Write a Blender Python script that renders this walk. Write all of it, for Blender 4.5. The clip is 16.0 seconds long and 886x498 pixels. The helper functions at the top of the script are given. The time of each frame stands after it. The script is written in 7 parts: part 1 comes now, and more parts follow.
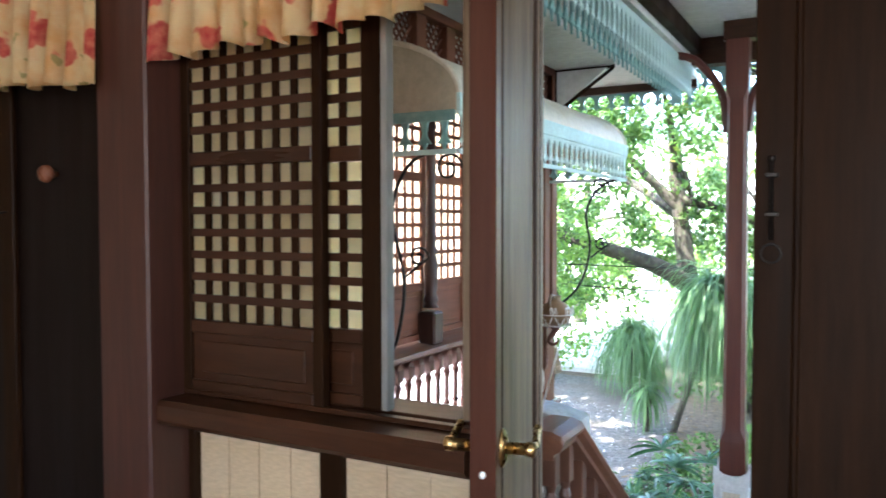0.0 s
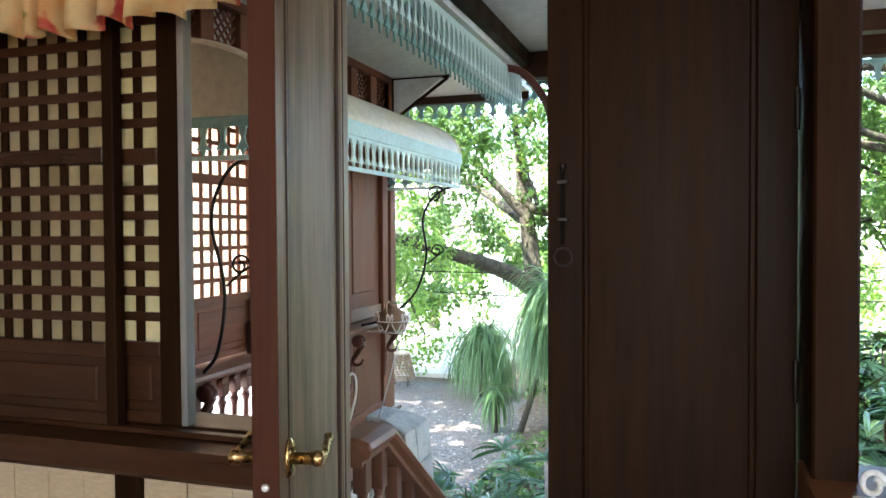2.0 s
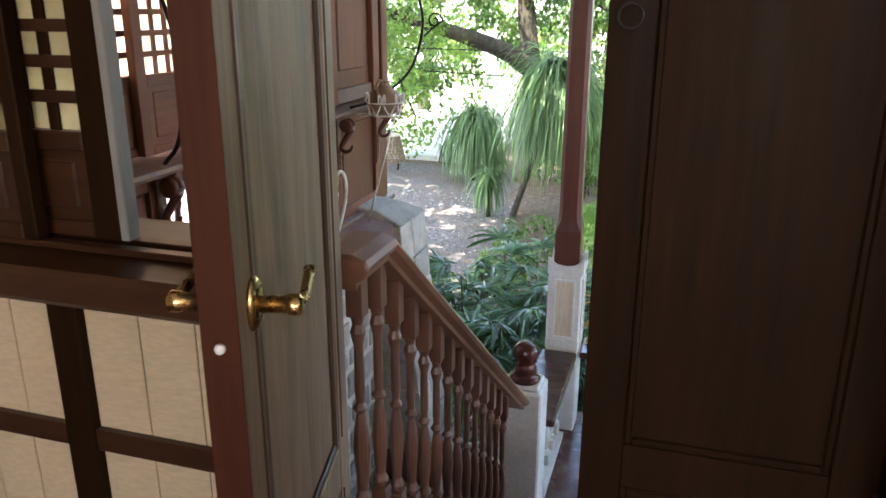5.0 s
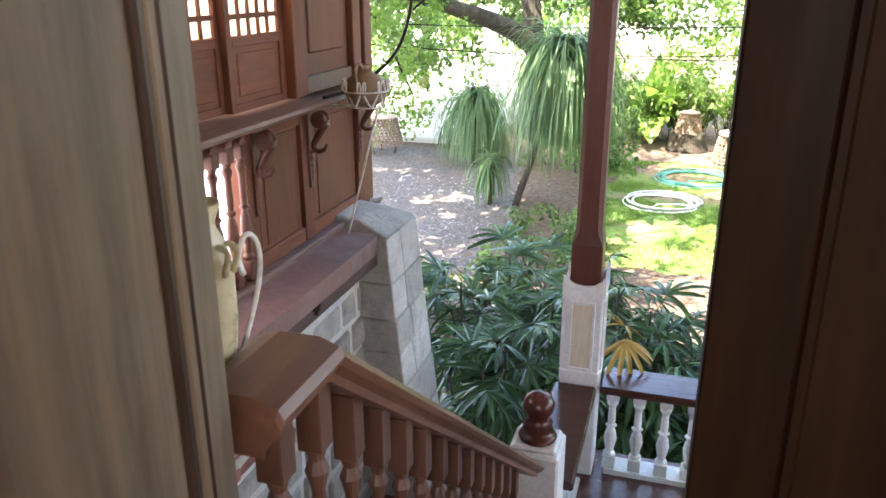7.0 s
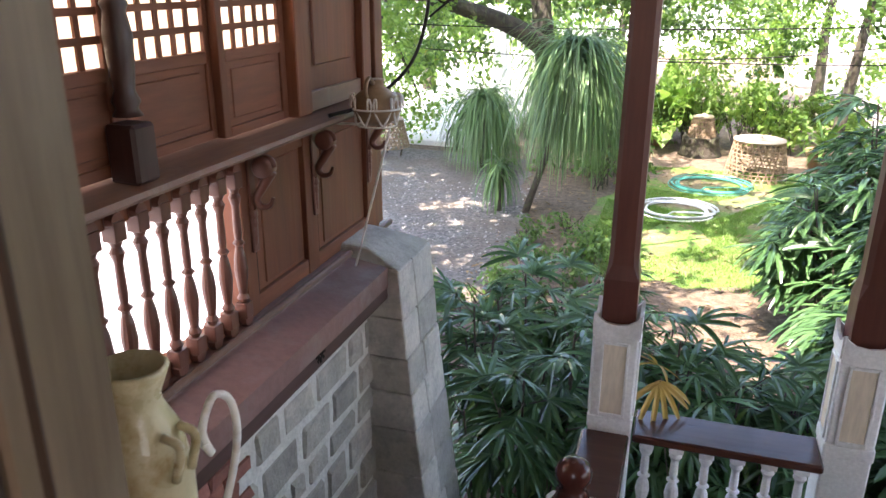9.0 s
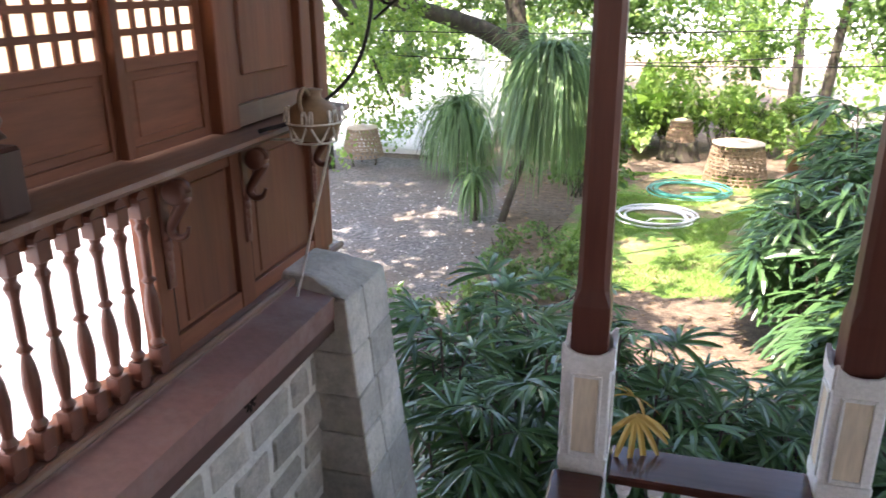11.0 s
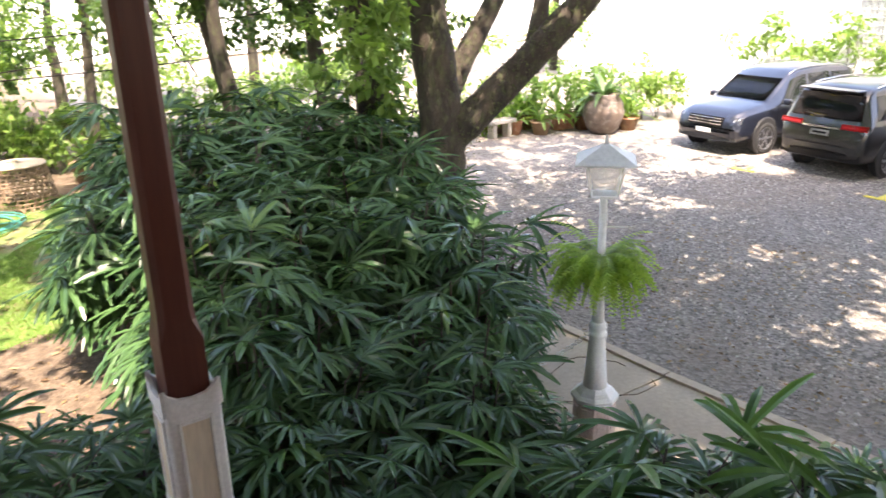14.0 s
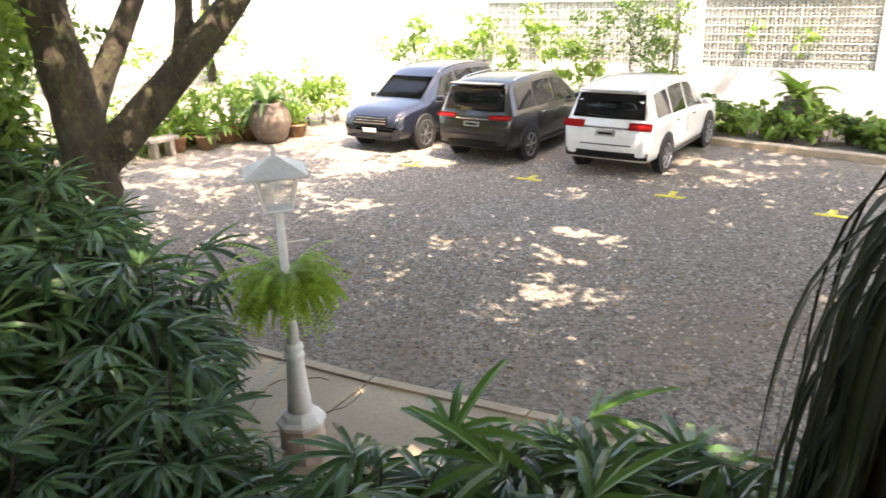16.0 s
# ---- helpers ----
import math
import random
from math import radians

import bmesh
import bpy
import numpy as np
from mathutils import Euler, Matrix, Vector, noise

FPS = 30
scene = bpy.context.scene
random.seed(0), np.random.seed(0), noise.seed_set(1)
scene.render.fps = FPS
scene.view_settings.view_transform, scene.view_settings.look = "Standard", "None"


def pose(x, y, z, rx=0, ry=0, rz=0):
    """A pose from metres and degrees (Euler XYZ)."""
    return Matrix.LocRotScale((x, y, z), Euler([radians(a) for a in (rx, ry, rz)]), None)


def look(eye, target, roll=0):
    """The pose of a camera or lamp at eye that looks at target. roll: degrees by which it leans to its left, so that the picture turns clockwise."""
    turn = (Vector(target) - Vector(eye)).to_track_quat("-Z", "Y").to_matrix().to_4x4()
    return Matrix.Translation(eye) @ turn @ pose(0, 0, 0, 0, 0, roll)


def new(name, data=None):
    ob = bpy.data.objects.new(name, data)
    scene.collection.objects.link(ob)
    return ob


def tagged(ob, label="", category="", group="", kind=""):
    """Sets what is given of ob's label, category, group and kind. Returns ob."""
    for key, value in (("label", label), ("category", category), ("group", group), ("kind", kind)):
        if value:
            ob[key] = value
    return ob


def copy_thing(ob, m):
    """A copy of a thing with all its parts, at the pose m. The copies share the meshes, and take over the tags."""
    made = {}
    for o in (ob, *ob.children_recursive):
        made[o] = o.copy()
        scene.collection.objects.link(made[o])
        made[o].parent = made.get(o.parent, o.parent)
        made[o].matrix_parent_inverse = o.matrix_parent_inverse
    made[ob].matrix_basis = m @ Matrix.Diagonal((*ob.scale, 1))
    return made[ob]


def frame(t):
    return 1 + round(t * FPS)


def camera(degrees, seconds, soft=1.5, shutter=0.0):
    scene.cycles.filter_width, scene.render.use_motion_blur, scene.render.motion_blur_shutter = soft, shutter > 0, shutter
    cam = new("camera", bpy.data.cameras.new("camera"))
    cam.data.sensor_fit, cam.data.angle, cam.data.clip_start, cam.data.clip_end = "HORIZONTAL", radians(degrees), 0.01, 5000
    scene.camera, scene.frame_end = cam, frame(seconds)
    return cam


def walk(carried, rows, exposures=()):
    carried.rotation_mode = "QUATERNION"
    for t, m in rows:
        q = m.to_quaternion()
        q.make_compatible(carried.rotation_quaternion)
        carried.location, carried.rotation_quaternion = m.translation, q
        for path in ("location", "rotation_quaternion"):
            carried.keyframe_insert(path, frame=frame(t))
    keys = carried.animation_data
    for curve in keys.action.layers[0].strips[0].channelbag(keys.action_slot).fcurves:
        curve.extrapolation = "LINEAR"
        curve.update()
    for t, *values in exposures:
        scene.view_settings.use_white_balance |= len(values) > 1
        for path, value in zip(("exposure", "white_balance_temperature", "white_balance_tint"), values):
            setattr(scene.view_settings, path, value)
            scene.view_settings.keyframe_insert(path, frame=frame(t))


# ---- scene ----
cam = camera(60.1, 16.0, shutter=0.35)
PATH = [
    (0, (0.07, 0.017, 1.488), (-0.886, 1.772, 1.417), -0.1),
    (0.5, (0.106, 0.047, 1.499), (-0.683, 1.883, 1.433), -0.0),
    (1, (0.155, 0.051, 1.544), (-0.532, 1.928, 1.481), 0.0),
    (1.5, (0.178, 0.073, 1.532), (-0.458, 1.968, 1.473), -0.2),
    (2, (0.2, 0.089, 1.482), (-0.419, 1.99, 1.43), -0.3),
    (2.5, (0.225, 0.104, 1.44), (-0.379, 2.01, 1.391), -0.3),
    (3, (0.239, 0.106, 1.435), (-0.362, 2.013, 1.389), -0.4),
    (3.5, (0.21, 0.143, 1.427), (-0.385, 2.051, 1.355), -0.4),
    (4, (0.128, 0.235, 1.422), (-0.452, 2.127, 1.131), -0.2),
    (4.2, (0.089, 0.283, 1.428), (-0.484, 2.155, 1.016), -0.1),
    (6.3, (-0.166, 1.105, 1.387), (-0.725, 2.905, 0.717), 0.2),
    (6.5, (-0.198, 1.17, 1.377), (-0.756, 2.971, 0.711), -0.0),
    (7, (-0.222, 1.34, 1.382), (-0.783, 3.141, 0.718), -0.1),
    (7.5, (-0.243, 1.441, 1.389), (-0.806, 3.242, 0.727), -0.1),
    (8, (-0.317, 1.538, 1.395), (-0.881, 3.339, 0.733), 0.2),
    (8.5, (-0.403, 1.65, 1.398), (-0.966, 3.45, 0.733), 0.3),
    (8.7, (-0.416, 1.677, 1.41), (-0.982, 3.475, 0.74), 0.3),
    (10.8, (-0.354, 2.078, 1.371), (-0.926, 3.879, 0.718), -0.7),
    (11, (-0.387, 2.098, 1.374), (-0.916, 3.913, 0.72), -0.4),
    (11.5, (-0.373, 2.193, 1.364), (-0.684, 4.058, 0.712), -0.7),
    (12, (-0.335, 2.261, 1.356), (-0.372, 4.151, 0.703), -1.1),
    (12.5, (-0.296, 2.345, 1.346), (-0.028, 4.215, 0.69), -1.2),
    (13, (-0.265, 2.419, 1.342), (0.297, 4.223, 0.686), -1.2),
    (13.5, (-0.225, 2.488, 1.321), (0.62, 4.178, 0.666), -1.5),
    (14, (-0.149, 2.551, 1.309), (0.901, 4.119, 0.648), -1.4),
    (14.5, (-0.085, 2.617, 1.299), (1.123, 4.067, 0.636), -1.7),
    (15, (-0.019, 2.691, 1.296), (1.332, 4.008, 0.633), -1.7),
    (15.5, (0.066, 2.748, 1.254), (1.553, 3.909, 0.592), -2.1),
    (16, (0.151, 2.762, 1.255), (1.752, 3.76, 0.591), -1.9),
]
EXPOSURES = [(0.0, 4.45, 5650, 8), (1.5, 4.25, 5950, 8), (3.5, 4.05, 6300, 9), (4.2, 3.95, 6400, 10), (6.3, 4.2, 6700, 19), (7.5, 4.2, 6700, 19), (8.7, 3.75, 6650, 19), (10.8, 3.5, 6700, 21),
             (12.5, 3.4, 6850, 21), (14.0, 3.15, 7350, 20), (16.0, 3.05, 8200, 17)]
walk(cam, [(t, look(eye, target, roll)) for t, eye, target, roll in PATH], EXPOSURES)

# ---------------------------------------------------------------- light
SUN_AZ, SUN_EL = 205.0, 60.0
world = bpy.data.worlds.new("sky")
scene.world = world
world.use_nodes = True
wn = world.node_tree.nodes
sky = wn.new("ShaderNodeTexSky")
sky.sky_type = "NISHITA"
sky.sun_disc = False
sky.sun_elevation = radians(SUN_EL)
sky.sun_rotation = radians(SUN_AZ)
sky.dust_density = 2.5
wn["Background"].inputs["Strength"].default_value = 0.15
world.node_tree.links.new(sky.outputs[0], wn["Background"].inputs["Color"])


def lamp(name, kind, m, energy, color=(1, 1, 1), size=None, angle=None):
    d = bpy.data.lights.new(name, kind)
    d.energy, d.color = energy, color
    if size:
        d.shape, d.size, d.size_y = "RECTANGLE", size[0], size[1]
    if angle:
        d.angle = radians(angle)
    ob = new(name, d)
    ob.matrix_world = m
    return ob


sx = math.sin(radians(SUN_AZ)) * math.cos(radians(SUN_EL))
sy = math.cos(radians(SUN_AZ)) * math.cos(radians(SUN_EL))
lamp("sun", "SUN", look((sx * 30, sy * 30, 30 * math.sin(radians(SUN_EL))), (0, 0, 0)), 2.3, (1.0, 0.94, 0.84), angle=0.5)
# area lamps added at two assumed, unseen windows behind the walker, for daylight
lamp("window_light_back", "AREA", look((0.6, -3.42, 1.7), (0.3, 2.0, 1.3)), 4, (1.0, 0.93, 0.82), size=(2.0, 1.5))
lamp("window_light_side", "AREA", look((2.52, -0.9, 1.7), (-2.0, -0.2, 1.4)), 2, (1.0, 0.93, 0.84), size=(1.4, 1.4))


# ---------------------------------------------------------------- materials
def nodes(name):
    m = bpy.data.materials.new(name)
    m.use_nodes = True
    t = m.node_tree
    return m, t, t.nodes, t.links, t.nodes["Principled BSDF"]


def ramp(t, fac, stops):
    r = t.nodes.new("ShaderNodeValToRGB")
    while len(r.color_ramp.elements) < len(stops):
        r.color_ramp.elements.new(0.5)
    for e, (p, c) in zip(r.color_ramp.elements, stops):
        e.position, e.color = p, (*c, 1)
    t.links.new(fac, r.inputs[0])
    return r.outputs[0]


def coords(t, scale):
    c = t.nodes.new("ShaderNodeTexCoord")
    mp = t.nodes.new("ShaderNodeMapping")
    mp.inputs["Scale"].default_value = scale
    t.links.new(c.outputs["Object"], mp.inputs[0])
    return mp.outputs[0]


def noise_tex(t, vec, scale, detail=4, rough=0.55):
    n = t.nodes.new("ShaderNodeTexNoise")
    n.inputs["Scale"].default_value, n.inputs["Detail"].default_value, n.inputs["Roughness"].default_value = scale, detail, rough
    t.links.new(vec, n.inputs["Vector"])
    return n.outputs["Fac"]


def mix(t, a, b, fac, how="MIX"):
    m = t.nodes.new("ShaderNodeMix")
    m.data_type, m.blend_type = "RGBA", how
    for value, socket in ((fac, m.inputs[0]), (a, m.inputs[6]), (b, m.inputs[7])):
        if isinstance(value, (int, float)):
            socket.default_value = value
        elif isinstance(value, tuple):
            socket.default_value = (*value, 1)
        else:
            t.links.new(value, socket)
    return m.outputs[2]


def bump(t, height, strength, dist, bsdf):
    b = t.nodes.new("ShaderNodeBump")
    b.inputs["Strength"].default_value, b.inputs["Distance"].default_value = strength, dist
    t.links.new(height, b.inputs["Height"])
    t.links.new(b.outputs[0], bsdf.inputs["Normal"])


def shade(c, k):
    return tuple(min(1, v * k) for v in c)


def surface(name, col, rough=0.6, vary=0.25, big=1.5, fine=40, metal=0.0, relief=0.3, dist=0.004, stain=None, scale=(1, 1, 1), spec=0.5, island=0.0):
    """A plain material: colour varied at two scales, fine relief, patches of stain, differences between pieces."""
    m, t, n, l, b = nodes(name)
    v = coords(t, scale)
    c = ramp(t, noise_tex(t, v, big, 5), [(0.3, shade(col, 1 - vary)), (0.7, shade(col, 1 + vary * 0.7))])
    c = mix(t, c, ramp(t, noise_tex(t, v, fine, 3), [(0.3, (0.72,) * 3), (0.65, (1.0,) * 3)]), 0.6, "MULTIPLY")
    if stain:
        c = mix(t, c, stain, ramp(t, noise_tex(t, v, big * 2.3, 7, 0.68), [(0.5, (0,) * 3), (0.66, (0.8,) * 3)]))
    if island:
        g = n.new("ShaderNodeObjectInfo")
        c = mix(t, c, ramp(t, g.outputs["Random"], [(0, (1 - island,) * 3), (1, (1.0,) * 3)]), 1.0, "MULTIPLY")
    l.new(c, b.inputs["Base Color"])
    l.new(ramp(t, noise_tex(t, v, big * 4, 4), [(0.3, (rough * 0.8,) * 3), (0.7, (min(1, rough * 1.15),) * 3)]), b.inputs["Roughness"])
    b.inputs["Metallic"].default_value = metal
    b.inputs["Specular IOR Level"].default_value = spec
    if relief:
        bump(t, noise_tex(t, v, fine, 5, 0.6), relief, dist, b)
    return m


def wood(name, dark, light, axis="z", rough=0.45, worn=None, spec=0.4):
    """Stained timber with the grain along one axis, and worn pale patches where asked for."""
    m, t, n, l, b = nodes(name)
    st = {"x": (0.12, 1, 1), "y": (1, 0.12, 1), "z": (1, 1, 0.07)}[axis]
    v = coords(t, st)
    grain = noise_tex(t, v, 38, 6, 0.65)
    broad = noise_tex(t, v, 7, 4, 0.6)
    c = mix(t, ramp(t, grain, [(0.3, dark), (0.72, light)]), ramp(t, broad, [(0.3, shade(dark, 0.8)), (0.75, light)]), 0.5)
    if worn:
        patch = noise_tex(t, coords(t, (1, 1, 0.35)), 5, 6, 0.7)
        c = mix(t, c, worn, ramp(t, patch, [(0.55, (0,) * 3), (0.75, (0.6,) * 3)]))
    g = n.new("ShaderNodeObjectInfo")
    c = mix(t, c, ramp(t, g.outputs["Random"], [(0, (0.8,) * 3), (1, (1.0,) * 3)]), 1.0, "MULTIPLY")
    l.new(c, b.inputs["Base Color"])
    l.new(ramp(t, broad, [(0.3, (rough * 0.75,) * 3), (0.7, (min(1, rough * 1.25),) * 3)]), b.inputs["Roughness"])
    b.inputs["Specular IOR Level"].default_value = spec
    bump(t, grain, 0.25, 0.002, b)
    return m


def figured_wood(name, dark, light, worn):
    """Old bare door timber: long wavy figure, fine grain, scratches and dark knots."""
    m, t, n, l, b = nodes(name)
    v = coords(t, (1, 1, 0.07))
    grain = noise_tex(t, v, 55, 6, 0.65)
    w = n.new("ShaderNodeTexWave")
    w.wave_type, w.bands_direction = "BANDS", "X"
    for k, q in (("Scale", 3.2), ("Distortion", 9.0), ("Detail", 3.0), ("Detail Scale", 1.4)):
        w.inputs[k].default_value = q
    l.new(coords(t, (1, 1, 0.22)), w.inputs["Vector"])
    c = mix(t, ramp(t, grain, [(0.3, dark), (0.72, light)]), ramp(t, w.outputs["Fac"], [(0.1, shade(dark, 0.95)), (0.8, light)]), 0.42)
    patch = noise_tex(t, coords(t, (1, 1, 0.4)), 4, 6, 0.7)
    c = mix(t, c, worn, ramp(t, patch, [(0.5, (0,) * 3), (0.75, (0.5,) * 3)]))
    vo = n.new("ShaderNodeTexVoronoi")
    vo.inputs["Scale"].default_value = 5.0
    l.new(coords(t, (1, 1, 0.6)), vo.inputs["Vector"])
    c = mix(t, c, shade(dark, 0.35), ramp(t, vo.outputs["Distance"], [(0.03, (0.8,) * 3), (0.07, (0,) * 3)]))
    l.new(c, b.inputs["Base Color"])
    l.new(ramp(t, patch, [(0.3, (0.42,) * 3), (0.7, (0.7,) * 3)]), b.inputs["Roughness"])
    b.inputs["Specular IOR Level"].default_value = 0.4
    bump(t, grain, 0.35, 0.002, b)
    return m


def leafy(name, dark, light, tint=None, rough=0.42, clear=0.35):
    """Foliage: each leaf of its own shade, some light passing through."""
    m, t, n, l, b = nodes(name)
    g = n.new("ShaderNodeNewGeometry")
    stops = [(0.0, dark), (0.6, light)]
    if tint:
        stops += [(0.97, light), (1.0, tint)]
    c = ramp(t, g.outputs["Random Per Island"], stops)
    c = mix(t, c, ramp(t, noise_tex(t, coords(t, (1, 1, 1)), 3.0, 3), [(0.3, (0.65,) * 3), (0.7, (1.0,) * 3)]), 0.8, "MULTIPLY")
    l.new(c, b.inputs["Base Color"])
    b.inputs["Roughness"].default_value = rough
    b.inputs["Specular IOR Level"].default_value = 0.45
    tr = n.new("ShaderNodeBsdfTranslucent")
    l.new(mix(t, c, (1.0, 1.15, 0.45), 0.5, "MULTIPLY"), tr.inputs[0])
    mx = n.new("ShaderNodeMixShader")
    mx.inputs[0].default_value = clear
    l.new(b.outputs[0], mx.inputs[1])
    l.new(tr.outputs[0], mx.inputs[2])
    l.new(mx.outputs[0], n["Material Output"].inputs[0])
    return m


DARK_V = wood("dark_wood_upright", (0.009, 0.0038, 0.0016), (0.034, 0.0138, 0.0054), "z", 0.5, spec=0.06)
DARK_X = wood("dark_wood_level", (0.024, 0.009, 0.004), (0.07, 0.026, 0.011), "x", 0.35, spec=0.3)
BLACKISH = wood("nearly_black_wood", (0.006, 0.003, 0.002), (0.015, 0.007, 0.005), "z", 0.6, spec=0.15)
RED_V = wood("red_wood_upright", (0.10, 0.030, 0.015), (0.19, 0.062, 0.030), "z", 0.45)
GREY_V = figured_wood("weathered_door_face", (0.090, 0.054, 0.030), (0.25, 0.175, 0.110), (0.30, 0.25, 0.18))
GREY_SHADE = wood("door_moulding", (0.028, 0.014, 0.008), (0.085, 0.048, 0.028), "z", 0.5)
WING_V = wood("wing_wood_upright", (0.115, 0.040, 0.021), (0.25, 0.092, 0.048), "z", 0.55, spec=0.25)
WING_Y = wood("wing_wood_level", (0.12, 0.042, 0.022), (0.26, 0.095, 0.050), "y", 0.55, spec=0.25)
WING_SILL = wood("dusty_sill_wood", (0.15, 0.075, 0.05), (0.27, 0.15, 0.10), "y", 0.5, worn=(0.30, 0.27, 0.25))
BEAM_PAINT = surface("purple_brown_paint", (0.26, 0.135, 0.115), 0.6, 0.22, 2.0, 30, stain=(0.25, 0.17, 0.15))
TURNED = wood("turned_baluster_wood", (0.11, 0.040, 0.026), (0.20, 0.076, 0.048), "z", 0.4)
RAIL_Y = wood("stair_rail_wood", (0.13, 0.058, 0.034), (0.24, 0.112, 0.066), "y", 0.38)
RAIL_V = wood("stair_baluster_wood", (0.085, 0.038, 0.023), (0.17, 0.078, 0.047), "z", 0.42)
POST_V = wood("porch_post_paint", (0.085, 0.026, 0.018), (0.15, 0.048, 0.032), "z", 0.4)
BENCH = wood("bench_plank_varnish", (0.055, 0.020, 0.014), (0.10, 0.036, 0.024), "x", 0.22)
WHITE = surface("white_paint", (0.80, 0.80, 0.79), 0.55, 0.08, 2.0, 60, stain=(0.62, 0.62, 0.60), relief=0.4)
CREAM = surface("cream_boards", (0.60, 0.45, 0.28), 0.55, 0.10, 1.2, 35, stain=(0.55, 0.40, 0.24))
CREAM_INSET = surface("cream_panel_paint", (0.74, 0.64, 0.50), 0.65, 0.10, 4, 60, scale=(1, 1, 0.15))
SOFFIT = surface("ceiling_paint", (0.80, 0.81, 0.80), 0.7, 0.05, 0.8, 20, stain=(0.66, 0.65, 0.62), relief=0.15)
PLASTER = surface("room_wall", (0.55, 0.45, 0.33), 0.8, 0.1, 0.8, 30)
FLOORWOOD = wood("floor_planks", (0.09, 0.035, 0.018), (0.17, 0.07, 0.036), "y", 0.3)
CONCRETE_RED = surface("polished_red_floor", (0.13, 0.055, 0.045), 0.25, 0.3, 3, 25, stain=(0.22, 0.13, 0.11))
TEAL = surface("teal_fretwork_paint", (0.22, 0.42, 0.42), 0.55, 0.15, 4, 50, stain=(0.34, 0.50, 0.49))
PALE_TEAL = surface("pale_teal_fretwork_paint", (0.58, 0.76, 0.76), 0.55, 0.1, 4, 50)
CANOPY = surface("cream_metal_canopy", (0.80, 0.75, 0.64), 0.5, 0.08, 1.5, 30, stain=(0.66, 0.58, 0.44), relief=0.1)
CANOPY_END = surface("olive_cream_canopy_lining", (0.55, 0.50, 0.38), 0.7, 0.1, 1.5, 30)
IRON = surface("black_iron", (0.025, 0.020, 0.018), 0.45, 0.3, 8, 60, metal=0.6)
IRON_WHITE = surface("white_painted_iron", (0.78, 0.76, 0.72), 0.45, 0.12, 9, 60, stain=(0.45, 0.33, 0.24))
BRASS = surface("worn_brass", (0.55, 0.38, 0.16), 0.28, 0.25, 14, 90, metal=1.0, relief=0.1)
CLAY = surface("brown_clay", (0.29, 0.185, 0.105), 0.6, 0.25, 6, 50, stain=(0.18, 0.12, 0.07))
TERRACOTTA = surface("terracotta", (0.42, 0.19, 0.10), 0.75, 0.2, 5, 50, stain=(0.55, 0.40, 0.30))
GLAZE = surface("brown_glazed_jar", (0.20, 0.10, 0.05), 0.2, 0.5, 3, 20, scale=(1, 1, 0.3), stain=(0.36, 0.24, 0.12))
STONE = surface("adobe_stone", (0.56, 0.50, 0.43), 0.9, 0.25, 5, 45, relief=0.7, dist=0.01, stain=(0.36, 0.33, 0.30), island=0.35)
STONE_PALE = surface("pale_buttress_stone", (0.60, 0.55, 0.49), 0.9, 0.22, 4, 40, relief=0.7, dist=0.01, stain=(0.36, 0.34, 0.30), island=0.35)
MORTAR = surface("mortar", (0.70, 0.66, 0.60), 0.95, 0.15, 6, 60, relief=0.8, dist=0.006, stain=(0.55, 0.51, 0.46))
BRICK = surface("red_brick", (0.40, 0.15, 0.11), 0.85, 0.2, 8, 60, relief=0.6, dist=0.004, island=0.3)
BARK = surface("tree_bark", (0.058, 0.045, 0.032), 0.95, 0.55, 5, 26, relief=1.0, dist=0.05, scale=(1, 1, 0.5), stain=(0.085, 0.10, 0.04))
CANE = surface("palm_cane", (0.055, 0.040, 0.022), 0.8, 0.4, 9, 50, relief=0.5)
PALM = leafy("lady_palm_leaf", (0.026, 0.072, 0.026), (0.085, 0.175, 0.062), tint=(0.16, 0.27, 0.05), rough=0.27, clear=0.2)
PALM_YOUNG = leafy("young_palm_leaf", (0.07, 0.17, 0.035), (0.13, 0.27, 0.06), rough=0.35, clear=0.35)
DRY = leafy("dry_yellow_leaf", (0.38, 0.22, 0.05), (0.52, 0.33, 0.08), clear=0.3)
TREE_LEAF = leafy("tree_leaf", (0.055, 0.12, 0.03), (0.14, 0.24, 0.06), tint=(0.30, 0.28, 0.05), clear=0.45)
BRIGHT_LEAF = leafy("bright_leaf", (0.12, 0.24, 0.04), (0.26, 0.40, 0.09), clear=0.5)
BLUE_LEAF = leafy("ponytail_leaf", (0.070, 0.145, 0.055), (0.17, 0.28, 0.11), clear=0.4)
FERN = leafy("fern_frond", (0.24, 0.42, 0.05), (0.44, 0.62, 0.11), clear=0.45)
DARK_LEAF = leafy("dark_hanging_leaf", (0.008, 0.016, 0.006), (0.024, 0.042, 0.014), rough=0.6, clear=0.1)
WICKER = surface("woven_cane", (0.31, 0.215, 0.135), 0.75, 0.3, 12, 70, stain=(0.24, 0.15, 0.09))
WICKER_LID = surface("dusty_basket_top", (0.55, 0.45, 0.33), 0.8, 0.15, 5, 60, relief=0.5)
HOSE_WHITE = surface("white_hose", (0.78, 0.77, 0.72), 0.5, 0.1, 8, 50)
HOSE_TEAL = surface("green_hose", (0.08, 0.38, 0.30), 0.4, 0.2, 8, 50)


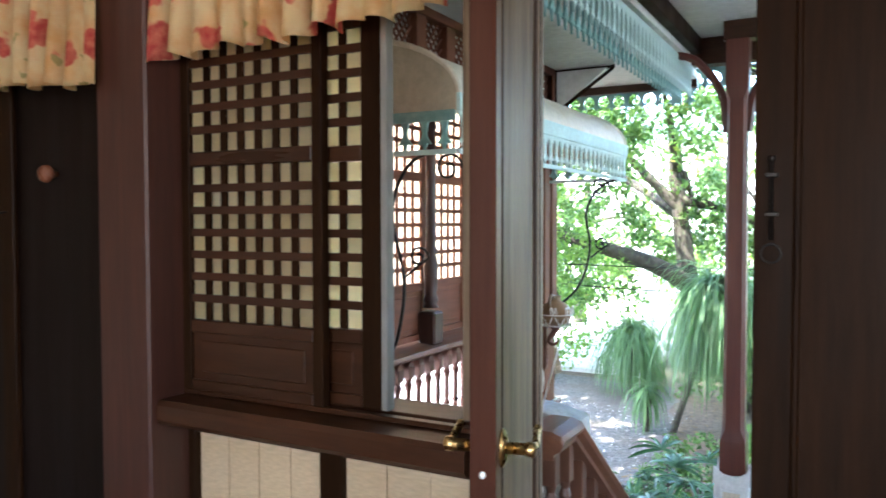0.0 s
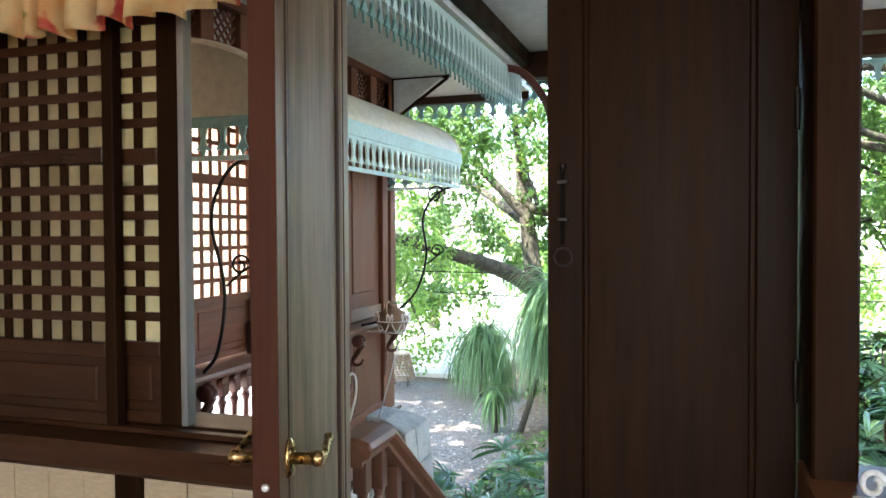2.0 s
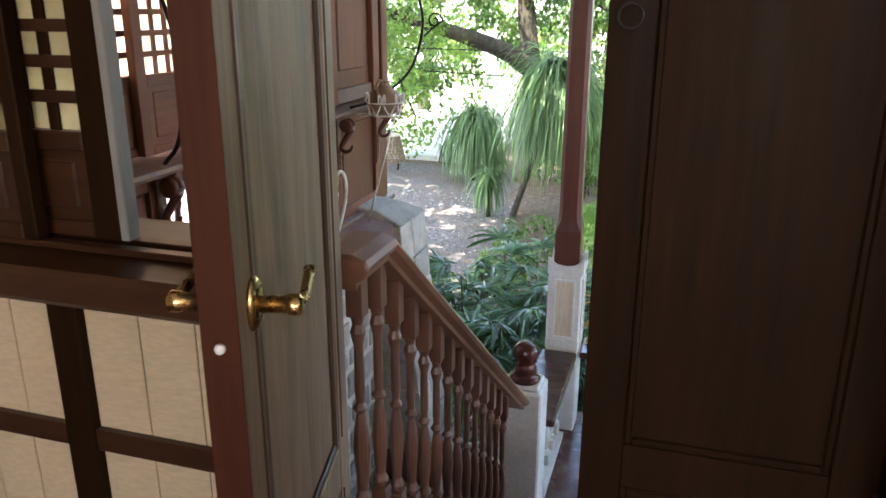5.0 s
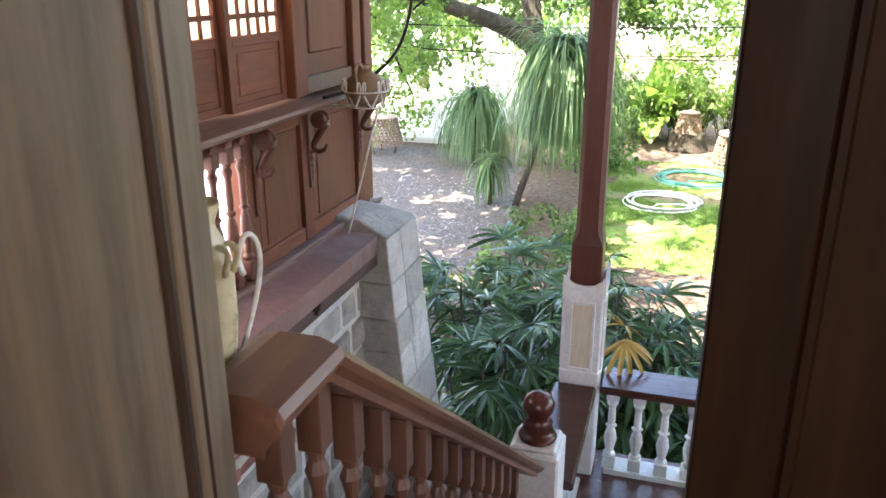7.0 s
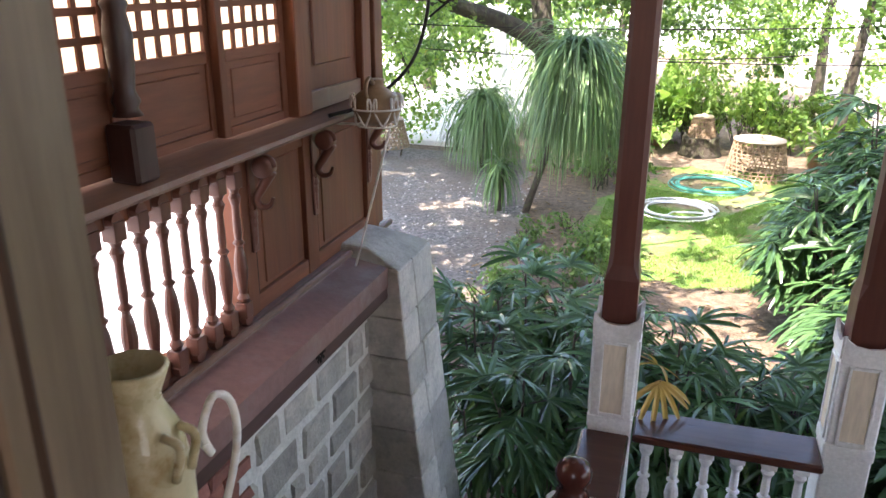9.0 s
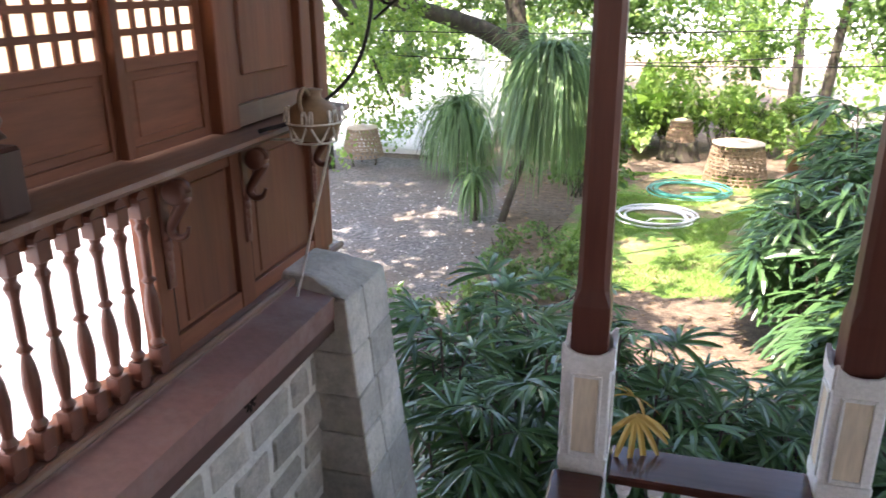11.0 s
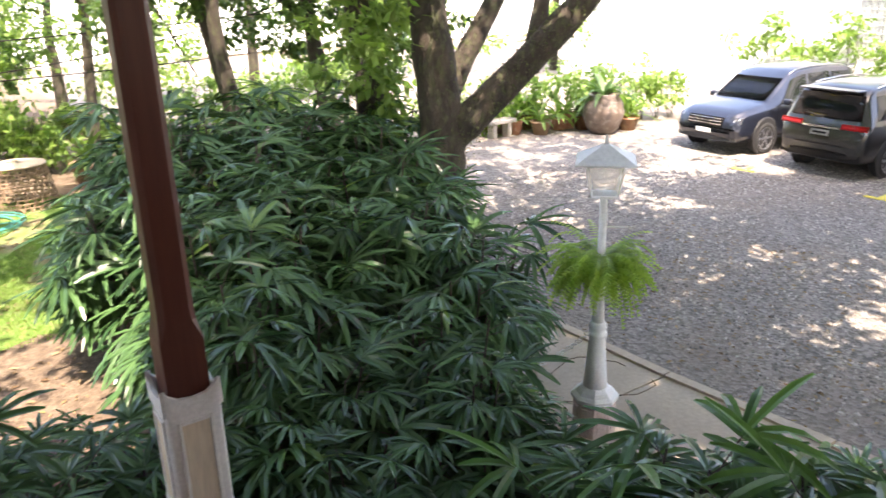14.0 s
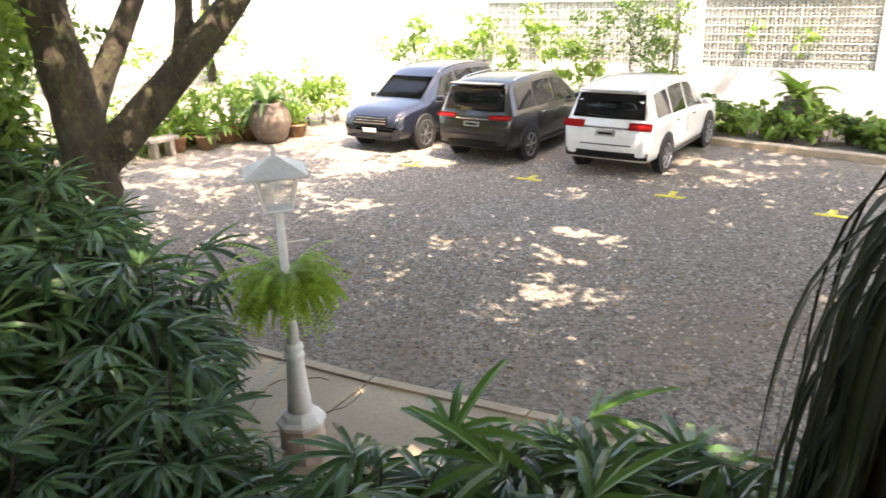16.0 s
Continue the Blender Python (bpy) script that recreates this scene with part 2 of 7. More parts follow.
def capiz_mat(name, col):
    m, t, n, l, b = nodes(name)
    g = n.new("ShaderNodeObjectInfo")
    c = ramp(t, noise_tex(t, coords(t, (1, 1, 1)), 22, 4), [(0.3, shade(col, 0.86)), (0.7, col)])
    c = mix(t, c, ramp(t, g.outputs["Random"], [(0, (0.82, 0.80, 0.76)), (1, (1.0,) * 3)]), 1.0, "MULTIPLY")
    l.new(c, b.inputs["Base Color"])
    b.inputs["Roughness"].default_value = 0.3
    tr = n.new("ShaderNodeBsdfTranslucent")
    l.new(c, tr.inputs[0])
    mx = n.new("ShaderNodeMixShader")
    mx.inputs[0].default_value = 0.78
    l.new(b.outputs[0], mx.inputs[1])
    l.new(tr.outputs[0], mx.inputs[2])
    l.new(mx.outputs[0], n["Material Output"].inputs[0])
    return m


CAPIZ = capiz_mat("capiz_shell", (0.95, 0.86, 0.62))
CAPIZ_WING = capiz_mat("capiz_shell_pale", (0.95, 0.85, 0.72))


def curtain_mat():
    m, t, n, l, b = nodes("flowered_cloth")
    v = coords(t, (1, 1, 1))
    vo = n.new("ShaderNodeTexVoronoi")
    vo.inputs["Scale"].default_value, vo.inputs["Randomness"].default_value = 6.5, 1.0
    wob = n.new("ShaderNodeMix")
    wob.data_type = "VECTOR"
    nt = n.new("ShaderNodeTexNoise")
    nt.inputs["Scale"].default_value = 14
    l.new(v, nt.inputs["Vector"])
    wob.inputs[0].default_value = 0.12
    l.new(v, wob.inputs[4])
    l.new(nt.outputs["Color"], wob.inputs[5])
    l.new(wob.outputs[1], vo.inputs["Vector"])
    cloth = ramp(t, noise_tex(t, v, 9, 4), [(0.35, (0.82, 0.52, 0.22)), (0.6, (0.90, 0.74, 0.44))])
    red = ramp(t, noise_tex(t, v, 30, 3), [(0.35, (0.62, 0.05, 0.06)), (0.65, (0.80, 0.24, 0.16))])
    c = mix(t, cloth, red, ramp(t, vo.outputs["Distance"], [(0.30, (0.9,) * 3), (0.36, (0,) * 3)]))
    vo2 = n.new("ShaderNodeTexVoronoi")
    vo2.inputs["Scale"].default_value = 11
    l.new(wob.outputs[1], vo2.inputs["Vector"])
    c = mix(t, c, (0.36, 0.33, 0.10), ramp(t, vo2.outputs["Distance"], [(0.16, (0.7,) * 3), (0.22, (0,) * 3)]))
    l.new(c, b.inputs["Base Color"])
    b.inputs["Roughness"].default_value = 0.9
    tr = n.new("ShaderNodeBsdfTranslucent")
    l.new(c, tr.inputs[0])
    mx = n.new("ShaderNodeMixShader")
    mx.inputs[0].default_value = 0.25
    l.new(b.outputs[0], mx.inputs[1])
    l.new(tr.outputs[0], mx.inputs[2])
    l.new(mx.outputs[0], n["Material Output"].inputs[0])
    bump(t, noise_tex(t, v, 350, 2), 0.2, 0.001, b)
    return m


CLOTH = curtain_mat()


def sheer_mat():
    m, t, n, l, b = nodes("white_sheer_cloth")
    b.inputs["Base Color"].default_value = (0.88, 0.89, 0.90, 1)
    b.inputs["Roughness"].default_value = 0.9
    tr = n.new("ShaderNodeBsdfTranslucent")
    tr.inputs[0].default_value = (0.92, 0.93, 0.95, 1)
    mx = n.new("ShaderNodeMixShader")
    mx.inputs[0].default_value = 0.6
    l.new(b.outputs[0], mx.inputs[1])
    l.new(tr.outputs[0], mx.inputs[2])
    l.new(mx.outputs[0], n["Material Output"].inputs[0])
    return m


SHEER = sheer_mat()


def glass_mat(name, col, rough=0.03, clear=0.0, alpha=1.0):
    m, t, n, l, b = nodes(name)
    b.inputs["Base Color"].default_value = (*col, 1)
    b.inputs["Roughness"].default_value = rough
    b.inputs["Transmission Weight"].default_value = clear
    b.inputs["IOR"].default_value = 1.45
    b.inputs["Coat Weight"].default_value = 0.5
    b.inputs["Alpha"].default_value = alpha
    return m


# ---------------------------------------------------------------- building helpers
def mesh_from(name, bm, mats, smooth=False):
    me = bpy.data.meshes.new(name)
    bmesh.ops.recalc_face_normals(bm, faces=bm.faces)
    bm.to_mesh(me)
    bm.free()
    for m in mats if isinstance(mats, (list, tuple)) else [mats]:
        me.materials.append(m)
    if smooth:
        me.polygons.foreach_set("use_smooth", [True] * len(me.polygons))
    return me


def thing(name, label, category, at=(0, 0, 0), group="", kind=""):
    ob = new(name)
    ob.empty_display_size = 0.1
    ob.matrix_basis = Matrix.Translation(at)
    return tagged(ob, label, category, group, kind)


def adopt(ob, parent, m=None):
    ob.parent = parent
    if parent.type == "EMPTY":
        ob.matrix_parent_inverse = parent.matrix_basis.inverted()
    if m is not None:
        ob.matrix_basis = m
    return ob


def part(name, bm, material, parent, label="", smooth=False, kind=""):
    return tagged(adopt(new(name, mesh_from(name, bm, material, smooth)), parent), label, kind=kind)


def solid(name, bm, material, label, category="", kind="", smooth=False, group=""):
    return tagged(new(name, mesh_from(name, bm, material, smooth)), label, category, group, kind)


def piece(name, me, m, parent):
    return adopt(new(name, me), parent, m)


def box(bm, x0, x1, y0, y1, z0, z1, bev=0.0, m=None):
    vs = bmesh.ops.create_cube(bm, size=1.0)["verts"]
    for v in vs:
        v.co = Vector(((x0 + x1) / 2 + v.co.x * (x1 - x0), (y0 + y1) / 2 + v.co.y * (y1 - y0), (z0 + z1) / 2 + v.co.z * (z1 - z0)))
    if bev:
        es = list({e for v in vs for e in v.link_edges})
        r = bmesh.ops.bevel(bm, geom=es, offset=bev, segments=1, affect="EDGES", profile=0.5)
        vs = list({v for f in r["faces"] for v in f.verts} | {v for v in vs if v.is_valid})
    if m is not None:
        for v in vs:
            v.co = m @ v.co
    return bm


def boxes(*rows, bev=0.0):
    bm = bmesh.new()
    for r in rows:
        box(bm, *r, bev=bev)
    return bm


def lathe(bm, profile, at=(0, 0, 0), seg=12, m=None):
    rings = []
    for r, z in profile:
        ring = []
        for i in range(seg):
            a = 2 * math.pi * i / seg
            p = Vector((at[0] + r * math.cos(a), at[1] + r * math.sin(a), at[2] + z))
            ring.append(bm.verts.new(m @ p if m is not None else p))
        rings.append(ring)
    for a, b in zip(rings, rings[1:]):
        for i in range(seg):
            bm.faces.new((a[i], a[(i + 1) % seg], b[(i + 1) % seg], b[i]))
    bm.faces.new(rings[0][::-1])
    bm.faces.new(rings[-1])
    return bm


def tube(bm, pts, radii, seg=8, cap=True):
    pts = [Vector(p) for p in pts]
    if not isinstance(radii, (list, tuple)):
        radii = [radii] * len(pts)
    rings = []
    up = Vector((0.13, 0.31, 0.94))
    for i, p in enumerate(pts):
        d = (pts[min(i + 1, len(pts) - 1)] - pts[max(i - 1, 0)]).normalized()
        if abs(d.dot(up)) > 0.95:
            up = Vector((0.94, 0.13, 0.31))
        s = d.cross(up).normalized()
        u = s.cross(d).normalized()
        up = u
        rings.append([bm.verts.new(p + radii[i] * (math.cos(2 * math.pi * k / seg) * s + math.sin(2 * math.pi * k / seg) * u)) for k in range(seg)])
    for a, b in zip(rings, rings[1:]):
        for k in range(seg):
            bm.faces.new((a[k], a[(k + 1) % seg], b[(k + 1) % seg], b[k]))
    if cap:
        bm.faces.new(rings[0][::-1])
        bm.faces.new(rings[-1])
    return bm


def smooth_path(pts, n=8):
    """A Catmull-Rom curve through the points."""
    p = [Vector(q) for q in pts]
    p = [2 * p[0] - p[1]] + p + [2 * p[-1] - p[-2]]
    out = []
    for i in range(1, len(p) - 2):
        for k in range(n):
            t = k / n
            out.append(0.5 * (2 * p[i] + (p[i + 1] - p[i - 1]) * t + (2 * p[i - 1] - 5 * p[i] + 4 * p[i + 1] - p[i + 2]) * t * t + (3 * p[i] - p[i - 1] - 3 * p[i + 1] + p[i + 2]) * t ** 3))
    out.append(p[-2])
    return out


def prism(bm, poly, axis, a, b):
    """A flat outline (two coordinates a point) drawn out along an axis from a to b."""
    def at(p, s):
        return {"x": (s, p[0], p[1]), "y": (p[0], s, p[1]), "z": (p[0], p[1], s)}[axis]
    r0 = [bm.verts.new(at(p, a)) for p in poly]
    r1 = [bm.verts.new(at(p, b)) for p in poly]
    for i in range(len(poly)):
        j = (i + 1) % len(poly)
        bm.faces.new((r0[i], r0[j], r1[j], r1[i]))
    bm.faces.new(r0[::-1])
    bm.faces.new(r1)
    return bm


def structure(name, bm, mat, label, category, smooth=False):
    return solid(name, bm, mat, label, category, "structure", smooth)


G = -2.325      # the garden
LAND = -1.25    # the landing between the two flights

# ---------------------------------------------------------------- room
structure("floor", boxes((-3.4, 2.7, -3.6, 2.12, -0.16, 0.0)), FLOORWOOD, "dark polished plank floor of the upper room", "floor")
structure("ceiling", boxes((-3.4, 2.7, -3.6, 2.06, 3.0, 3.12)), SOFFIT, "plain painted board ceiling of the room", "ceiling")
structure("wall_back", boxes((-3.4, -0.4, -3.6, -3.46, 0, 3.0), (1.6, 2.7, -3.6, -3.46, 0, 3.0), (-0.4, 1.6, -3.6, -3.46, 0, 0.95), (-0.4, 1.6, -3.6, -3.46, 2.45, 3.0)), PLASTER, "plain wall with a wide window opening", "wall")
structure("wall_right", boxes((2.56, 2.7, -3.46, -1.6, 0, 3.0), (2.56, 2.7, -0.2, 2.06, 0, 3.0), (2.56, 2.7, -1.6, -0.2, 0, 0.95), (2.56, 2.7, -1.6, -0.2, 2.45, 3.0)), PLASTER, "plain wall with a side window opening", "wall")
structure("wall_left", boxes((-3.4, -3.26, -3.46, 2.06, 0, 3.0)), PLASTER, "plain wall of the room", "wall")
# front wall: solid below the sills and above the openings
structure("wall_front", boxes((-2.15, -0.88, 1.86, 2.06, 0, 0.86), (-3.26, -2.15, 1.905, 2.06, 0, 0.86), (-3.26, -1.96, 1.90, 2.06, 0.86, 2.34), (-3.26, 2.56, 1.90, 2.06, 2.36, 3.0),
          (0.44, 2.56, 1.86, 2.06, 0, 0.86), (1.55, 2.56, 1.86, 2.06, 0.86, 2.36)), DARK_X, "dark timber front wall with windows and a door", "wall")

# cream boards and dark battens under the sill
dado = thing("dado_panel", "cream-painted boards framed by dark battens below the window sill", "wall panel", (-1.4, 1.84, 0), kind="structure")
bm_board = mesh_from("board", box(bmesh.new(), -0.0655, 0.0655, -0.008, 0.008, 0, 1, 0.0), CREAM)
for x0, x1 in ((-1.84, -1.33), (-1.25, -0.82)):
    n = 4 if x1 - x0 > 0.45 else 3
    w = (x1 - x0) / n
    for z0, z1 in ((0.04, 0.43), (0.485, 0.80)):
        for i in range(n):
            piece("board", bm_board, Matrix.Translation((x0 + w * (i + 0.5), 1.848, z0)) @ Matrix.Diagonal(((w - 0.004) / 0.131, 1, z1 - z0, 1)), dado)
for x0, x1, z0, z1 in ((-1.33, -1.25, 0, 0.86), (-1.90, -1.84, 0, 0.86), (-0.82, -0.78, 0, 0.86)):
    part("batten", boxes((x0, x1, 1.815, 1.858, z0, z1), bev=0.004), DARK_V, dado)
for x0, x1 in ((-1.84, -1.33), (-1.25, -0.82)):
    for z0, z1 in ((0.43, 0.485), (0.80, 0.86), (0.0, 0.04)):
        part("batten", boxes((x0, x1, 1.82, 1.858, z0, z1), bev=0.003), DARK_X, dado)


def sill_board(name, x0, x1, mat, label):
    bm = bmesh.new()
    prism(bm, [(1.685, 0.865), (1.685, 0.912), (1.697, 0.928), (2.07, 0.928), (2.07, 0.86), (1.74, 0.86), (1.72, 0.845), (1.70, 0.85)], "x", x0, x1)
    return structure(name, bm, mat, label, "window sill")


sill_board("trim_1", -1.866, -0.78, DARK_X, "thick varnished dark wooden window sill with moulded edge")
RAIL_BROWN = wood("orange_brown_sill", (0.12, 0.045, 0.018), (0.22, 0.085, 0.035), "x", 0.35)
sill_board("trim_2", 0.44, 1.75, RAIL_BROWN, "orange-brown wooden window sill with moulded edge")
structure("trim_3", boxes((-1.96, -0.80, 1.80, 1.83, 0.93, 0.945), (-1.96, -0.80, 1.86, 1.875, 0.93, 0.945), bev=0.002), DARK_X, "two worn sliding grooves on the sill", "window track")
# timber posts of the front wall
structure("trim_4", boxes((-2.15, -1.985, 1.70, 1.90, 0, 2.36), (-1.985, -1.868, 1.66, 1.86, 0, 2.36), bev=0.008), wood("reddish_post", (0.035, 0.013, 0.009), (0.085, 0.030, 0.020), "z", 0.4), "dark reddish timber post beside the window", "post")
structure("trim_5", boxes((-0.88, -0.752, 1.87, 2.064, 0.928, 2.36), bev=0.004), GREY_V, "weathered door post at the window's edge", "door post")
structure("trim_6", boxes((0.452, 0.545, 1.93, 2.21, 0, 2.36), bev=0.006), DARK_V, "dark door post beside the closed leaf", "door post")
structure("trim_7", boxes((-0.75, 0.452, 1.92, 2.21, 2.30, 2.36), bev=0.003), GREY_SHADE, "door frame head and outer casing", "door frame")
structure("wall_outside", boxes((-3.26, -1.96, 2.06, 2.12, -2.3, 3.0), (0.535, 2.7, 2.06, 2.12, -2.3, 0.86), (1.55, 2.7, 2.06, 2.12, 0.86, 3.0), (-1.96, 0.535, 2.06, 2.12, -2.3, -0.165), (-1.96, -0.88, 2.06, 2.12, -0.165, 0.86), (-1.96, 1.55, 2.06, 2.12, 2.36, 3.0)), WING_V, "brown boarded outer face of the house", "wall")

# dark plank door at the left
dd = thing("door_1", "nearly black wooden plank door, closed, beside the window", "door", (-2.6, 1.88, 0), kind="structure")
part("panel", boxes((-3.05, -2.16, 1.87, 1.90, 0.02, 2.30), bev=0.004), BLACKISH, dd)
part("stile", boxes((-2.93, -2.84, 1.845, 1.868, 0.02, 2.30), bev=0.004), DARK_V, dd, "dark brown upright")
kb = lathe(bmesh.new(), [(0.012, 0), (0.012, 0.02), (0.03, 0.028), (0.036, 0.045), (0.028, 0.062), (0.008, 0.068)], seg=20, m=Matrix.Translation((-2.60, 1.868, 1.67)) @ Matrix.Rotation(radians(90), 4, "X"))
part("knob", kb, wood("peg_wood", (0.14, 0.05, 0.025), (0.24, 0.09, 0.05), "z", 0.3), dd, "round reddish wooden knob", True)
tb = tube(bmesh.new(), smooth_path([(-2.88, 1.845, 1.53), (-2.88, 1.80, 1.525), (-2.88, 1.79, 1.545)]), 0.004, 6)
part("hook", tb, IRON, dd, "small metal hook", True)


def valance(x0, x1, y, z_top, z_low, waves, label, tilt=0.0, seed=0):
    rnd = random.Random(seed)
    th = thing("curtain_valance", label, "curtain", ((x0 + x1) / 2, y, z_top))
    bm = bmesh.new()
    nx, nz = waves * 10, 14
    ph = [rnd.uniform(-0.6, 0.6) for _ in range(waves + 1)]
    grid = []
    for i in range(nx + 1):
        u = i / nx
        col = []
        k = u * waves
        f = ph[int(min(k, waves))] * (1 - k % 1) + ph[min(waves, int(k) + 1)] * (k % 1)
        for j in range(nz + 1):
            v = j / nz
            amp = 0.012 + 0.022 * v
            yy = y + amp * math.sin(2 * math.pi * k + f * 2.0) + 0.01 * math.sin(5.3 * k + 2 * v)
            zz = z_top + (z_low - z_top) * v + tilt * u * v + 0.012 * v * math.sin(2 * math.pi * k * 0.5 + f * 3)
            col.append(bm.verts.new((x0 + (x1 - x0) * u + 0.008 * v * math.cos(2 * math.pi * k), yy, zz)))
        grid.append(col)
    for i in range(nx):
        for j in range(nz):
            bm.faces.new((grid[i][j], grid[i + 1][j], grid[i + 1][j + 1], grid[i][j + 1]))
    bmesh.ops.solidify(bm, geom=bm.faces[:], thickness=0.0015)
    part("cloth", bm, CLOTH, th, "pleated cloth with red flowers", True)
    part("curtain_rod", tube(bmesh.new(), [(x0 - 0.02, y, z_top - 0.02), (x1 + 0.02, y, z_top - 0.02)], 0.009, 10), DARK_X, th, "thin wooden rod", True)
    return th


valance(-2.01, -0.845, 1.70, 2.36, 1.985, 13, "orange cream curtain valance with red flowers above the capiz window", 0.035, 3)
valance(-3.05, -2.10, 1.66, 2.36, 1.99, 11, "orange cream curtain valance with red flowers above the dark door", -0.06, 8)


# ---------------------------------------------------------------- capiz windows
def shutter(name, along, a0, a1, z0, face, cols, pitch, rows, label, wood_v, wood_l, shell, kind="", group="", panel=0.2, open_rows=None, deep=0.035):
    """A sliding capiz shutter: frame, solid foot panel, lattice bars and shell panes. along: x or y; face: the other coordinate."""
    def bx(a, b, d0, d1, c, e, bev=0.0):
        r = (a, b, face + d0, face + d1, c, e) if along == "x" else (face + d0, face + d1, a, b, c, e)
        return box(bmesh.new(), *r, bev=bev)
    at = ((a0 + a1) / 2, face, z0) if along == "x" else (face, (a0 + a1) / 2, z0)
    th = thing(name, label, "capiz window", at, group, kind)
    h = deep / 2
    z_pane = z0 + panel
    halves = (rows, rows)
    rail = 0.045
    top = z_pane + sum(halves) * pitch + rail
    g0 = (a0 + a1) / 2 - cols * pitch / 2
    g1 = g0 + cols * pitch
    for a, b in ((a0, g0), (g1, a1)):
        part("stile", bx(a, b, -h, h, z0, top + 0.05, 0.003), wood_v, th)
    part("rail", bx(g0, g1, -h, h, z0, z0 + 0.035, 0.003), wood_l, th)
    part("rail", bx(g0, g1, -h, h, z_pane - 0.04, z_pane, 0.003), wood_l, th)
    part("foot_panel", bx(g0, g1, -0.007, 0.007, z0 + 0.035, z_pane - 0.04), wood_l, th)
    part("raised_field", bx(g0 + 0.035, g1 - 0.035, -0.012, 0.012, z0 + 0.06, z_pane - 0.065, 0.004), wood_l, th)
    part("rail", bx(g0, g1, -h, h, z_pane + halves[0] * pitch, z_pane + halves[0] * pitch + rail, 0.003), wood_l, th)
    part("rail", bx(g0, g1, -h, h, top, top + 0.05, 0.003), wood_l, th)
    bar = 0.0125 if along == "x" else 0.0105
    me_pane = mesh_from("pane", box(bmesh.new(), *((-pitch / 2 + 0.002, pitch / 2 - 0.002, -0.001, 0.001) if along == "x" else (-0.001, 0.001, -pitch / 2 + 0.002, pitch / 2 - 0.002)), -pitch / 2 + 0.002, pitch / 2 - 0.002), shell)
    zs = z_pane
    for half, cnt in enumerate(halves):
        for i in range(1, cols):
            part("bar", bx(g0 + i * pitch - bar, g0 + i * pitch + bar, -0.009, 0.009, zs, zs + cnt * pitch), wood_v, th)
        for j in range(0 if half == 0 else 1, cnt + (0 if half == 0 else 1)):
            if j in (0, cnt):
                continue
            part("bar", bx(g0, g1, -0.011, 0.011, zs + j * pitch - bar, zs + j * pitch + bar), wood_l, th)
        for i in range(cols):
            for j in range(cnt):
                c, d = g0 + (i + 0.5) * pitch, zs + (j + 0.5) * pitch
                piece("pane", me_pane, Matrix.Translation((c, face, d) if along == "x" else (face, c, d)), th)
        zs += cnt * pitch + rail
    return th


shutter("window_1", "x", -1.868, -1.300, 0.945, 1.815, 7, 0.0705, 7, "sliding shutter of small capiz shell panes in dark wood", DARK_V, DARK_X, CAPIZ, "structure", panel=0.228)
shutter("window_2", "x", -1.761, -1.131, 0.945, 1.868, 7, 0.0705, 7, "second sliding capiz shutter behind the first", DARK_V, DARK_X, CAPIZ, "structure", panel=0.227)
# Pale grey strip along the shutter's open edge.
structure("trim_8", boxes((-1.130, -1.109, 1.848, 1.888, 0.945, 2.28), bev=0.003), surface("pale_shutter_edge", (0.30, 0.29, 0.27), 0.6, 0.2, 6, 40, scale=(1, 1, 0.2)), "pale edge of the open shutter", "shutter edge")


# ---------------------------------------------------------------- door leaves
def door_leaf(name, m, w, h, mats, label, handle=True):
    """A leaf with stiles, rails, two fields with mouldings; local x runs from the hinge, y is the thickness."""
    front, core, mould = mats
    th = thing(name, label, "door", m.translation, kind="structure")

    def p(nm, r, mat, bev=0.003, lb="", parent=None):
        bm = box(bmesh.new(), *r, bev=bev)
        bmesh.ops.transform(bm, matrix=m, verts=bm.verts)
        return part(nm, bm, mat, parent or th, lb)

    t = 0.045
    p("stile", (0, 0.095, 0, t, 0.02, h), front)
    p("stile", (w - 0.095, w, 0, t, 0.02, h), front)
    for z0, z1 in ((0.02, 0.16), (0.36, 0.47), (h - 0.12, h)):
        p("rail", (0.095, w - 0.095, 0, t, z0, z1), front)
    for z0, z1 in ((0.16, 0.36), (0.47, h - 0.12)):
        p("field", (0.095, w - 0.095, 0.012, t - 0.012, z0, z1), front, 0)
        for side in (0.002, t - 0.014):
            for x0, x1, a, b in ((0.095, 0.112, z0, z1), (w - 0.112, w - 0.095, z0, z1), (0.112, w - 0.112, z0, z0 + 0.017), (0.112, w - 0.112, z1 - 0.017, z1)):
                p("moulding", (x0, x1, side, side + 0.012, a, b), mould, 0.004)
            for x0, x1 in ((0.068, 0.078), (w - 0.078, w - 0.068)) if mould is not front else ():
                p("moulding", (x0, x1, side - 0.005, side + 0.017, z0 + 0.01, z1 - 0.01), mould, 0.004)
    return th, p


HINGE = pose(-0.755, 2.030, 0, 0, 0, -77.0)
EDGE_RED = wood("leaf_edge", (0.042, 0.012, 0.006), (0.085, 0.026, 0.012), "z", 0.55, spec=0.12)
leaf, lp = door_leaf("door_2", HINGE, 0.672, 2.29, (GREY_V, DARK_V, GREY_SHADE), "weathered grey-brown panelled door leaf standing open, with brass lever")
lp("edge_strip", (0.6735, 0.6775, -0.004, 0.049, 0.02, 2.29), EDGE_RED, 0.001, "reddish brown latch edge")
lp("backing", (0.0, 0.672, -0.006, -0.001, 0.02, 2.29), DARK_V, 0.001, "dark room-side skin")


def put(bm, m):
    bmesh.ops.transform(bm, matrix=m, verts=bm.verts)
    return bm


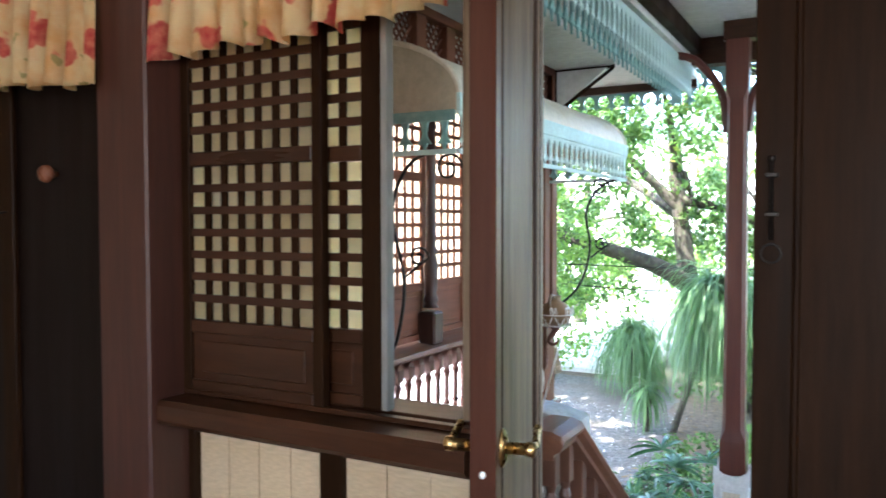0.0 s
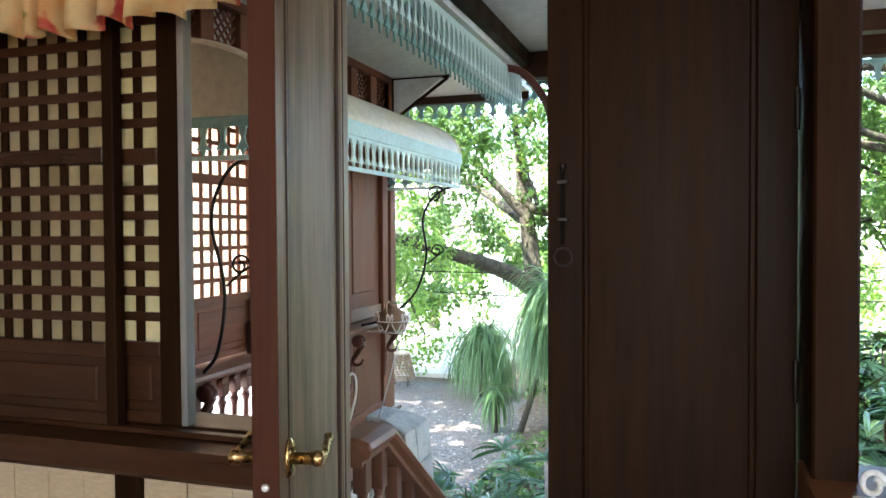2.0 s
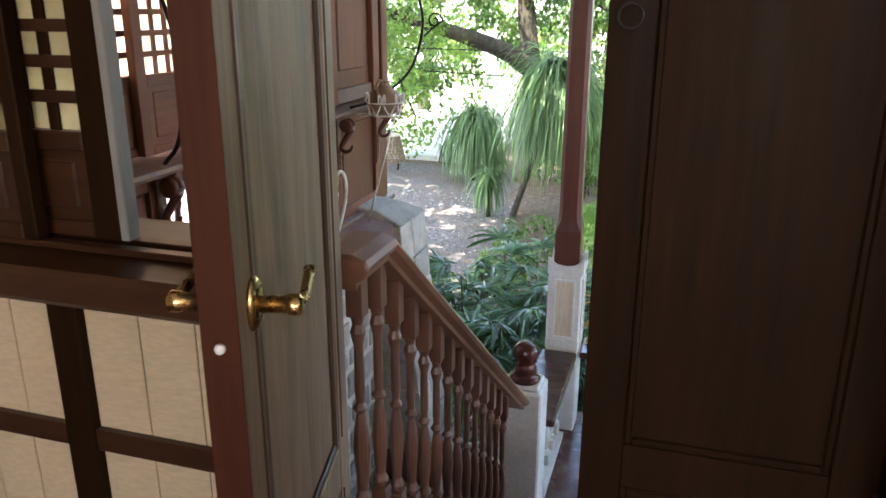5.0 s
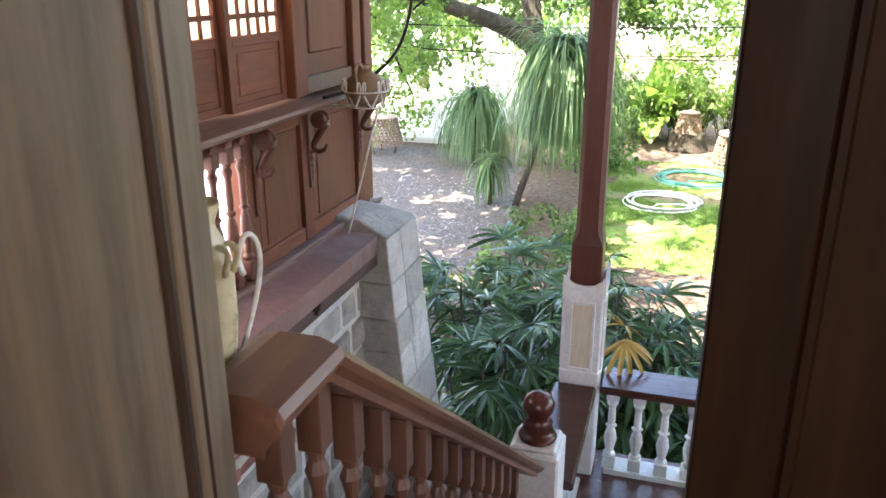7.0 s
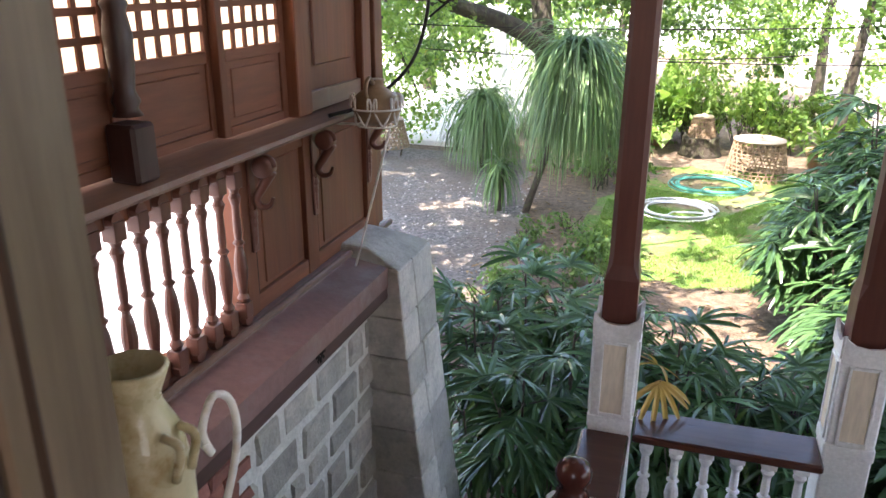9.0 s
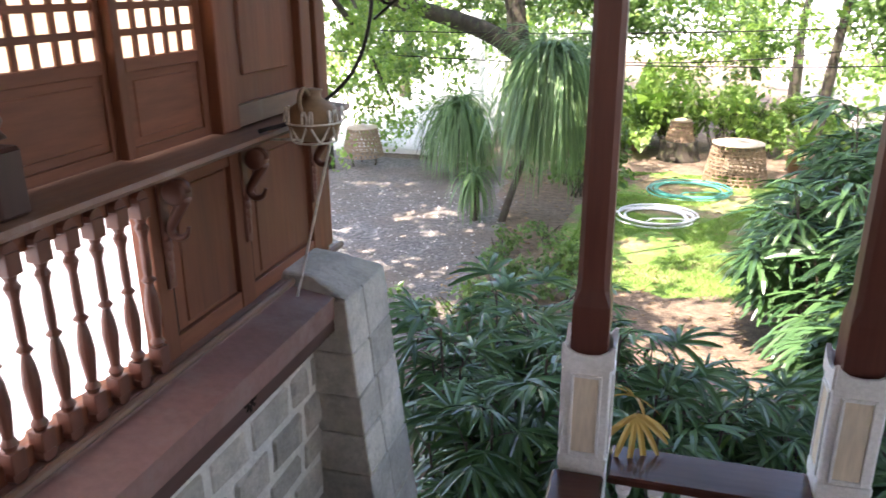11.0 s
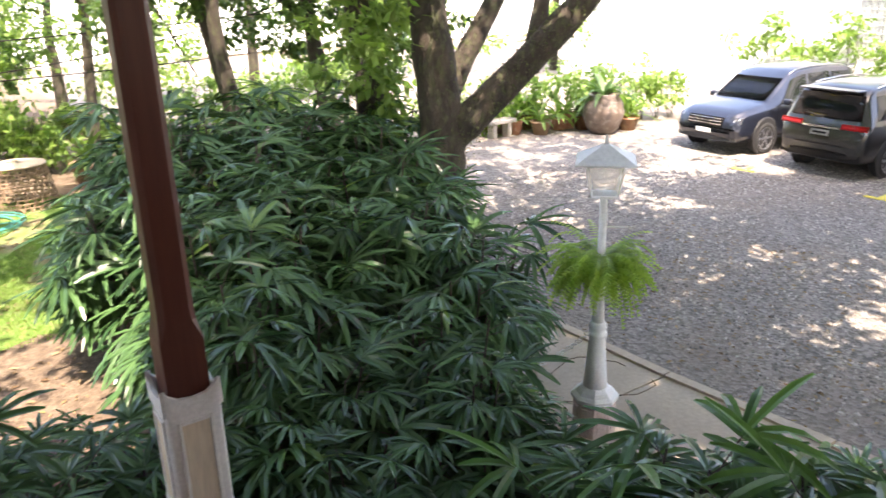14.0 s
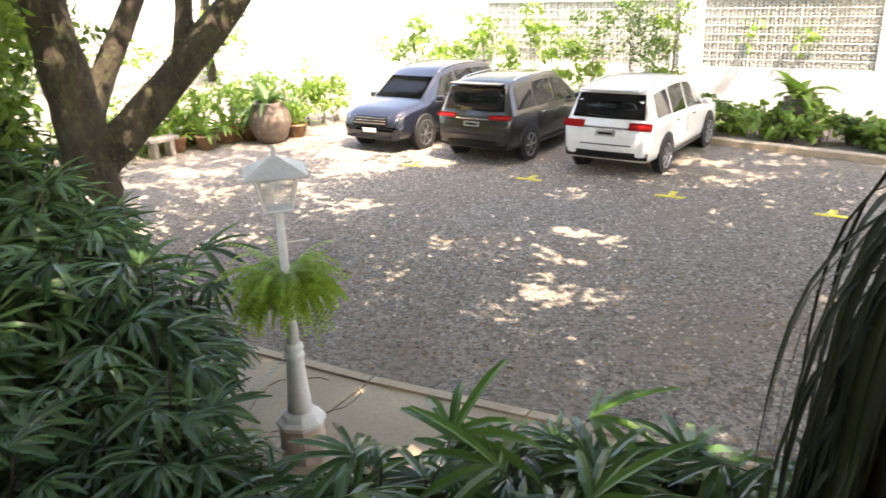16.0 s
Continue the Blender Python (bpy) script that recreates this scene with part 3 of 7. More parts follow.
for sgn, y0 in ((1, 0.045), (-1, -0.006)):
    mm = HINGE @ Matrix.Translation((0.60, y0, 1.02)) @ Matrix.Rotation(radians(-90 * sgn), 4, "X")
    rose = part("handle_rose", put(lathe(bmesh.new(), [(0.036, 0), (0.036, 0.004), (0.028, 0.010), (0.016, 0.012)], seg=24), mm @ Matrix.Diagonal((0.8, 1.15, 1, 1))), BRASS, leaf, "oval brass rose", True)
    part("handle_neck", put(lathe(bmesh.new(), [(0.013, 0.008), (0.013, 0.05), (0.016, 0.054), (0.016, 0.068), (0.010, 0.072)], seg=18), mm), BRASS, rose, "", True)
    lev = smooth_path([(0, 0, 0.062), (-0.03, 0, 0.066), (-0.07, -0.012 * sgn, 0.062), (-0.10, -0.02 * sgn, 0.060)], 6)
    part("lever", put(tube(bmesh.new(), lev, [0.009] + [0.0085] * (len(lev) - 3) + [0.011, 0.006], 10), mm), BRASS, rose, "curved brass lever", True)
part("latch", put(lathe(bmesh.new(), [(0.008, 0), (0.007, 0.005), (0.003, 0.007)], seg=16), HINGE @ Matrix.Translation((0.6775, 0.022, 0.985)) @ Matrix.Rotation(radians(90), 4, "Y")), WHITE, leaf, "pale latch bolt", True)

CLOSED = pose(0.447, 2.195, 0, 0, 0, 180)
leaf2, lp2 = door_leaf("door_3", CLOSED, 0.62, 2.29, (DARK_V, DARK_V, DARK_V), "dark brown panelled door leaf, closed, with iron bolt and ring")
for z in (1.72, 1.05, 0.35):
    part("hinge", put(lathe(bmesh.new(), [(0.006, 0), (0.007, 0.003), (0.007, 0.1), (0.006, 0.103)], seg=10), Matrix.Translation((0.443, 2.142, z))), IRON, leaf2, "iron hinge knuckle", True)
bolt = part("bolt", put(lathe(bmesh.new(), [(0.005, 0), (0.005, 0.2), (0.009, 0.203), (0.009, 0.215)], seg=10), Matrix.Translation((-0.13, 2.139, 1.44))), IRON, leaf2, "slim iron slide bolt", True)
ring_path = [(-0.13 + 0.024 * math.cos(a), 2.141, 1.405 + 0.024 * math.sin(a)) for a in [i * math.pi / 12 for i in range(25)]]
part("ring", tube(bmesh.new(), ring_path, 0.003, 8, False), IRON, bolt, "iron ring pull", True)
for z in (1.5, 1.6):
    part("staple", boxes((-0.145, -0.115, 2.133, 2.149, z, z + 0.012), bev=0.002), IRON, bolt)

# jar on the sill of the far window
jar = thing("glazed_jar", "brown drip-glazed jar standing on the window sill", "jar", (0.70, 2.02, 0.93))
part("jar_body", lathe(bmesh.new(), [(0.062, 0.0), (0.070, 0.012), (0.088, 0.06), (0.090, 0.105), (0.078, 0.140), (0.066, 0.150), (0.074, 0.158), (0.074, 0.172), (0.064, 0.176), (0.060, 0.160), (0.055, 0.15)], (0.70, 2.02, 0.932), 32), GLAZE, jar, "", True)
# Leaves placed over the jar stand in for a plant farther off.
jp = thing("potted_plant", "blue-green leaves set over the jar for a plant beyond it", "plant", (0.70, 2.02, 1.08))
scroll = thing("iron_scroll_stand", "white painted iron scroll stand on the sill", "plant stand", (0.60, 1.80, 0.93))
for sx2 in (0.0, 0.10):
    sp = [(0.545 + sx2 * 0.62 + 0.024 * math.cos(a) * (1 - a / 14), 1.80, 0.966 + 0.028 * math.sin(a) * (1 - a / 14)) for a in [i * 0.4 for i in range(20)]]
    part("scroll", tube(bmesh.new(), sp, 0.006, 8), IRON_WHITE, scroll, "", True)
part("foot_bar", tube(bmesh.new(), [(0.51, 1.80, 0.934), (0.73, 1.80, 0.934)], 0.006, 8), IRON_WHITE, scroll, "", True)


# ---------------------------------------------------------------- stairs and landing
def baluster_mesh(name, h, r, mat, seg=10, block=0.11):
    """A turned baluster with square blocks at head and foot, its base at the origin."""
    bm = bmesh.new()
    box(bm, -r, r, -r, r, 0, block, 0.002)
    box(bm, -r, r, -r, r, h - block, h, 0.002)
    a, b = block, h - block
    L = b - a
    prof = [(r * 0.6, 0), (r * 1.0, 0.04), (r * 0.6, 0.08), (r * 0.75, 0.14), (r * 1.05, 0.30), (r * 0.85, 0.42), (r * 0.5, 0.50), (r * 0.95, 0.53), (r * 0.5, 0.56), (r * 0.62, 0.62), (r * 0.55, 0.85), (r * 0.95, 0.92), (r * 0.6, 0.96), (r * 0.9, 1.0)]
    lathe(bm, [(q, a + L * s) for q, s in prof], seg=seg)
    return mesh_from(name, bm, mat, False)


N, RISE, RUN, Y0 = 7, 1.25 / 7, 0.232, 2.30
flight = thing("staircase", "dark red wooden stairs from the upper door to the landing", "stairs", (-0.1, 3.1, LAND), kind="structure")
part("top_step", boxes((-0.78, 0.60, 2.121, Y0, -0.05, 0.0), bev=0.006), FLOORWOOD, flight)
for i in range(1, N):
    z = -RISE * i
    part("tread", boxes((-0.70, 0.42, Y0 + RUN * (i - 1) - 0.02, Y0 + RUN * i, z - 0.035, z), bev=0.006), FLOORWOOD, flight)
for i in range(N):
    part("riser", boxes((-0.70, 0.42, Y0 + RUN * i - 0.018, Y0 + RUN * i, -RISE * (i + 1), -RISE * i - 0.036)), FLOORWOOD, flight)
for x0 in (-0.76, 0.42):
    part("string", prism(bmesh.new(), [(2.10, -0.10), (2.10, -0.45), (Y0 + RUN * N, LAND - 0.02), (Y0 + RUN * N, LAND + 0.16), (Y0 + 0.02, 0.02)], "x", x0, x0 + 0.06), RAIL_Y, flight)

rail = thing("stair_railing", "brown wooden stair railing with turned balusters", "railing", (-0.68, 3.0, LAND))


def rail_cap(pts, half=0.065):
    """A moulded hand rail: one section carried along the points, which lie in a plane x = const."""
    sec = [(-half, 0.0), (-half - 0.008, -0.015), (-half, -0.03), (-half + 0.02, -0.042), (-half + 0.02, -0.06), (half - 0.02, -0.06), (half - 0.02, -0.042), (half, -0.03), (half + 0.008, -0.015), (half, 0.0), (half * 0.5, 0.012), (-half * 0.5, 0.012)]
    bm = bmesh.new()
    rings = []
    for i, (x, y, z) in enumerate(pts):
        ring = [bm.verts.new((x + a, y, z + b)) for a, b in sec]
        rings.append(ring)
    for a, b in zip(rings, rings[1:]):
        for k in range(len(sec)):
            bm.faces.new((a[k], a[(k + 1) % len(sec)], b[(k + 1) % len(sec)], b[k]))
    bm.faces.new(rings[0][::-1])
    bm.faces.new(rings[-1])
    return bm


SL = (0.90 + 0.40) / (3.90 - 2.26)
part("hand_rail", rail_cap([(-0.735, 2.07, 0.862), (-0.735, 2.08, 0.872), (-0.732, 2.26, 0.875), (-0.731, 2.275, 0.862), (-0.680, 3.93, 0.870 - SL * 1.655)]), RAIL_Y, rail, "moulded hand rail")
me_bal = baluster_mesh("baluster", 0.80, 0.0215, RAIL_V, 12, 0.13)
for i in range(14):
    y = 2.17 + 0.116 * i
    top = 0.827 if y < 2.27 else 0.818 - SL * (y - 2.27) + 0.004 * (y - 2.27)
    piece("baluster", me_bal, Matrix.Translation((-0.735 + 0.032 * (y - 2.17), y, top - 0.80)), rail)


def white_newel(x, y, label):
    th = thing("newel_post", label, "newel post", (x, y, LAND))
    part("shaft", boxes((x - 0.105, x + 0.105, y - 0.105, y + 0.105, LAND, -0.42), (x - 0.09, x + 0.09, y - 0.09, y + 0.09, -0.42, -0.395), bev=0.01), WHITE, th, "white painted square shaft")
    part("finial", lathe(bmesh.new(), [(0.075, 0), (0.08, 0.012), (0.07, 0.028), (0.052, 0.034), (0.062, 0.048), (0.05, 0.062), (0.06, 0.072), (0.047, 0.085), (0.045, 0.1), (0.062, 0.13), (0.066, 0.155), (0.055, 0.185), (0.03, 0.205), (0.004, 0.212)], (x, y, -0.395), 28), wood("finial_wood", (0.06, 0.016, 0.012), (0.12, 0.034, 0.024), "z", 0.22), th, "dark red turned ball finial", True)
    return th


white_newel(-0.66, 4.05, "white square newel post with dark red ball finial")
white_newel(0.47, 4.05, "second white newel post at the foot of the stairs")

structure("landing", boxes((-0.85, 0.78, 3.92, 5.32, LAND - 0.15, LAND)), CONCRETE_RED, "polished dark red landing floor", "floor")
structure("landing_wall", boxes((-0.85, -0.70, 2.12, 5.32, G - 0.2, LAND - 0.15), (-0.70, 0.78, 5.18, 5.32, G - 0.2, LAND - 0.15)), MORTAR, "plastered base under the landing", "wall")
flight2 = thing("lower_staircase", "short flight of red steps from the landing to the garden", "stairs", (1.4, 4.6, G), kind="structure")
for i in range(1, 6):
    z = LAND - i * (LAND - G) / 6
    part("tread", boxes((0.78 + 0.28 * (i - 1), 0.78 + 0.28 * i, 4.0, 5.2, G - 0.1, z), bev=0.006), CONCRETE_RED, flight2)

me_white_bal = baluster_mesh("white_baluster", 0.50, 0.034, WHITE, 12, 0.07)


def bench(name, r, along, label, n):
    th = thing(name, label, "bench rail", ((r[0] + r[1]) / 2, (r[2] + r[3]) / 2, LAND))
    part("plank", boxes((*r, -0.72, -0.675), bev=0.01), BENCH, th, "dark varnished plank")
    part("foot_rail", boxes((r[0] + 0.05, r[1] - 0.05, r[2] + 0.06, r[3] - 0.06, LAND, LAND + 0.03)), WHITE, th)
    for i in range(n):
        f = (i + 0.5) / n
        c = (r[0] + (r[1] - r[0]) * f, (r[2] + r[3]) / 2 - 0.02) if along == "x" else ((r[0] + r[1]) / 2, r[2] + (r[3] - r[2]) * f)
        piece("baluster", me_white_bal, Matrix.Translation((*c, LAND + 0.03)), th)


bench("balustrade_bench", (-0.50, 0.35, 5.04, 5.30), "x", "dark varnished bench plank on white turned balusters", 6)
bench("balustrade_bench", (-0.74, -0.515, 4.16, 5.04), "y", "dark varnished bench plank between newel and porch post", 5)


def porch_post(x, y, label):
    th = thing("porch_post", label, "post", (x, y, LAND), "porch posts")
    w = 0.102
    part("pedestal", boxes((x - w, x + w, y - w, y + w, LAND, -0.16), (x - w - 0.006, x + w + 0.006, y - w - 0.006, y + w + 0.006, -0.675, -0.60), bev=0.008), WHITE, th, "white painted square pedestal")
    # shaped crest boards on the four sides
    crest = [(-w, -0.17), (w, -0.17), (w, -0.06), (w - 0.02, -0.085), (w * 0.5, -0.105), (0, -0.112), (-w * 0.5, -0.105), (-w + 0.02, -0.085), (-w, -0.06)]
    for ax, c in (("y", y - w), ("y", y + w), ("x", x - w), ("x", x + w)):
        o = x if ax == "y" else y
        part("crest_board", prism(bmesh.new(), [(o + a, b) for a, b in crest], ax, c - 0.009, c + 0.009), WHITE, th)
    for ax, sgn in (("y", -1), ("y", 1), ("x", -1), ("x", 1)):
        c = (y if ax == "y" else x) + sgn * w
        o = x if ax == "y" else y

        def pb(a0, a1, z0, z1, d, bev=0.002):
            lo, hi = sorted((c, c + sgn * d))
            return boxes((o + a0, o + a1, lo, hi, z0, z1) if ax == "y" else (lo, hi, o + a0, o + a1, z0, z1), bev=bev)
        part("inset", pb(-0.052, 0.052, -0.60 + 0.02, -0.215, 0.004), CREAM_INSET, th, "cream inset panel")
        for a0, a1, z0, z1 in ((-0.066, -0.052, -0.60, -0.20), (0.052, 0.066, -0.60, -0.20), (-0.052, 0.052, -0.60, -0.58), (-0.052, 0.052, -0.215, -0.20)):
            part("moulding", pb(a0, a1, z0, z1, 0.010), WHITE, th)
    # timber shaft: square foot, chamfered above
    bm = bmesh.new()
    rings = []
    for z, a, ch in ((-0.16, 0.078, 0.002), (0.10, 0.078, 0.002), (0.17, 0.068, 0.020), (0.22, 0.066, 0.022), (2.25, 0.060, 0.020), (2.32, 0.068, 0.004), (2.62, 0.068, 0.004)):
        ring = []
        for qx, qy in ((1, 1), (-1, 1), (-1, -1), (1, -1)):
            pts = [(qx * a, qy * (a - ch)), (qx * (a - ch), qy * a)]
            if qx * qy < 0:
                pts.reverse()
            ring += [bm.verts.new((x + p, y + q, z)) for p, q in pts]
        rings.append(ring)
    for a, b in zip(rings, rings[1:]):
        for k in range(8):
            bm.faces.new((a[k], a[(k + 1) % 8], b[(k + 1) % 8], b[k]))
    bm.faces.new(rings[0][::-1])
    bm.faces.new(rings[-1])
    part("shaft", bm, POST_V, th, "red-brown chamfered timber shaft")
    for sgn in (-1, 1):
        q = smooth_path([(x + sgn * 0.06, y, 2.05), (x + sgn * 0.10, y, 2.30), (x + sgn * 0.26, y, 2.52), (x + sgn * 0.46, y, 2.58)], 6)
        part("brace", tube(bmesh.new(), q, 0.028, 6), POST_V, th, "curved bracket under the porch beam")
    return th


porch_post(-0.615, 5.155, "red-brown porch post on white panelled pedestal with bench")
porch_post(0.455, 5.235, "red-brown porch post on white panelled pedestal by the steps")


# ---------------------------------------------------------------- eaves
def fretwork(name, along, a0, a1, c, z_top, drop, pitch, mat, label, thick=0.012):
    """A hanging fretwork fringe: a strip along the top and pointed drops with waists below, each a piece."""
    at = (c, (a0 + a1) / 2, z_top) if along == "y" else ((a0 + a1) / 2, c, z_top)
    th = thing(name, label, "fretwork", at)
    n = int((a1 - a0) / pitch)
    h = thick / 2
    r = (c - h, c + h, a0, a1) if along == "y" else (a0, a1, c - h, c + h)
    part("strip", boxes((*r, z_top - drop * 0.16, z_top), bev=0.002), mat, th)
    s = pitch * 0.5
    out = [(-s * 0.9, 0), (s * 0.9, 0), (s * 0.40, -0.18), (s * 0.22, -0.45), (s * 0.30, -0.60), (s * 0.78, -0.78), (s * 0.62, -0.80), (s * 0.30, -0.76), (0, -1.0), (-s * 0.30, -0.76), (-s * 0.62, -0.80), (-s * 0.78, -0.78), (-s * 0.30, -0.60), (-s * 0.22, -0.45), (-s * 0.40, -0.18)]
    me = mesh_from("drop", prism(bmesh.new(), [(a, b * drop * 0.84) for a, b in out], "x" if along == "y" else "y", -h, h), mat)
    for i in range(n):
        a = a0 + (i + 0.5) * (a1 - a0) / n
        p = (c, a, z_top - drop * 0.16) if along == "y" else (a, c, z_top - drop * 0.16)
        piece("drop", me, Matrix.Translation(p), th)
    return th


structure("ceiling_porch", boxes((-0.97, 2.6, 2.12, 5.62, 2.74, 2.80)), SOFFIT, "white boarded porch ceiling", "ceiling")
structure("roof", boxes((-0.99, 2.7, -3.7, 5.66, 3.14, 3.24), (-7.2, -0.99, -3.7, 6.3, 3.14, 3.24)), surface("roof_sheet", (0.22, 0.12, 0.10), 0.6, 0.2), "painted metal roof", "roof")
beam = thing("porch_beam", "dark brown beams round the porch ceiling", "beam", (0, 5.4, 2.54))
part("side_beam", boxes((-0.966, -0.90, 2.12, 5.50, 2.63, 2.74), bev=0.005), DARK_V, beam)
part("end_beam", boxes((-0.97, 2.6, 5.50, 5.62, 2.56, 2.74), bev=0.005), DARK_X, beam)
part("post_beam", boxes((-0.70, 2.6, 5.10, 5.22, 2.62, 2.74), bev=0.005), DARK_X, beam)
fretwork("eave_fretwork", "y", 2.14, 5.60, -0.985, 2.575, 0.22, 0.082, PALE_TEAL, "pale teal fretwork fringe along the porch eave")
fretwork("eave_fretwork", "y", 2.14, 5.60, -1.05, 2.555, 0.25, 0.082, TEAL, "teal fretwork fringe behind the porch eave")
fretwork("eave_fretwork", "x", -0.96, 2.5, 5.635, 2.56, 0.15, 0.12, TEAL, "teal scalloped fringe along the porch end")

structure("ceiling_eave", boxes((-3.2, -1.065, 2.12, 6.25, 2.60, 2.66)), SOFFIT, "white boarded soffit under the wing's eave", "ceiling")
structure("trim_9", boxes((-3.2, -1.065, 6.25, 6.31, 2.54, 2.66)), DARK_X, "dark board along the wing's end eave", "fascia")
fretwork("eave_fretwork", "x", -3.1, -1.07, 6.33, 2.56, 0.15, 0.12, TEAL, "teal scalloped fringe along the wing's end eave")
structure("eave_closing", boxes((-1.065, -0.97, 2.12, 5.62, 2.60, 3.14), (-3.2, -1.065, 6.19, 6.25, 2.66, 3.14), (-0.97, 2.6, 5.56, 5.62, 2.80, 3.14)), SOFFIT, "boards closing the eaves", "fascia")


# ---------------------------------------------------------------- wing of the house
XW = -1.93       # face of the wing's wall
structure("wing_wall", boxes((XW - 0.10, XW - 0.02, 2.12, 3.02, 0.16, 0.80), (XW - 0.10, XW - 0.02, 4.10, 5.42, 0.16, 0.80), (XW - 0.14, XW - 0.06, 2.12, 5.42, 2.22, 2.60), (XW - 0.14, XW - 0.04, 4.60, 5.42, 0.86, 2.22), (XW - 0.14, XW - 0.04, 2.12, 2.40, 0.86, 2.22)), WING_V, "brown panelled timber wall of the wing", "wall")
structure("wing_end_wall", boxes((-6.2, XW - 0.02, 5.36, 5.42, 0.1, 2.60), (-6.2, XW - 0.3, 5.3, 5.42, G, 0.1)), WING_V, "brown timber end wall of the wing", "wall")
structure("wing_floor", boxes((-6.2, XW - 0.02, 2.12, 5.36, 0.06, 0.16)), FLOORWOOD, "plank floor of the wing", "floor")
structure("wing_ceiling", boxes((-6.2, XW - 0.1, 2.12, 5.36, 2.67, 2.70)), SOFFIT, "white ceiling of the wing", "ceiling")
structure("wing_far_wall", boxes((-6.2, -6.1, 2.12, 5.36, 0.16, 0.5), (-6.2, -6.1, 2.12, 5.36, 2.5, 2.67)), WHITE, "white far wall with a wide window opening", "wall")
lamp("window_light_wing", "AREA", look((-6.05, 3.7, 1.5), (0, 3.7, 1.2)), 80, (1.0, 0.98, 0.95), size=(2.6, 1.9))

wing = thing("wing_panelling", "brown timber panels, posts and rails of the wing's lower wall", "wall panelling", (XW, 4.2, 0.16), kind="structure")
for y0, y1 in ((2.95, 3.05), (4.06, 4.14), (4.56, 4.66), (5.22, 5.42), (2.12, 2.3)):
    part("stile", boxes((XW - 0.03, XW + 0.004, y0, y1, 0.16, 0.80), bev=0.003), WING_V, wing)
for y0, y1 in ((2.3, 2.95), (4.14, 4.56), (4.66, 5.22)):
    part("rail", boxes((XW - 0.03, XW, y0, y1, 0.16, 0.235), bev=0.003), WING_Y, wing)
    part("rail", boxes((XW - 0.03, XW, y0, y1, 0.74, 0.80), bev=0.003), WING_Y, wing)
    part("field", boxes((XW - 0.03, XW - 0.014, y0 + 0.09, y1 - 0.02, 0.25, 0.73), bev=0.004), WING_V, wing)
    part("bead", boxes((XW - 0.02, XW - 0.002, y0 + 0.001, y0 + 0.012, 0.235, 0.74)), BLACKISH, wing)
part("rail", boxes((XW - 0.03, XW, 3.05, 4.06, 0.16, 0.225), bev=0.003), WING_Y, wing)
part("rail", boxes((XW - 0.03, XW, 3.05, 4.06, 0.735, 0.80), bev=0.003), WING_Y, wing)
part("sill", prism(bmesh.new(), [(XW - 0.14, 0.80), (XW + 0.06, 0.80), (XW + 0.10, 0.815), (XW + 0.115, 0.83), (XW + 0.11, 0.845), (XW - 0.14, 0.868)], "y", 2.13, 5.46), WING_SILL, wing, "dusty projecting window sill")

me_vent = baluster_mesh("vent_baluster", 0.56, 0.024, TURNED, 12, 0.06)
vent = thing("ventanilla_balustrade", "row of turned dark brown balusters below the wing's window", "balustrade", (XW, 3.55, 0.2))
for i in range(10):
    y = 3.095 + 0.102 * i
    piece("baluster", me_vent, Matrix.Translation((XW + 0.012, y, 0.20)), vent)
    for z in (0.745, 0.175):
        part("crest", put(lathe(bmesh.new(), [(0.026, 0), (0.03, 0.008), (0.026, 0.03)], seg=10), Matrix.Translation((XW, y, z + 0.015)) @ Matrix.Rotation(radians(90), 4, "Y")), TURNED, vent)
bm = bmesh.new()
cols = 60
g = [[bm.verts.new((XW - 0.13 + 0.015 * math.sin(i * 1.3) + 0.006 * math.sin(i * 0.37), 2.98 + 1.15 * i / cols, z)) for z in (0.17, 0.5, 0.8)] for i in range(cols + 1)]
for i in range(cols):
    for j in range(2):
        bm.faces.new((g[i][j], g[i + 1][j], g[i + 1][j + 1], g[i][j + 1]))
solid("sheer_curtain", bm, SHEER, "white sheer curtain hanging behind the balusters", "curtain", smooth=True)


def console(y):
    """A carved scroll bracket under the sill, with a leaf pendant."""
    th = thing("carved_bracket", "carved dark brown scroll bracket under the wing's sill", "bracket", (XW, y, 0.5), "carved brackets")
    bm = bmesh.new()
    pts = [(XW + 0.075 + 0.036 * math.cos(a) * (1 - a / 16), 0.755 + 0.036 * math.sin(a) * (1 - a / 16)) for a in [i * 0.45 for i in range(26)]]
    tube(bm, [(p, y, q) for p, q in pts], 0.013, 6)
    lathe(bm, [(0.03, -0.032), (0.04, -0.026), (0.04, 0.026), (0.03, 0.032)], seg=16, m=Matrix.Translation((XW + 0.07, y, 0.755)) @ Matrix.Rotation(radians(90), 4, "X"))
    part("volute", bm, TURNED, th, "", True)
    bm = bmesh.new()
    q = smooth_path([(XW + 0.10, y, 0.74), (XW + 0.06, y, 0.68), (XW + 0.03, y, 0.63), (XW + 0.05, y, 0.60), (XW + 0.085, y, 0.61), (XW + 0.10, y, 0.64)], 5)
    tube(bm, q, [0.022 - 0.0006 * i for i in range(len(q))], 8)
    part("curl", bm, TURNED, th, "", True)
    bm = bmesh.new()
    for k in range(5):
        z = 0.60 - 0.035 * k
        lathe(bm, [(0.004, -0.02), (0.024 - 0.003 * k, 0), (0.014, 0.018), (0.004, 0.026)], seg=8, m=Matrix.Translation((XW + 0.012, y, z)) @ Matrix.Diagonal((0.7, 1.0, 1.2, 1)))
    part("leaf_pendant", bm, TURNED, th, "", True)
    part("back_plate", boxes((XW + 0.004, XW + 0.016, y - 0.022, y + 0.022, 0.42, 0.80), bev=0.004), TURNED, th)


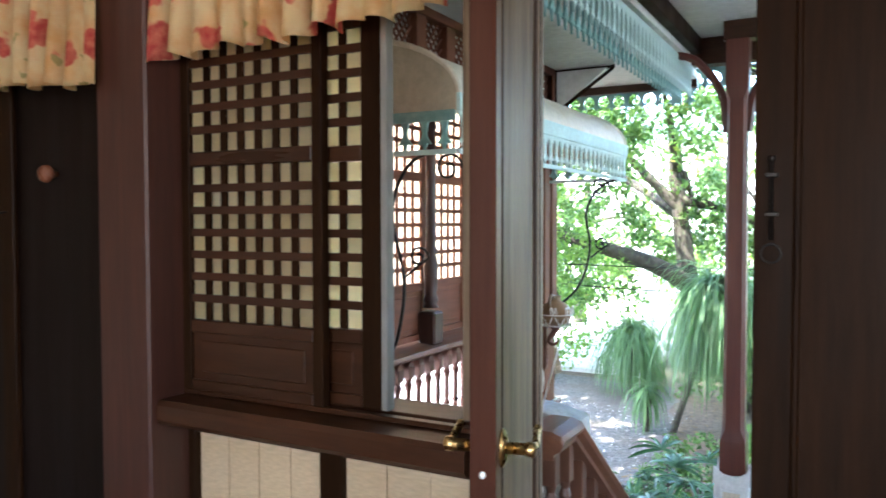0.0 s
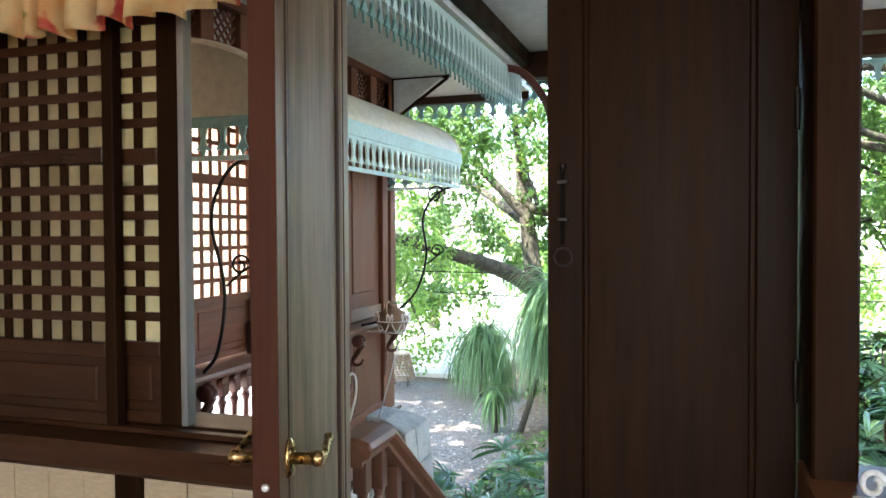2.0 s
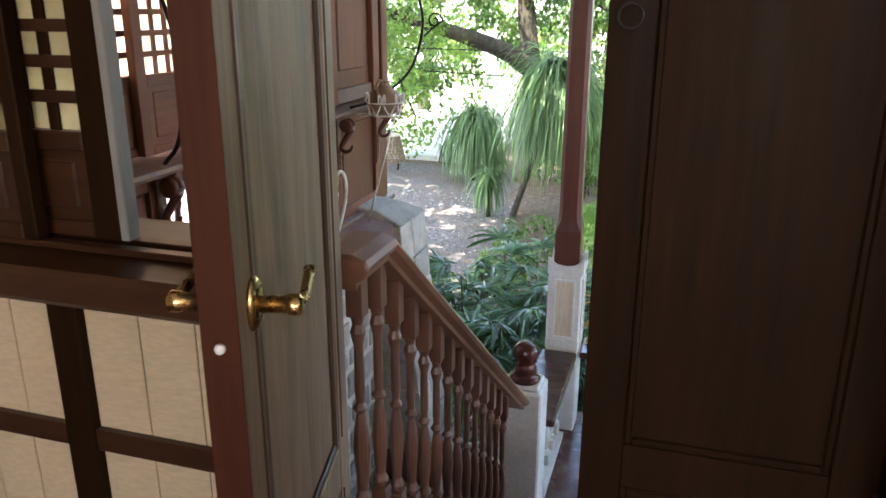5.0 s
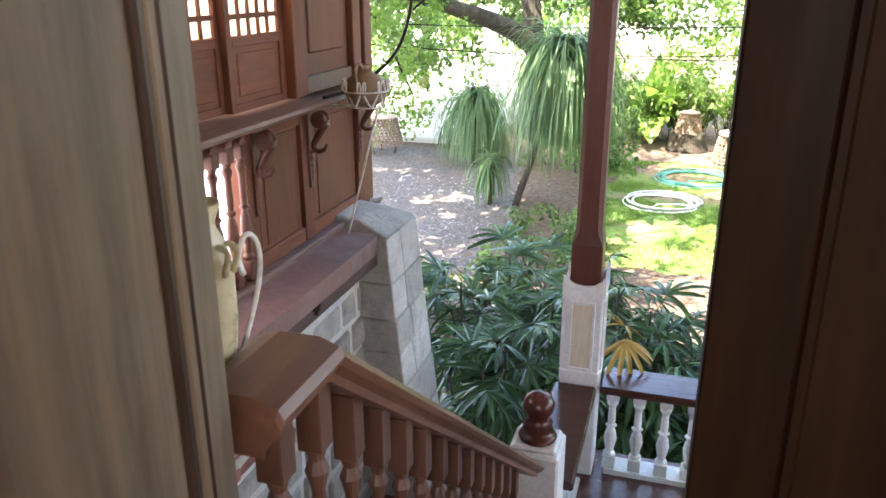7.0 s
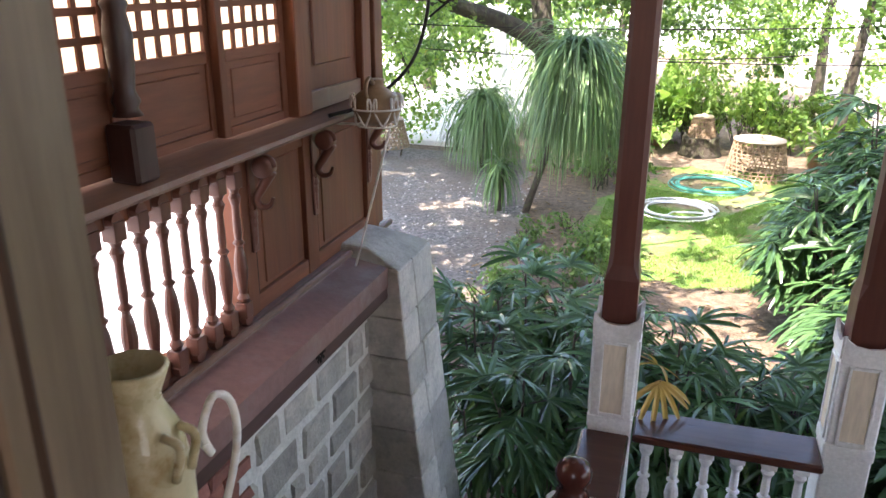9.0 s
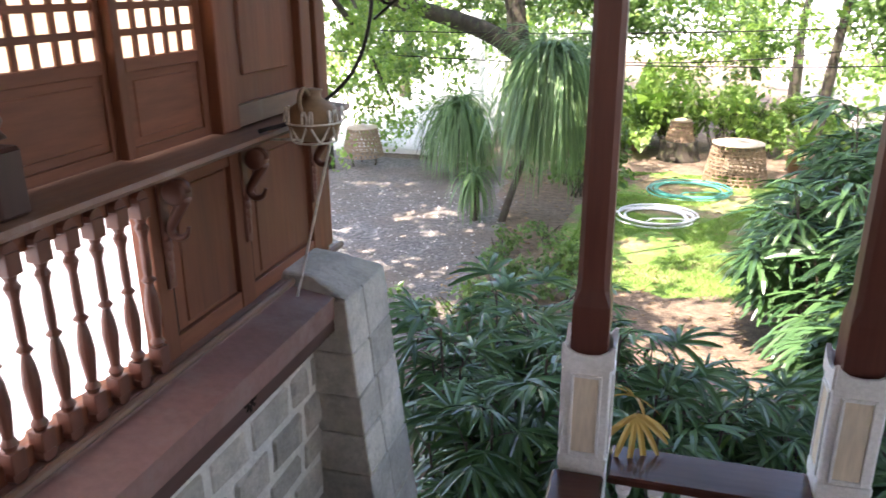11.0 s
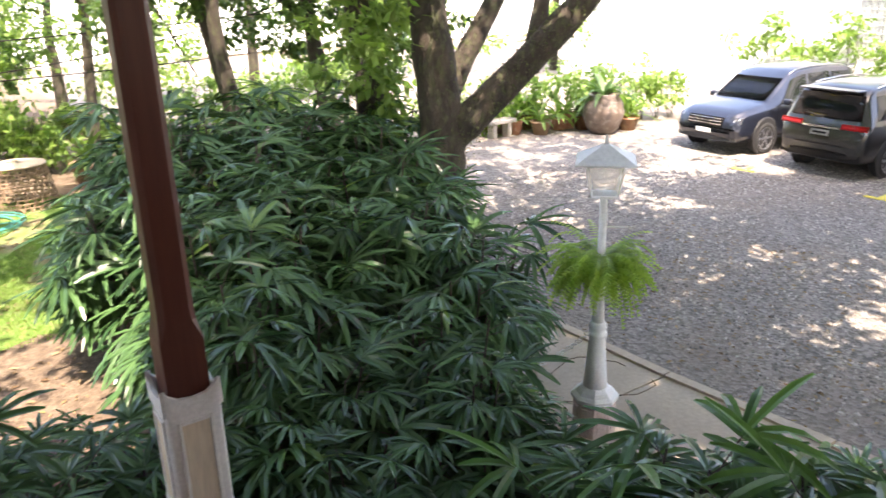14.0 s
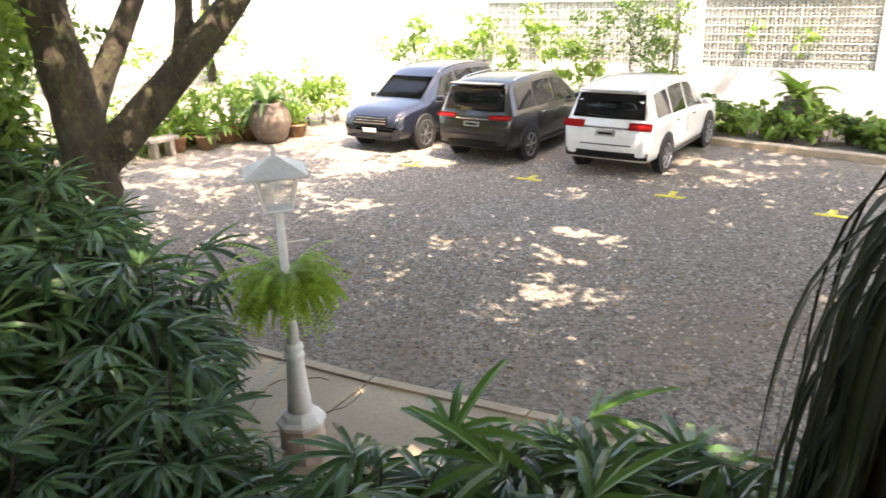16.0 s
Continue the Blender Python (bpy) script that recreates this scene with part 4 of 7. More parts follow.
for y in (3.0, 4.13, 4.64, 5.24):
    console(y)

# upper windows of the wing
shutter("wing_window", "y", 2.42, 3.06, 0.868, XW - 0.07, 7, 0.076, 7, "pale capiz shutter in brown wood on the wing", WING_V, WING_Y, CAPIZ_WING, "structure", panel=0.30)
shutter("wing_window", "y", 2.98, 3.55, 0.868, XW - 0.035, 6, 0.076, 7, "pale capiz shutter in brown wood on the wing", WING_V, WING_Y, CAPIZ_WING, "structure", panel=0.30)
shutter("wing_window", "y", 3.50, 4.08, 0.868, XW - 0.07, 6, 0.076, 7, "pale capiz shutter in brown wood on the wing", WING_V, WING_Y, CAPIZ_WING, "structure", panel=0.30)
shutter("wing_window", "y", 4.04, 4.50, 0.868, XW - 0.035, 5, 0.076, 7, "narrow pale capiz shutter on the wing", WING_V, WING_Y, CAPIZ_WING, "structure", panel=0.30)
structure("wing_posts", boxes((XW - 0.05, XW + 0.03, 4.50, 4.62, 0.868, 2.22), (XW - 0.05, XW + 0.02, 5.18, 5.28, 0.868, 2.22), (XW - 0.05, XW + 0.02, 5.33, 5.43, 0.868, 2.60), (XW - 0.06, XW + 0.01, 2.30, 2.42, 0.868, 2.22), bev=0.005), WING_V, "brown posts between the wing's windows", "post")
wp = thing("wing_shutter_panel", "plain brown panelled shutter beside the capiz windows", "shutter", (XW, 4.9, 0.868), kind="structure")
part("frame_board", boxes((XW - 0.04, XW - 0.015, 4.62, 5.18, 0.868, 2.22), bev=0.003), WING_V, wp)
part("raised_field", boxes((XW - 0.02, XW - 0.005, 4.72, 5.10, 1.05, 2.1), bev=0.008), WING_V, wp)
part("foot_board", boxes((XW - 0.02, XW + 0.005, 4.62, 5.18, 0.868, 0.95), bev=0.003), WING_SILL, wp)
col_p = [(0.042, 0.0), (0.042, 0.18), (0.03, 0.20), (0.04, 0.22), (0.028, 0.25), (0.036, 0.32), (0.040, 0.40), (0.03, 0.46), (0.038, 0.48), (0.026, 0.5), (0.024, 1.1), (0.036, 1.12), (0.026, 1.15), (0.04, 1.2), (0.04, 1.35)]
DARK_TURNED = wood("dark_turned_wood", (0.03, 0.012, 0.009), (0.075, 0.032, 0.024), "z", 0.4)
cn = thing("colonnette", "turned dark brown colonnette standing on the wing's sill", "column", (XW + 0.03, 3.50, 0.86))
part("base_block", boxes((XW - 0.02, XW + 0.08, 3.45, 3.55, 0.85, 1.02), bev=0.01), DARK_TURNED, cn)
part("turned_shaft", lathe(bmesh.new(), [(r, z) for r, z in col_p[1:]], (XW + 0.03, 3.50, 0.86), 18), DARK_TURNED, cn, "", True)

# lattice transom over the canopy
lat = thing("lattice_transom", "brown transom with white diamond lattice openings", "transom", (XW, 4.0, 2.3), kind="structure")
part("pale_backing", boxes((XW - 0.056, XW - 0.05, 2.14, 5.40, 2.30, 2.58)), WHITE, lat, "pale board behind the lattice")
for z0, z1 in ((2.26, 2.315), (2.55, 2.60)):
    part("rail", boxes((XW - 0.05, XW + 0.02, 2.14, 5.44, z0, z1), bev=0.004), WING_Y, lat)
nb = 10
for i in range(nb + 1):
    y = 2.16 + 3.22 * i / nb
    part("stile", boxes((XW - 0.048, XW + 0.01, y - 0.05, y + 0.05, 2.315, 2.55), bev=0.003), WING_V, lat)
    if i < nb:
        bm = bmesh.new()
        y0, y1 = y + 0.05, y + 3.22 / nb - 0.05
        for k in range(-3, 7):
            for sg in (1, -1):
                a = y0 + k * 0.055
                p0, p1 = (a, 2.315), (a + 0.235, 2.55)
                if sg < 0:
                    p0, p1 = (a + 0.235, 2.315), (a, 2.55)
                # clip the slat to its opening
                def cut(p, q):
                    (ya, za), (yb, zb) = p, q
                    s0, s1 = 0.0, 1.0
                    for lim, up in ((y0, True), (y1, False)):
                        d = yb - ya
                        s = (lim - ya) / d
                        if (d > 0) == up:
                            s0 = max(s0, s)
                        else:
                            s1 = min(s1, s)
                    return None if s1 - s0 < 0.08 else ((ya + (yb - ya) * s0, za + (zb - za) * s0), (ya + (yb - ya) * s1, za + (zb - za) * s1))
                c = cut(p0, p1)
                if c:
                    tube(bm, [(XW - 0.03 + 0.004 * sg, *c[0]), (XW - 0.03 + 0.004 * sg, *c[1])], 0.0075, 4)
        part("lattice", bm, WING_V, lat, kind="stuff")
tri = thing("eave_bracket", "white triangular eave bracket with dark edges", "bracket", (XW, 5.44, 2.3))
part("board", prism(bmesh.new(), [(XW + 0.03, 2.60), (XW + 0.44, 2.60), (XW + 0.03, 2.30)], "y", 5.37, 5.385), SOFFIT, tri, "white board")
for a, b in (((XW + 0.02, 5.38, 2.585), (XW + 0.46, 5.38, 2.585)), ((XW + 0.02, 5.38, 2.28), (XW + 0.45, 5.38, 2.575)), ((XW + 0.03, 5.38, 2.28), (XW + 0.03, 5.38, 2.59))):
    part("edge", tube(bmesh.new(), [a, b], 0.016, 4), DARK_V, tri)

# curved canopy with its fringes
CX0, CX1, CY0, CY1 = XW - 0.03, -1.36, 2.78, 5.28
can = thing("window_canopy", "curved cream metal canopy with teal fretwork edge over the wing's window", "canopy", (CX0, 3.9, 1.95))
arc = [(CX0 + (CX1 - CX0) * math.sin(a), 2.0 + 0.28 * math.cos(a)) for a in [i * math.pi / 2 / 12 for i in range(13)]]
part("sheet", prism(bmesh.new(), arc + [(a, b - 0.012) for a, b in arc[::-1]], "y", CY0, CY1), CANOPY, can, "curved cream metal sheet")
for y in (CY0, CY1 - 0.012):
    part("end_board", prism(bmesh.new(), [(a, b - 0.013) for a, b in arc] + [(CX1, 1.93), (CX0, 1.93)], "y", y + 0.001, y + 0.011), CANOPY_END, can, "olive-cream end board")
    part("end_bead", tube(bmesh.new(), [(a, y + 0.005, b) for a, b in arc], 0.012, 6), CANOPY, can)
part("front_strip", boxes((CX1 - 0.01, CX1 + 0.012, CY0 - 0.01, CY1 + 0.01, 1.935, 2.01), bev=0.003), PALE_TEAL, can, "pale teal board")
part("end_strip", boxes((CX0, CX1 - 0.012, CY0 - 0.012, CY0 - 0.001, 1.90, 1.94), bev=0.003), TEAL, can)
part("low_strip", boxes((CX1 - 0.006, CX1 + 0.008, CY0, CY1, 1.765, 1.785), (CX0, CX1 - 0.01, CY0 - 0.01, CY0 + 0.004, 1.765, 1.785), (CX0, CX1 - 0.01, CY1 - 0.004, CY1 + 0.01, 1.765, 1.785)), PALE_TEAL, can, "thin lower strip")
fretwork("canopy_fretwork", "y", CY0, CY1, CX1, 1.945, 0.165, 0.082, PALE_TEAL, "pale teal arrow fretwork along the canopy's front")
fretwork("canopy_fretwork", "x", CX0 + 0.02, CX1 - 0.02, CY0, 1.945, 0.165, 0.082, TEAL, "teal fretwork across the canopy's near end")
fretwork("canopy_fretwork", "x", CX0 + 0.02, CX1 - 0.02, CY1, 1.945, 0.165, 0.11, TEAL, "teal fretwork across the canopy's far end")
for y, ctl in ((2.95, [(-1.82, 2.92, 0.862), (-1.75, 2.92, 0.95), (-1.71, 2.92, 1.15), (-1.72, 2.92, 1.30), (-1.77, 2.92, 1.50), (-1.74, 2.92, 1.65), (-1.62, 2.90, 1.77), (CX1 - 0.01, 2.86, 1.79)]),
               (5.14, [(-1.83, 4.62, 0.862), (-1.72, 4.78, 0.90), (-1.60, 5.0, 1.05), (-1.56, 5.12, 1.30), (-1.60, 5.16, 1.55), (-1.52, 5.20, 1.72), (CX1 - 0.01, 5.22, 1.79)])):
    st = thing("canopy_stay", "curved black iron stay under the canopy", "iron stay", (XW, y, 0.85))
    q = smooth_path(ctl, 6)
    kx = ctl[3][0]
    part("rod", tube(bmesh.new(), q, 0.0085, 8), IRON, st, "", True)
    sp = [(kx + 0.07 + 0.05 * math.cos(a) * (1 - a / 11), y, 1.33 + 0.05 * math.sin(a) * (1 - a / 11)) for a in [i * 0.4 for i in range(22)]]
    part("scroll", tube(bmesh.new(), [(kx, y, 1.24), (kx + 0.05, y, 1.28)] + sp, 0.006, 6), IRON, st, "", True)
    sp = [(CX1 - 0.14 + 0.07 * math.cos(a) * (1 - a / 11), y, 1.72 + 0.07 * math.sin(a) * (1 - a / 11)) for a in [i * 0.4 for i in range(22)]]
    part("scroll", tube(bmesh.new(), sp, 0.006, 6), IRON, st, "", True)

# sloping water table, beam and stone base
tbm = thing("wing_beam", "purple-brown painted sloping beam above the stone base", "beam", (-1.7, 4, 0), kind="structure")
part("ledge", prism(bmesh.new(), [(XW - 0.02, 0.02), (XW - 0.02, 0.17), (XW + 0.02, 0.165), (XW + 0.06, 0.14), (-1.68, 0.115), (-1.68, 0.02)], "y", 2.13, 5.0), BEAM_PAINT, tbm, "sloping purple-brown board")
part("ledge_bead", tube(bmesh.new(), [(XW + 0.045, 2.13, 0.158), (XW + 0.045, 5.42, 0.158)], 0.016, 8), WING_SILL, tbm, "dusty rounded bead")
part("fascia", boxes((-1.74, -1.684, 2.13, 4.98, -0.045, 0.11), bev=0.004), wood("dark_fascia", (0.07, 0.032, 0.026), (0.13, 0.062, 0.05), "y", 0.6), tbm, "darker front face")
star = part("vent_star", lathe(bmesh.new(), [(0.006, 0), (0.006, 0.003)], (0, 0, 0), 6, Matrix.Translation((-1.683, 4.15, 0.012)) @ Matrix.Rotation(radians(90), 4, "Y")), BLACKISH, tbm, "small pierced star")
for k in range(8):
    a = k * math.pi / 4
    part("slot", put(boxes((-0.002, 0.002, -0.006, 0.006, 0.012, 0.038)), Matrix.Translation((-1.683, 4.15, 0.012)) @ Matrix.Rotation(a, 4, "X")), BLACKISH, star)

structure("wing_base", boxes((XW - 0.3, -1.795, 2.13, 5.0, G - 0.1, 0.02)), MORTAR, "mortar core of the stone base", "wall")

# clay kettle in its white iron ring on the sill
stand = thing("iron_pot_ring", "white painted iron heart-scroll ring holding a clay kettle", "plant stand", (-1.685, 4.79, 0.80))
KC = Vector((-1.685, 4.79, 0.835))
for r, z in ((0.112, 0.045), (0.085, -0.03)):
    pts = [(KC.x + r * math.cos(a), KC.y + r * math.sin(a), KC.z + z) for a in [i * math.pi / 16 for i in range(33)]]
    part("hoop", tube(bmesh.new(), pts, 0.004, 6, False), IRON_WHITE, stand, "", True)
for k in range(7):
    a0 = k * 2 * math.pi / 7
    bm = bmesh.new()
    for sg in (-1, 1):
        pts = []
        for i in range(18):
            s = i / 17
            ang = a0 + sg * (0.40 * math.sin(min(1, s * 1.25) * math.pi * 0.75))
            z = -0.03 + 0.130 * min(1, s * 1.35) - (0.05 * max(0, (s - 0.74) / 0.26))
            r = 0.088 + 0.03 * s
            pts.append((KC.x + r * math.cos(ang), KC.y + r * math.sin(ang), KC.z + z))
        tube(bm, pts, 0.0045, 6)
    part("heart_scroll", bm, IRON_WHITE, stand, "", True)
part("arm", tube(bmesh.new(), [(XW + 0.05, 4.79, 0.80), (KC.x, 4.79, KC.z - 0.032)], 0.006, 6), IRON_WHITE, stand)
part("stay_rod", tube(bmesh.new(), [(KC.x + 0.05, 4.83, KC.z - 0.03), (-1.80, 4.77, 0.145)], 0.0055, 6), IRON_WHITE, stand, "long white iron rod")
ket = thing("clay_kettle", "brown clay kettle with loop handle set in the iron ring", "kettle", KC - Vector((0, 0, 0.03)))
part("body", lathe(bmesh.new(), [(0.05, -0.028), (0.084, -0.005), (0.104, 0.035), (0.104, 0.065), (0.085, 0.10), (0.045, 0.125), (0.034, 0.135), (0.032, 0.155), (0.040, 0.163), (0.032, 0.166)], KC, 28), CLAY, ket, "", True)
part("handle", tube(bmesh.new(), smooth_path([KC + Vector((0, -0.03, 0.15)), KC + Vector((0, -0.075, 0.175)), KC + Vector((0, -0.115, 0.14)), KC + Vector((0, -0.095, 0.08))], 6), 0.009, 8), CLAY, ket, "", True)

# pale ceramic wall pot with white iron holder outside the door
wpt = thing("ceramic_wall_pot", "cream ceramic wall pot with brown stains beside the door", "pot", (-0.86, 2.195, 0.75))
POT = surface("cream_glaze", (0.62, 0.54, 0.34), 0.3, 0.2, 9, 40, stain=(0.36, 0.24, 0.10))
part("pot_body", lathe(bmesh.new(), [(0.015, -0.22), (0.028, -0.16), (0.040, -0.04), (0.041, 0.03), (0.034, 0.07), (0.022, 0.095), (0.021, 0.105), (0.031, 0.13), (0.028, 0.134), (0.018, 0.11), (0.015, 0.09)], (-0.838, 2.195, 0.965), 28), POT, wpt, "", True)
for k in range(2):
    part("lug", tube(bmesh.new(), smooth_path([(-0.806, 2.184 + 0.022 * k, 1.040), (-0.790, 2.184 + 0.022 * k, 1.032), (-0.798, 2.184 + 0.022 * k, 0.998)], 5), 0.0042, 8), POT, wpt, "small lug", True)
ih = thing("iron_pot_holder", "white painted iron scroll holding the wall pot", "pot holder", (-0.84, 2.24, 0.74))
part("scroll", tube(bmesh.new(), smooth_path([(-0.82, 2.255, 0.985), (-0.82, 2.265, 0.97), (-0.82, 2.255, 1.0), (-0.815, 2.27, 1.03), (-0.81, 2.29, 1.015), (-0.81, 2.295, 0.97), (-0.815, 2.275, 0.91), (-0.83, 2.24, 0.83), (-0.86, 2.195, 0.74)], 6), 0.004, 8), IRON_WHITE, ih, "", True)
part("wall_arm", tube(bmesh.new(), [(-0.86, 2.11, 0.74), (-0.86, 2.22, 0.74)], 0.006, 8), IRON_WHITE, ih)

# ---------------------------------------------------------------- ground
def field_mat(name, kind):
    m, t, n, l, b = nodes(name)
    v = coords(t, (1, 1, 1))
    vo = n.new("ShaderNodeTexVoronoi")
    vo.inputs["Scale"].default_value = 26
    l.new(v, vo.inputs["Vector"])
    if kind == "gravel":
        stone = ramp(t, vo.outputs["Color"], [(0.2, (0.115, 0.105, 0.094)), (0.8, (0.30, 0.272, 0.240))])
        dirt = ramp(t, noise_tex(t, v, 18, 5), [(0.3, (0.165, 0.132, 0.105)), (0.7, (0.27, 0.225, 0.18))])
        c = mix(t, stone, dirt, ramp(t, noise_tex(t, v, 0.45, 6, 0.65), [(0.45, (0.05,) * 3), (0.68, (0.85,) * 3)]))
    elif kind == "path":
        stone = ramp(t, vo.outputs["Color"], [(0.2, (0.09, 0.085, 0.08)), (0.8, (0.21, 0.195, 0.18))])
        dirt = ramp(t, noise_tex(t, v, 18, 5), [(0.3, (0.11, 0.085, 0.065)), (0.7, (0.18, 0.145, 0.115))])
        c = mix(t, stone, dirt, ramp(t, noise_tex(t, v, 0.7, 6, 0.65), [(0.40, (0.05,) * 3), (0.62, (0.9,) * 3)]))
    elif kind == "lawn":
        grass = ramp(t, noise_tex(t, v, 25, 5), [(0.3, (0.07, 0.13, 0.025)), (0.7, (0.17, 0.27, 0.06))])
        dirt = ramp(t, noise_tex(t, v, 14, 5), [(0.3, (0.16, 0.11, 0.07)), (0.7, (0.28, 0.20, 0.13))])
        c = mix(t, grass, dirt, ramp(t, noise_tex(t, v, 1.1, 6, 0.7), [(0.47, (0,) * 3), (0.60, (0.9,) * 3)]))
    else:
        c = ramp(t, noise_tex(t, v, 9, 7, 0.7), [(0.25, (0.075, 0.052, 0.036)), (0.5, (0.16, 0.118, 0.082)), (0.75, (0.27, 0.20, 0.145))])
        c = mix(t, c, ramp(t, vo.outputs["Color"], [(0.2, (0.5,) * 3), (0.8, (1,) * 3)]), 0.5, "MULTIPLY")
    l.new(c, b.inputs["Base Color"])
    b.inputs["Roughness"].default_value = 0.95
    b.inputs["Specular IOR Level"].default_value = 0.25
    h = mix(t, vo.outputs["Distance"], noise_tex(t, v, 60, 4), 0.4)
    bump(t, h, 0.8, 0.02, b)
    return m


# Soily gravel, its base colours also darkened in place of tree shade.
PATH_GRAVEL = field_mat("shaded_soily_gravel", "path")
GRAVEL, LAWN, DIRT = field_mat("gravel", "gravel"), field_mat("lawn", "lawn"), field_mat("garden_soil", "dirt")


def blob(bm, pts, z, seed=0, wob=0.15, n=10):
    """A flat sheet with a soft uneven outline through the points."""
    rnd = random.Random(seed)
    path = []
    pts = pts + pts[:1]
    for a, b in zip(pts, pts[1:]):
        for k in range(n):
            s = k / n
            path.append((a[0] + (b[0] - a[0]) * s + rnd.uniform(-wob, wob), a[1] + (b[1] - a[1]) * s + rnd.uniform(-wob, wob), z))
    bm.faces.new([bm.verts.new(p) for p in path])
    return bm


bm = bmesh.new()
bmesh.ops.create_grid(bm, x_segments=8, y_segments=8, size=400)
bmesh.ops.translate(bm, vec=(0, 0, G), verts=bm.verts)
structure("ground", bm, DIRT, "brown garden soil with fallen leaves", "ground")
structure("lawn", blob(bmesh.new(), [(-1.7, 11.5), (1.2, 11.3), (3.4, 12.6), (3.4, 17.6), (-0.6, 18.2), (-1.6, 15.2)], G + 0.005, 2, 0.2), LAWN, "short patchy green lawn with bare soil", "lawn")
structure("gravel_yard", blob(bmesh.new(), [(5.15, 9.5), (5.3, 6.0), (5.75, 3.4), (6.0, -12), (34, -12), (34, 44), (3.0, 44), (4.5, 23), (8.2, 16.0), (6.2, 11.5)], G + 0.006, 3, 0.06), GRAVEL, "grey gravel parking yard with dusty patches", "gravel")
structure("gravel_path", blob(bmesh.new(), [(-6.5, 8.0), (-2.6, 9.0), (-2.8, 14.0), (-3.6, 17.8), (-8.5, 18.5)], G + 0.005, 4, 0.15), PATH_GRAVEL, "grey gravel path beside the wing", "gravel")
WALKC = surface("old_concrete", (0.47, 0.385, 0.285), 0.85, 0.2, 1.2, 22, stain=(0.38, 0.315, 0.235), relief=0.5, dist=0.006)
wk = thing("pavement", "old beige concrete garden walk, cracked, with a low kerb", "walkway", (4.4, 6, G), kind="structure")
for i in range(7):
    y0 = -1.0 + i * 1.55
    xr = 5.06 + 0.11 * max(0, 7.4 - y0) * 0.9
    bm = prism(bmesh.new(), [(2.6, y0), (xr, y0), (5.06 + 0.11 * max(0, 7.4 - y0 - 1.53) * 0.9, y0 + 1.53), (2.6, y0 + 1.53)], "z", G - 0.05, G + 0.05)
    part("slab", bm, WALKC, wk)
    bm = prism(bmesh.new(), [(xr + 0.004, y0), (xr + 0.11, y0), (5.17 + 0.11 * max(0, 7.4 - y0 - 1.53) * 0.9, y0 + 1.53), (5.064 + 0.11 * max(0, 7.4 - y0 - 1.53) * 0.9, y0 + 1.53)], "z", G - 0.05, G + 0.075)
    part("kerbstone", bm, WALKC, wk)
part("slab", boxes((-1.9, 1.3, 6.75, 7.75, G - 0.05, G + 0.03), bev=0.006), WALKC, wk)
rnd = random.Random(5)
for k in range(6):
    bm = bmesh.new()
    x, y = rnd.uniform(3.2, 4.6), rnd.uniform(4, 8)
    a = rnd.uniform(0, 6.28)
    pts = []
    for i in range(9):
        pts.append((x, y, G + 0.051))
        a += rnd.uniform(-0.6, 0.6)
        x, y = min(x + 0.14 * math.cos(a), 5.0), y + 0.14 * math.sin(a)
    tube(bm, pts, 0.006, 4)
    part("crack", bm, DIRT, wk)
structure("terrace", boxes((-14, -4.6, 18.6, 40, G - 0.05, G + 0.12), bev=0.02), surface("sunlit_concrete", (0.62, 0.60, 0.55), 0.9, 0.12, 0.8, 20), "pale concrete terrace one low step up", "terrace")

# loose stones on the gravel, and fallen leaves
def scatter_stones(name, n, area, seed, label):
    rnd = random.Random(seed)
    vs, fs = [], []
    for _ in range(n):
        x, y = rnd.uniform(area[0], area[1]), rnd.uniform(area[2], area[3])
        s = rnd.uniform(0.009, 0.026)
        b = len(vs)
        a = rnd.uniform(0, 3)
        for k in range(4):
            vs.append((x + s * math.cos(a + k * 1.57) * rnd.uniform(0.7, 1.3), y + s * math.sin(a + k * 1.57) * rnd.uniform(0.7, 1.3), G + 0.006))
        vs.append((x, y, G + 0.008 + s * rnd.uniform(0.5, 0.9)))
        fs += [(b, b + 1, b + 4), (b + 1, b + 2, b + 4), (b + 2, b + 3, b + 4), (b + 3, b, b + 4)]
    me = bpy.data.meshes.new(name)
    me.from_pydata(vs, [], fs)
    me.materials.append(PEBBLE)
    return tagged(new(name, me), label, "gravel", kind="stuff")


m, t, n, l, b = nodes("pebble")
gi = n.new("ShaderNodeNewGeometry")
l.new(ramp(t, gi.outputs["Random Per Island"], [(0, (0.10, 0.092, 0.084)), (0.7, (0.32, 0.29, 0.26)), (1, (0.52, 0.48, 0.42))]), b.inputs["Base Color"])
b.inputs["Roughness"].default_value = 0.9
PEBBLE = m
scatter_stones("gravel_stones", 26000, (5.8, 14.5, 1.0, 14.0), 7, "small grey loose gravel stones")
scatter_stones("gravel_stones", 1500, (-6.5, -2.8, 9.0, 15.5), 8, "small grey loose gravel stones on the path")


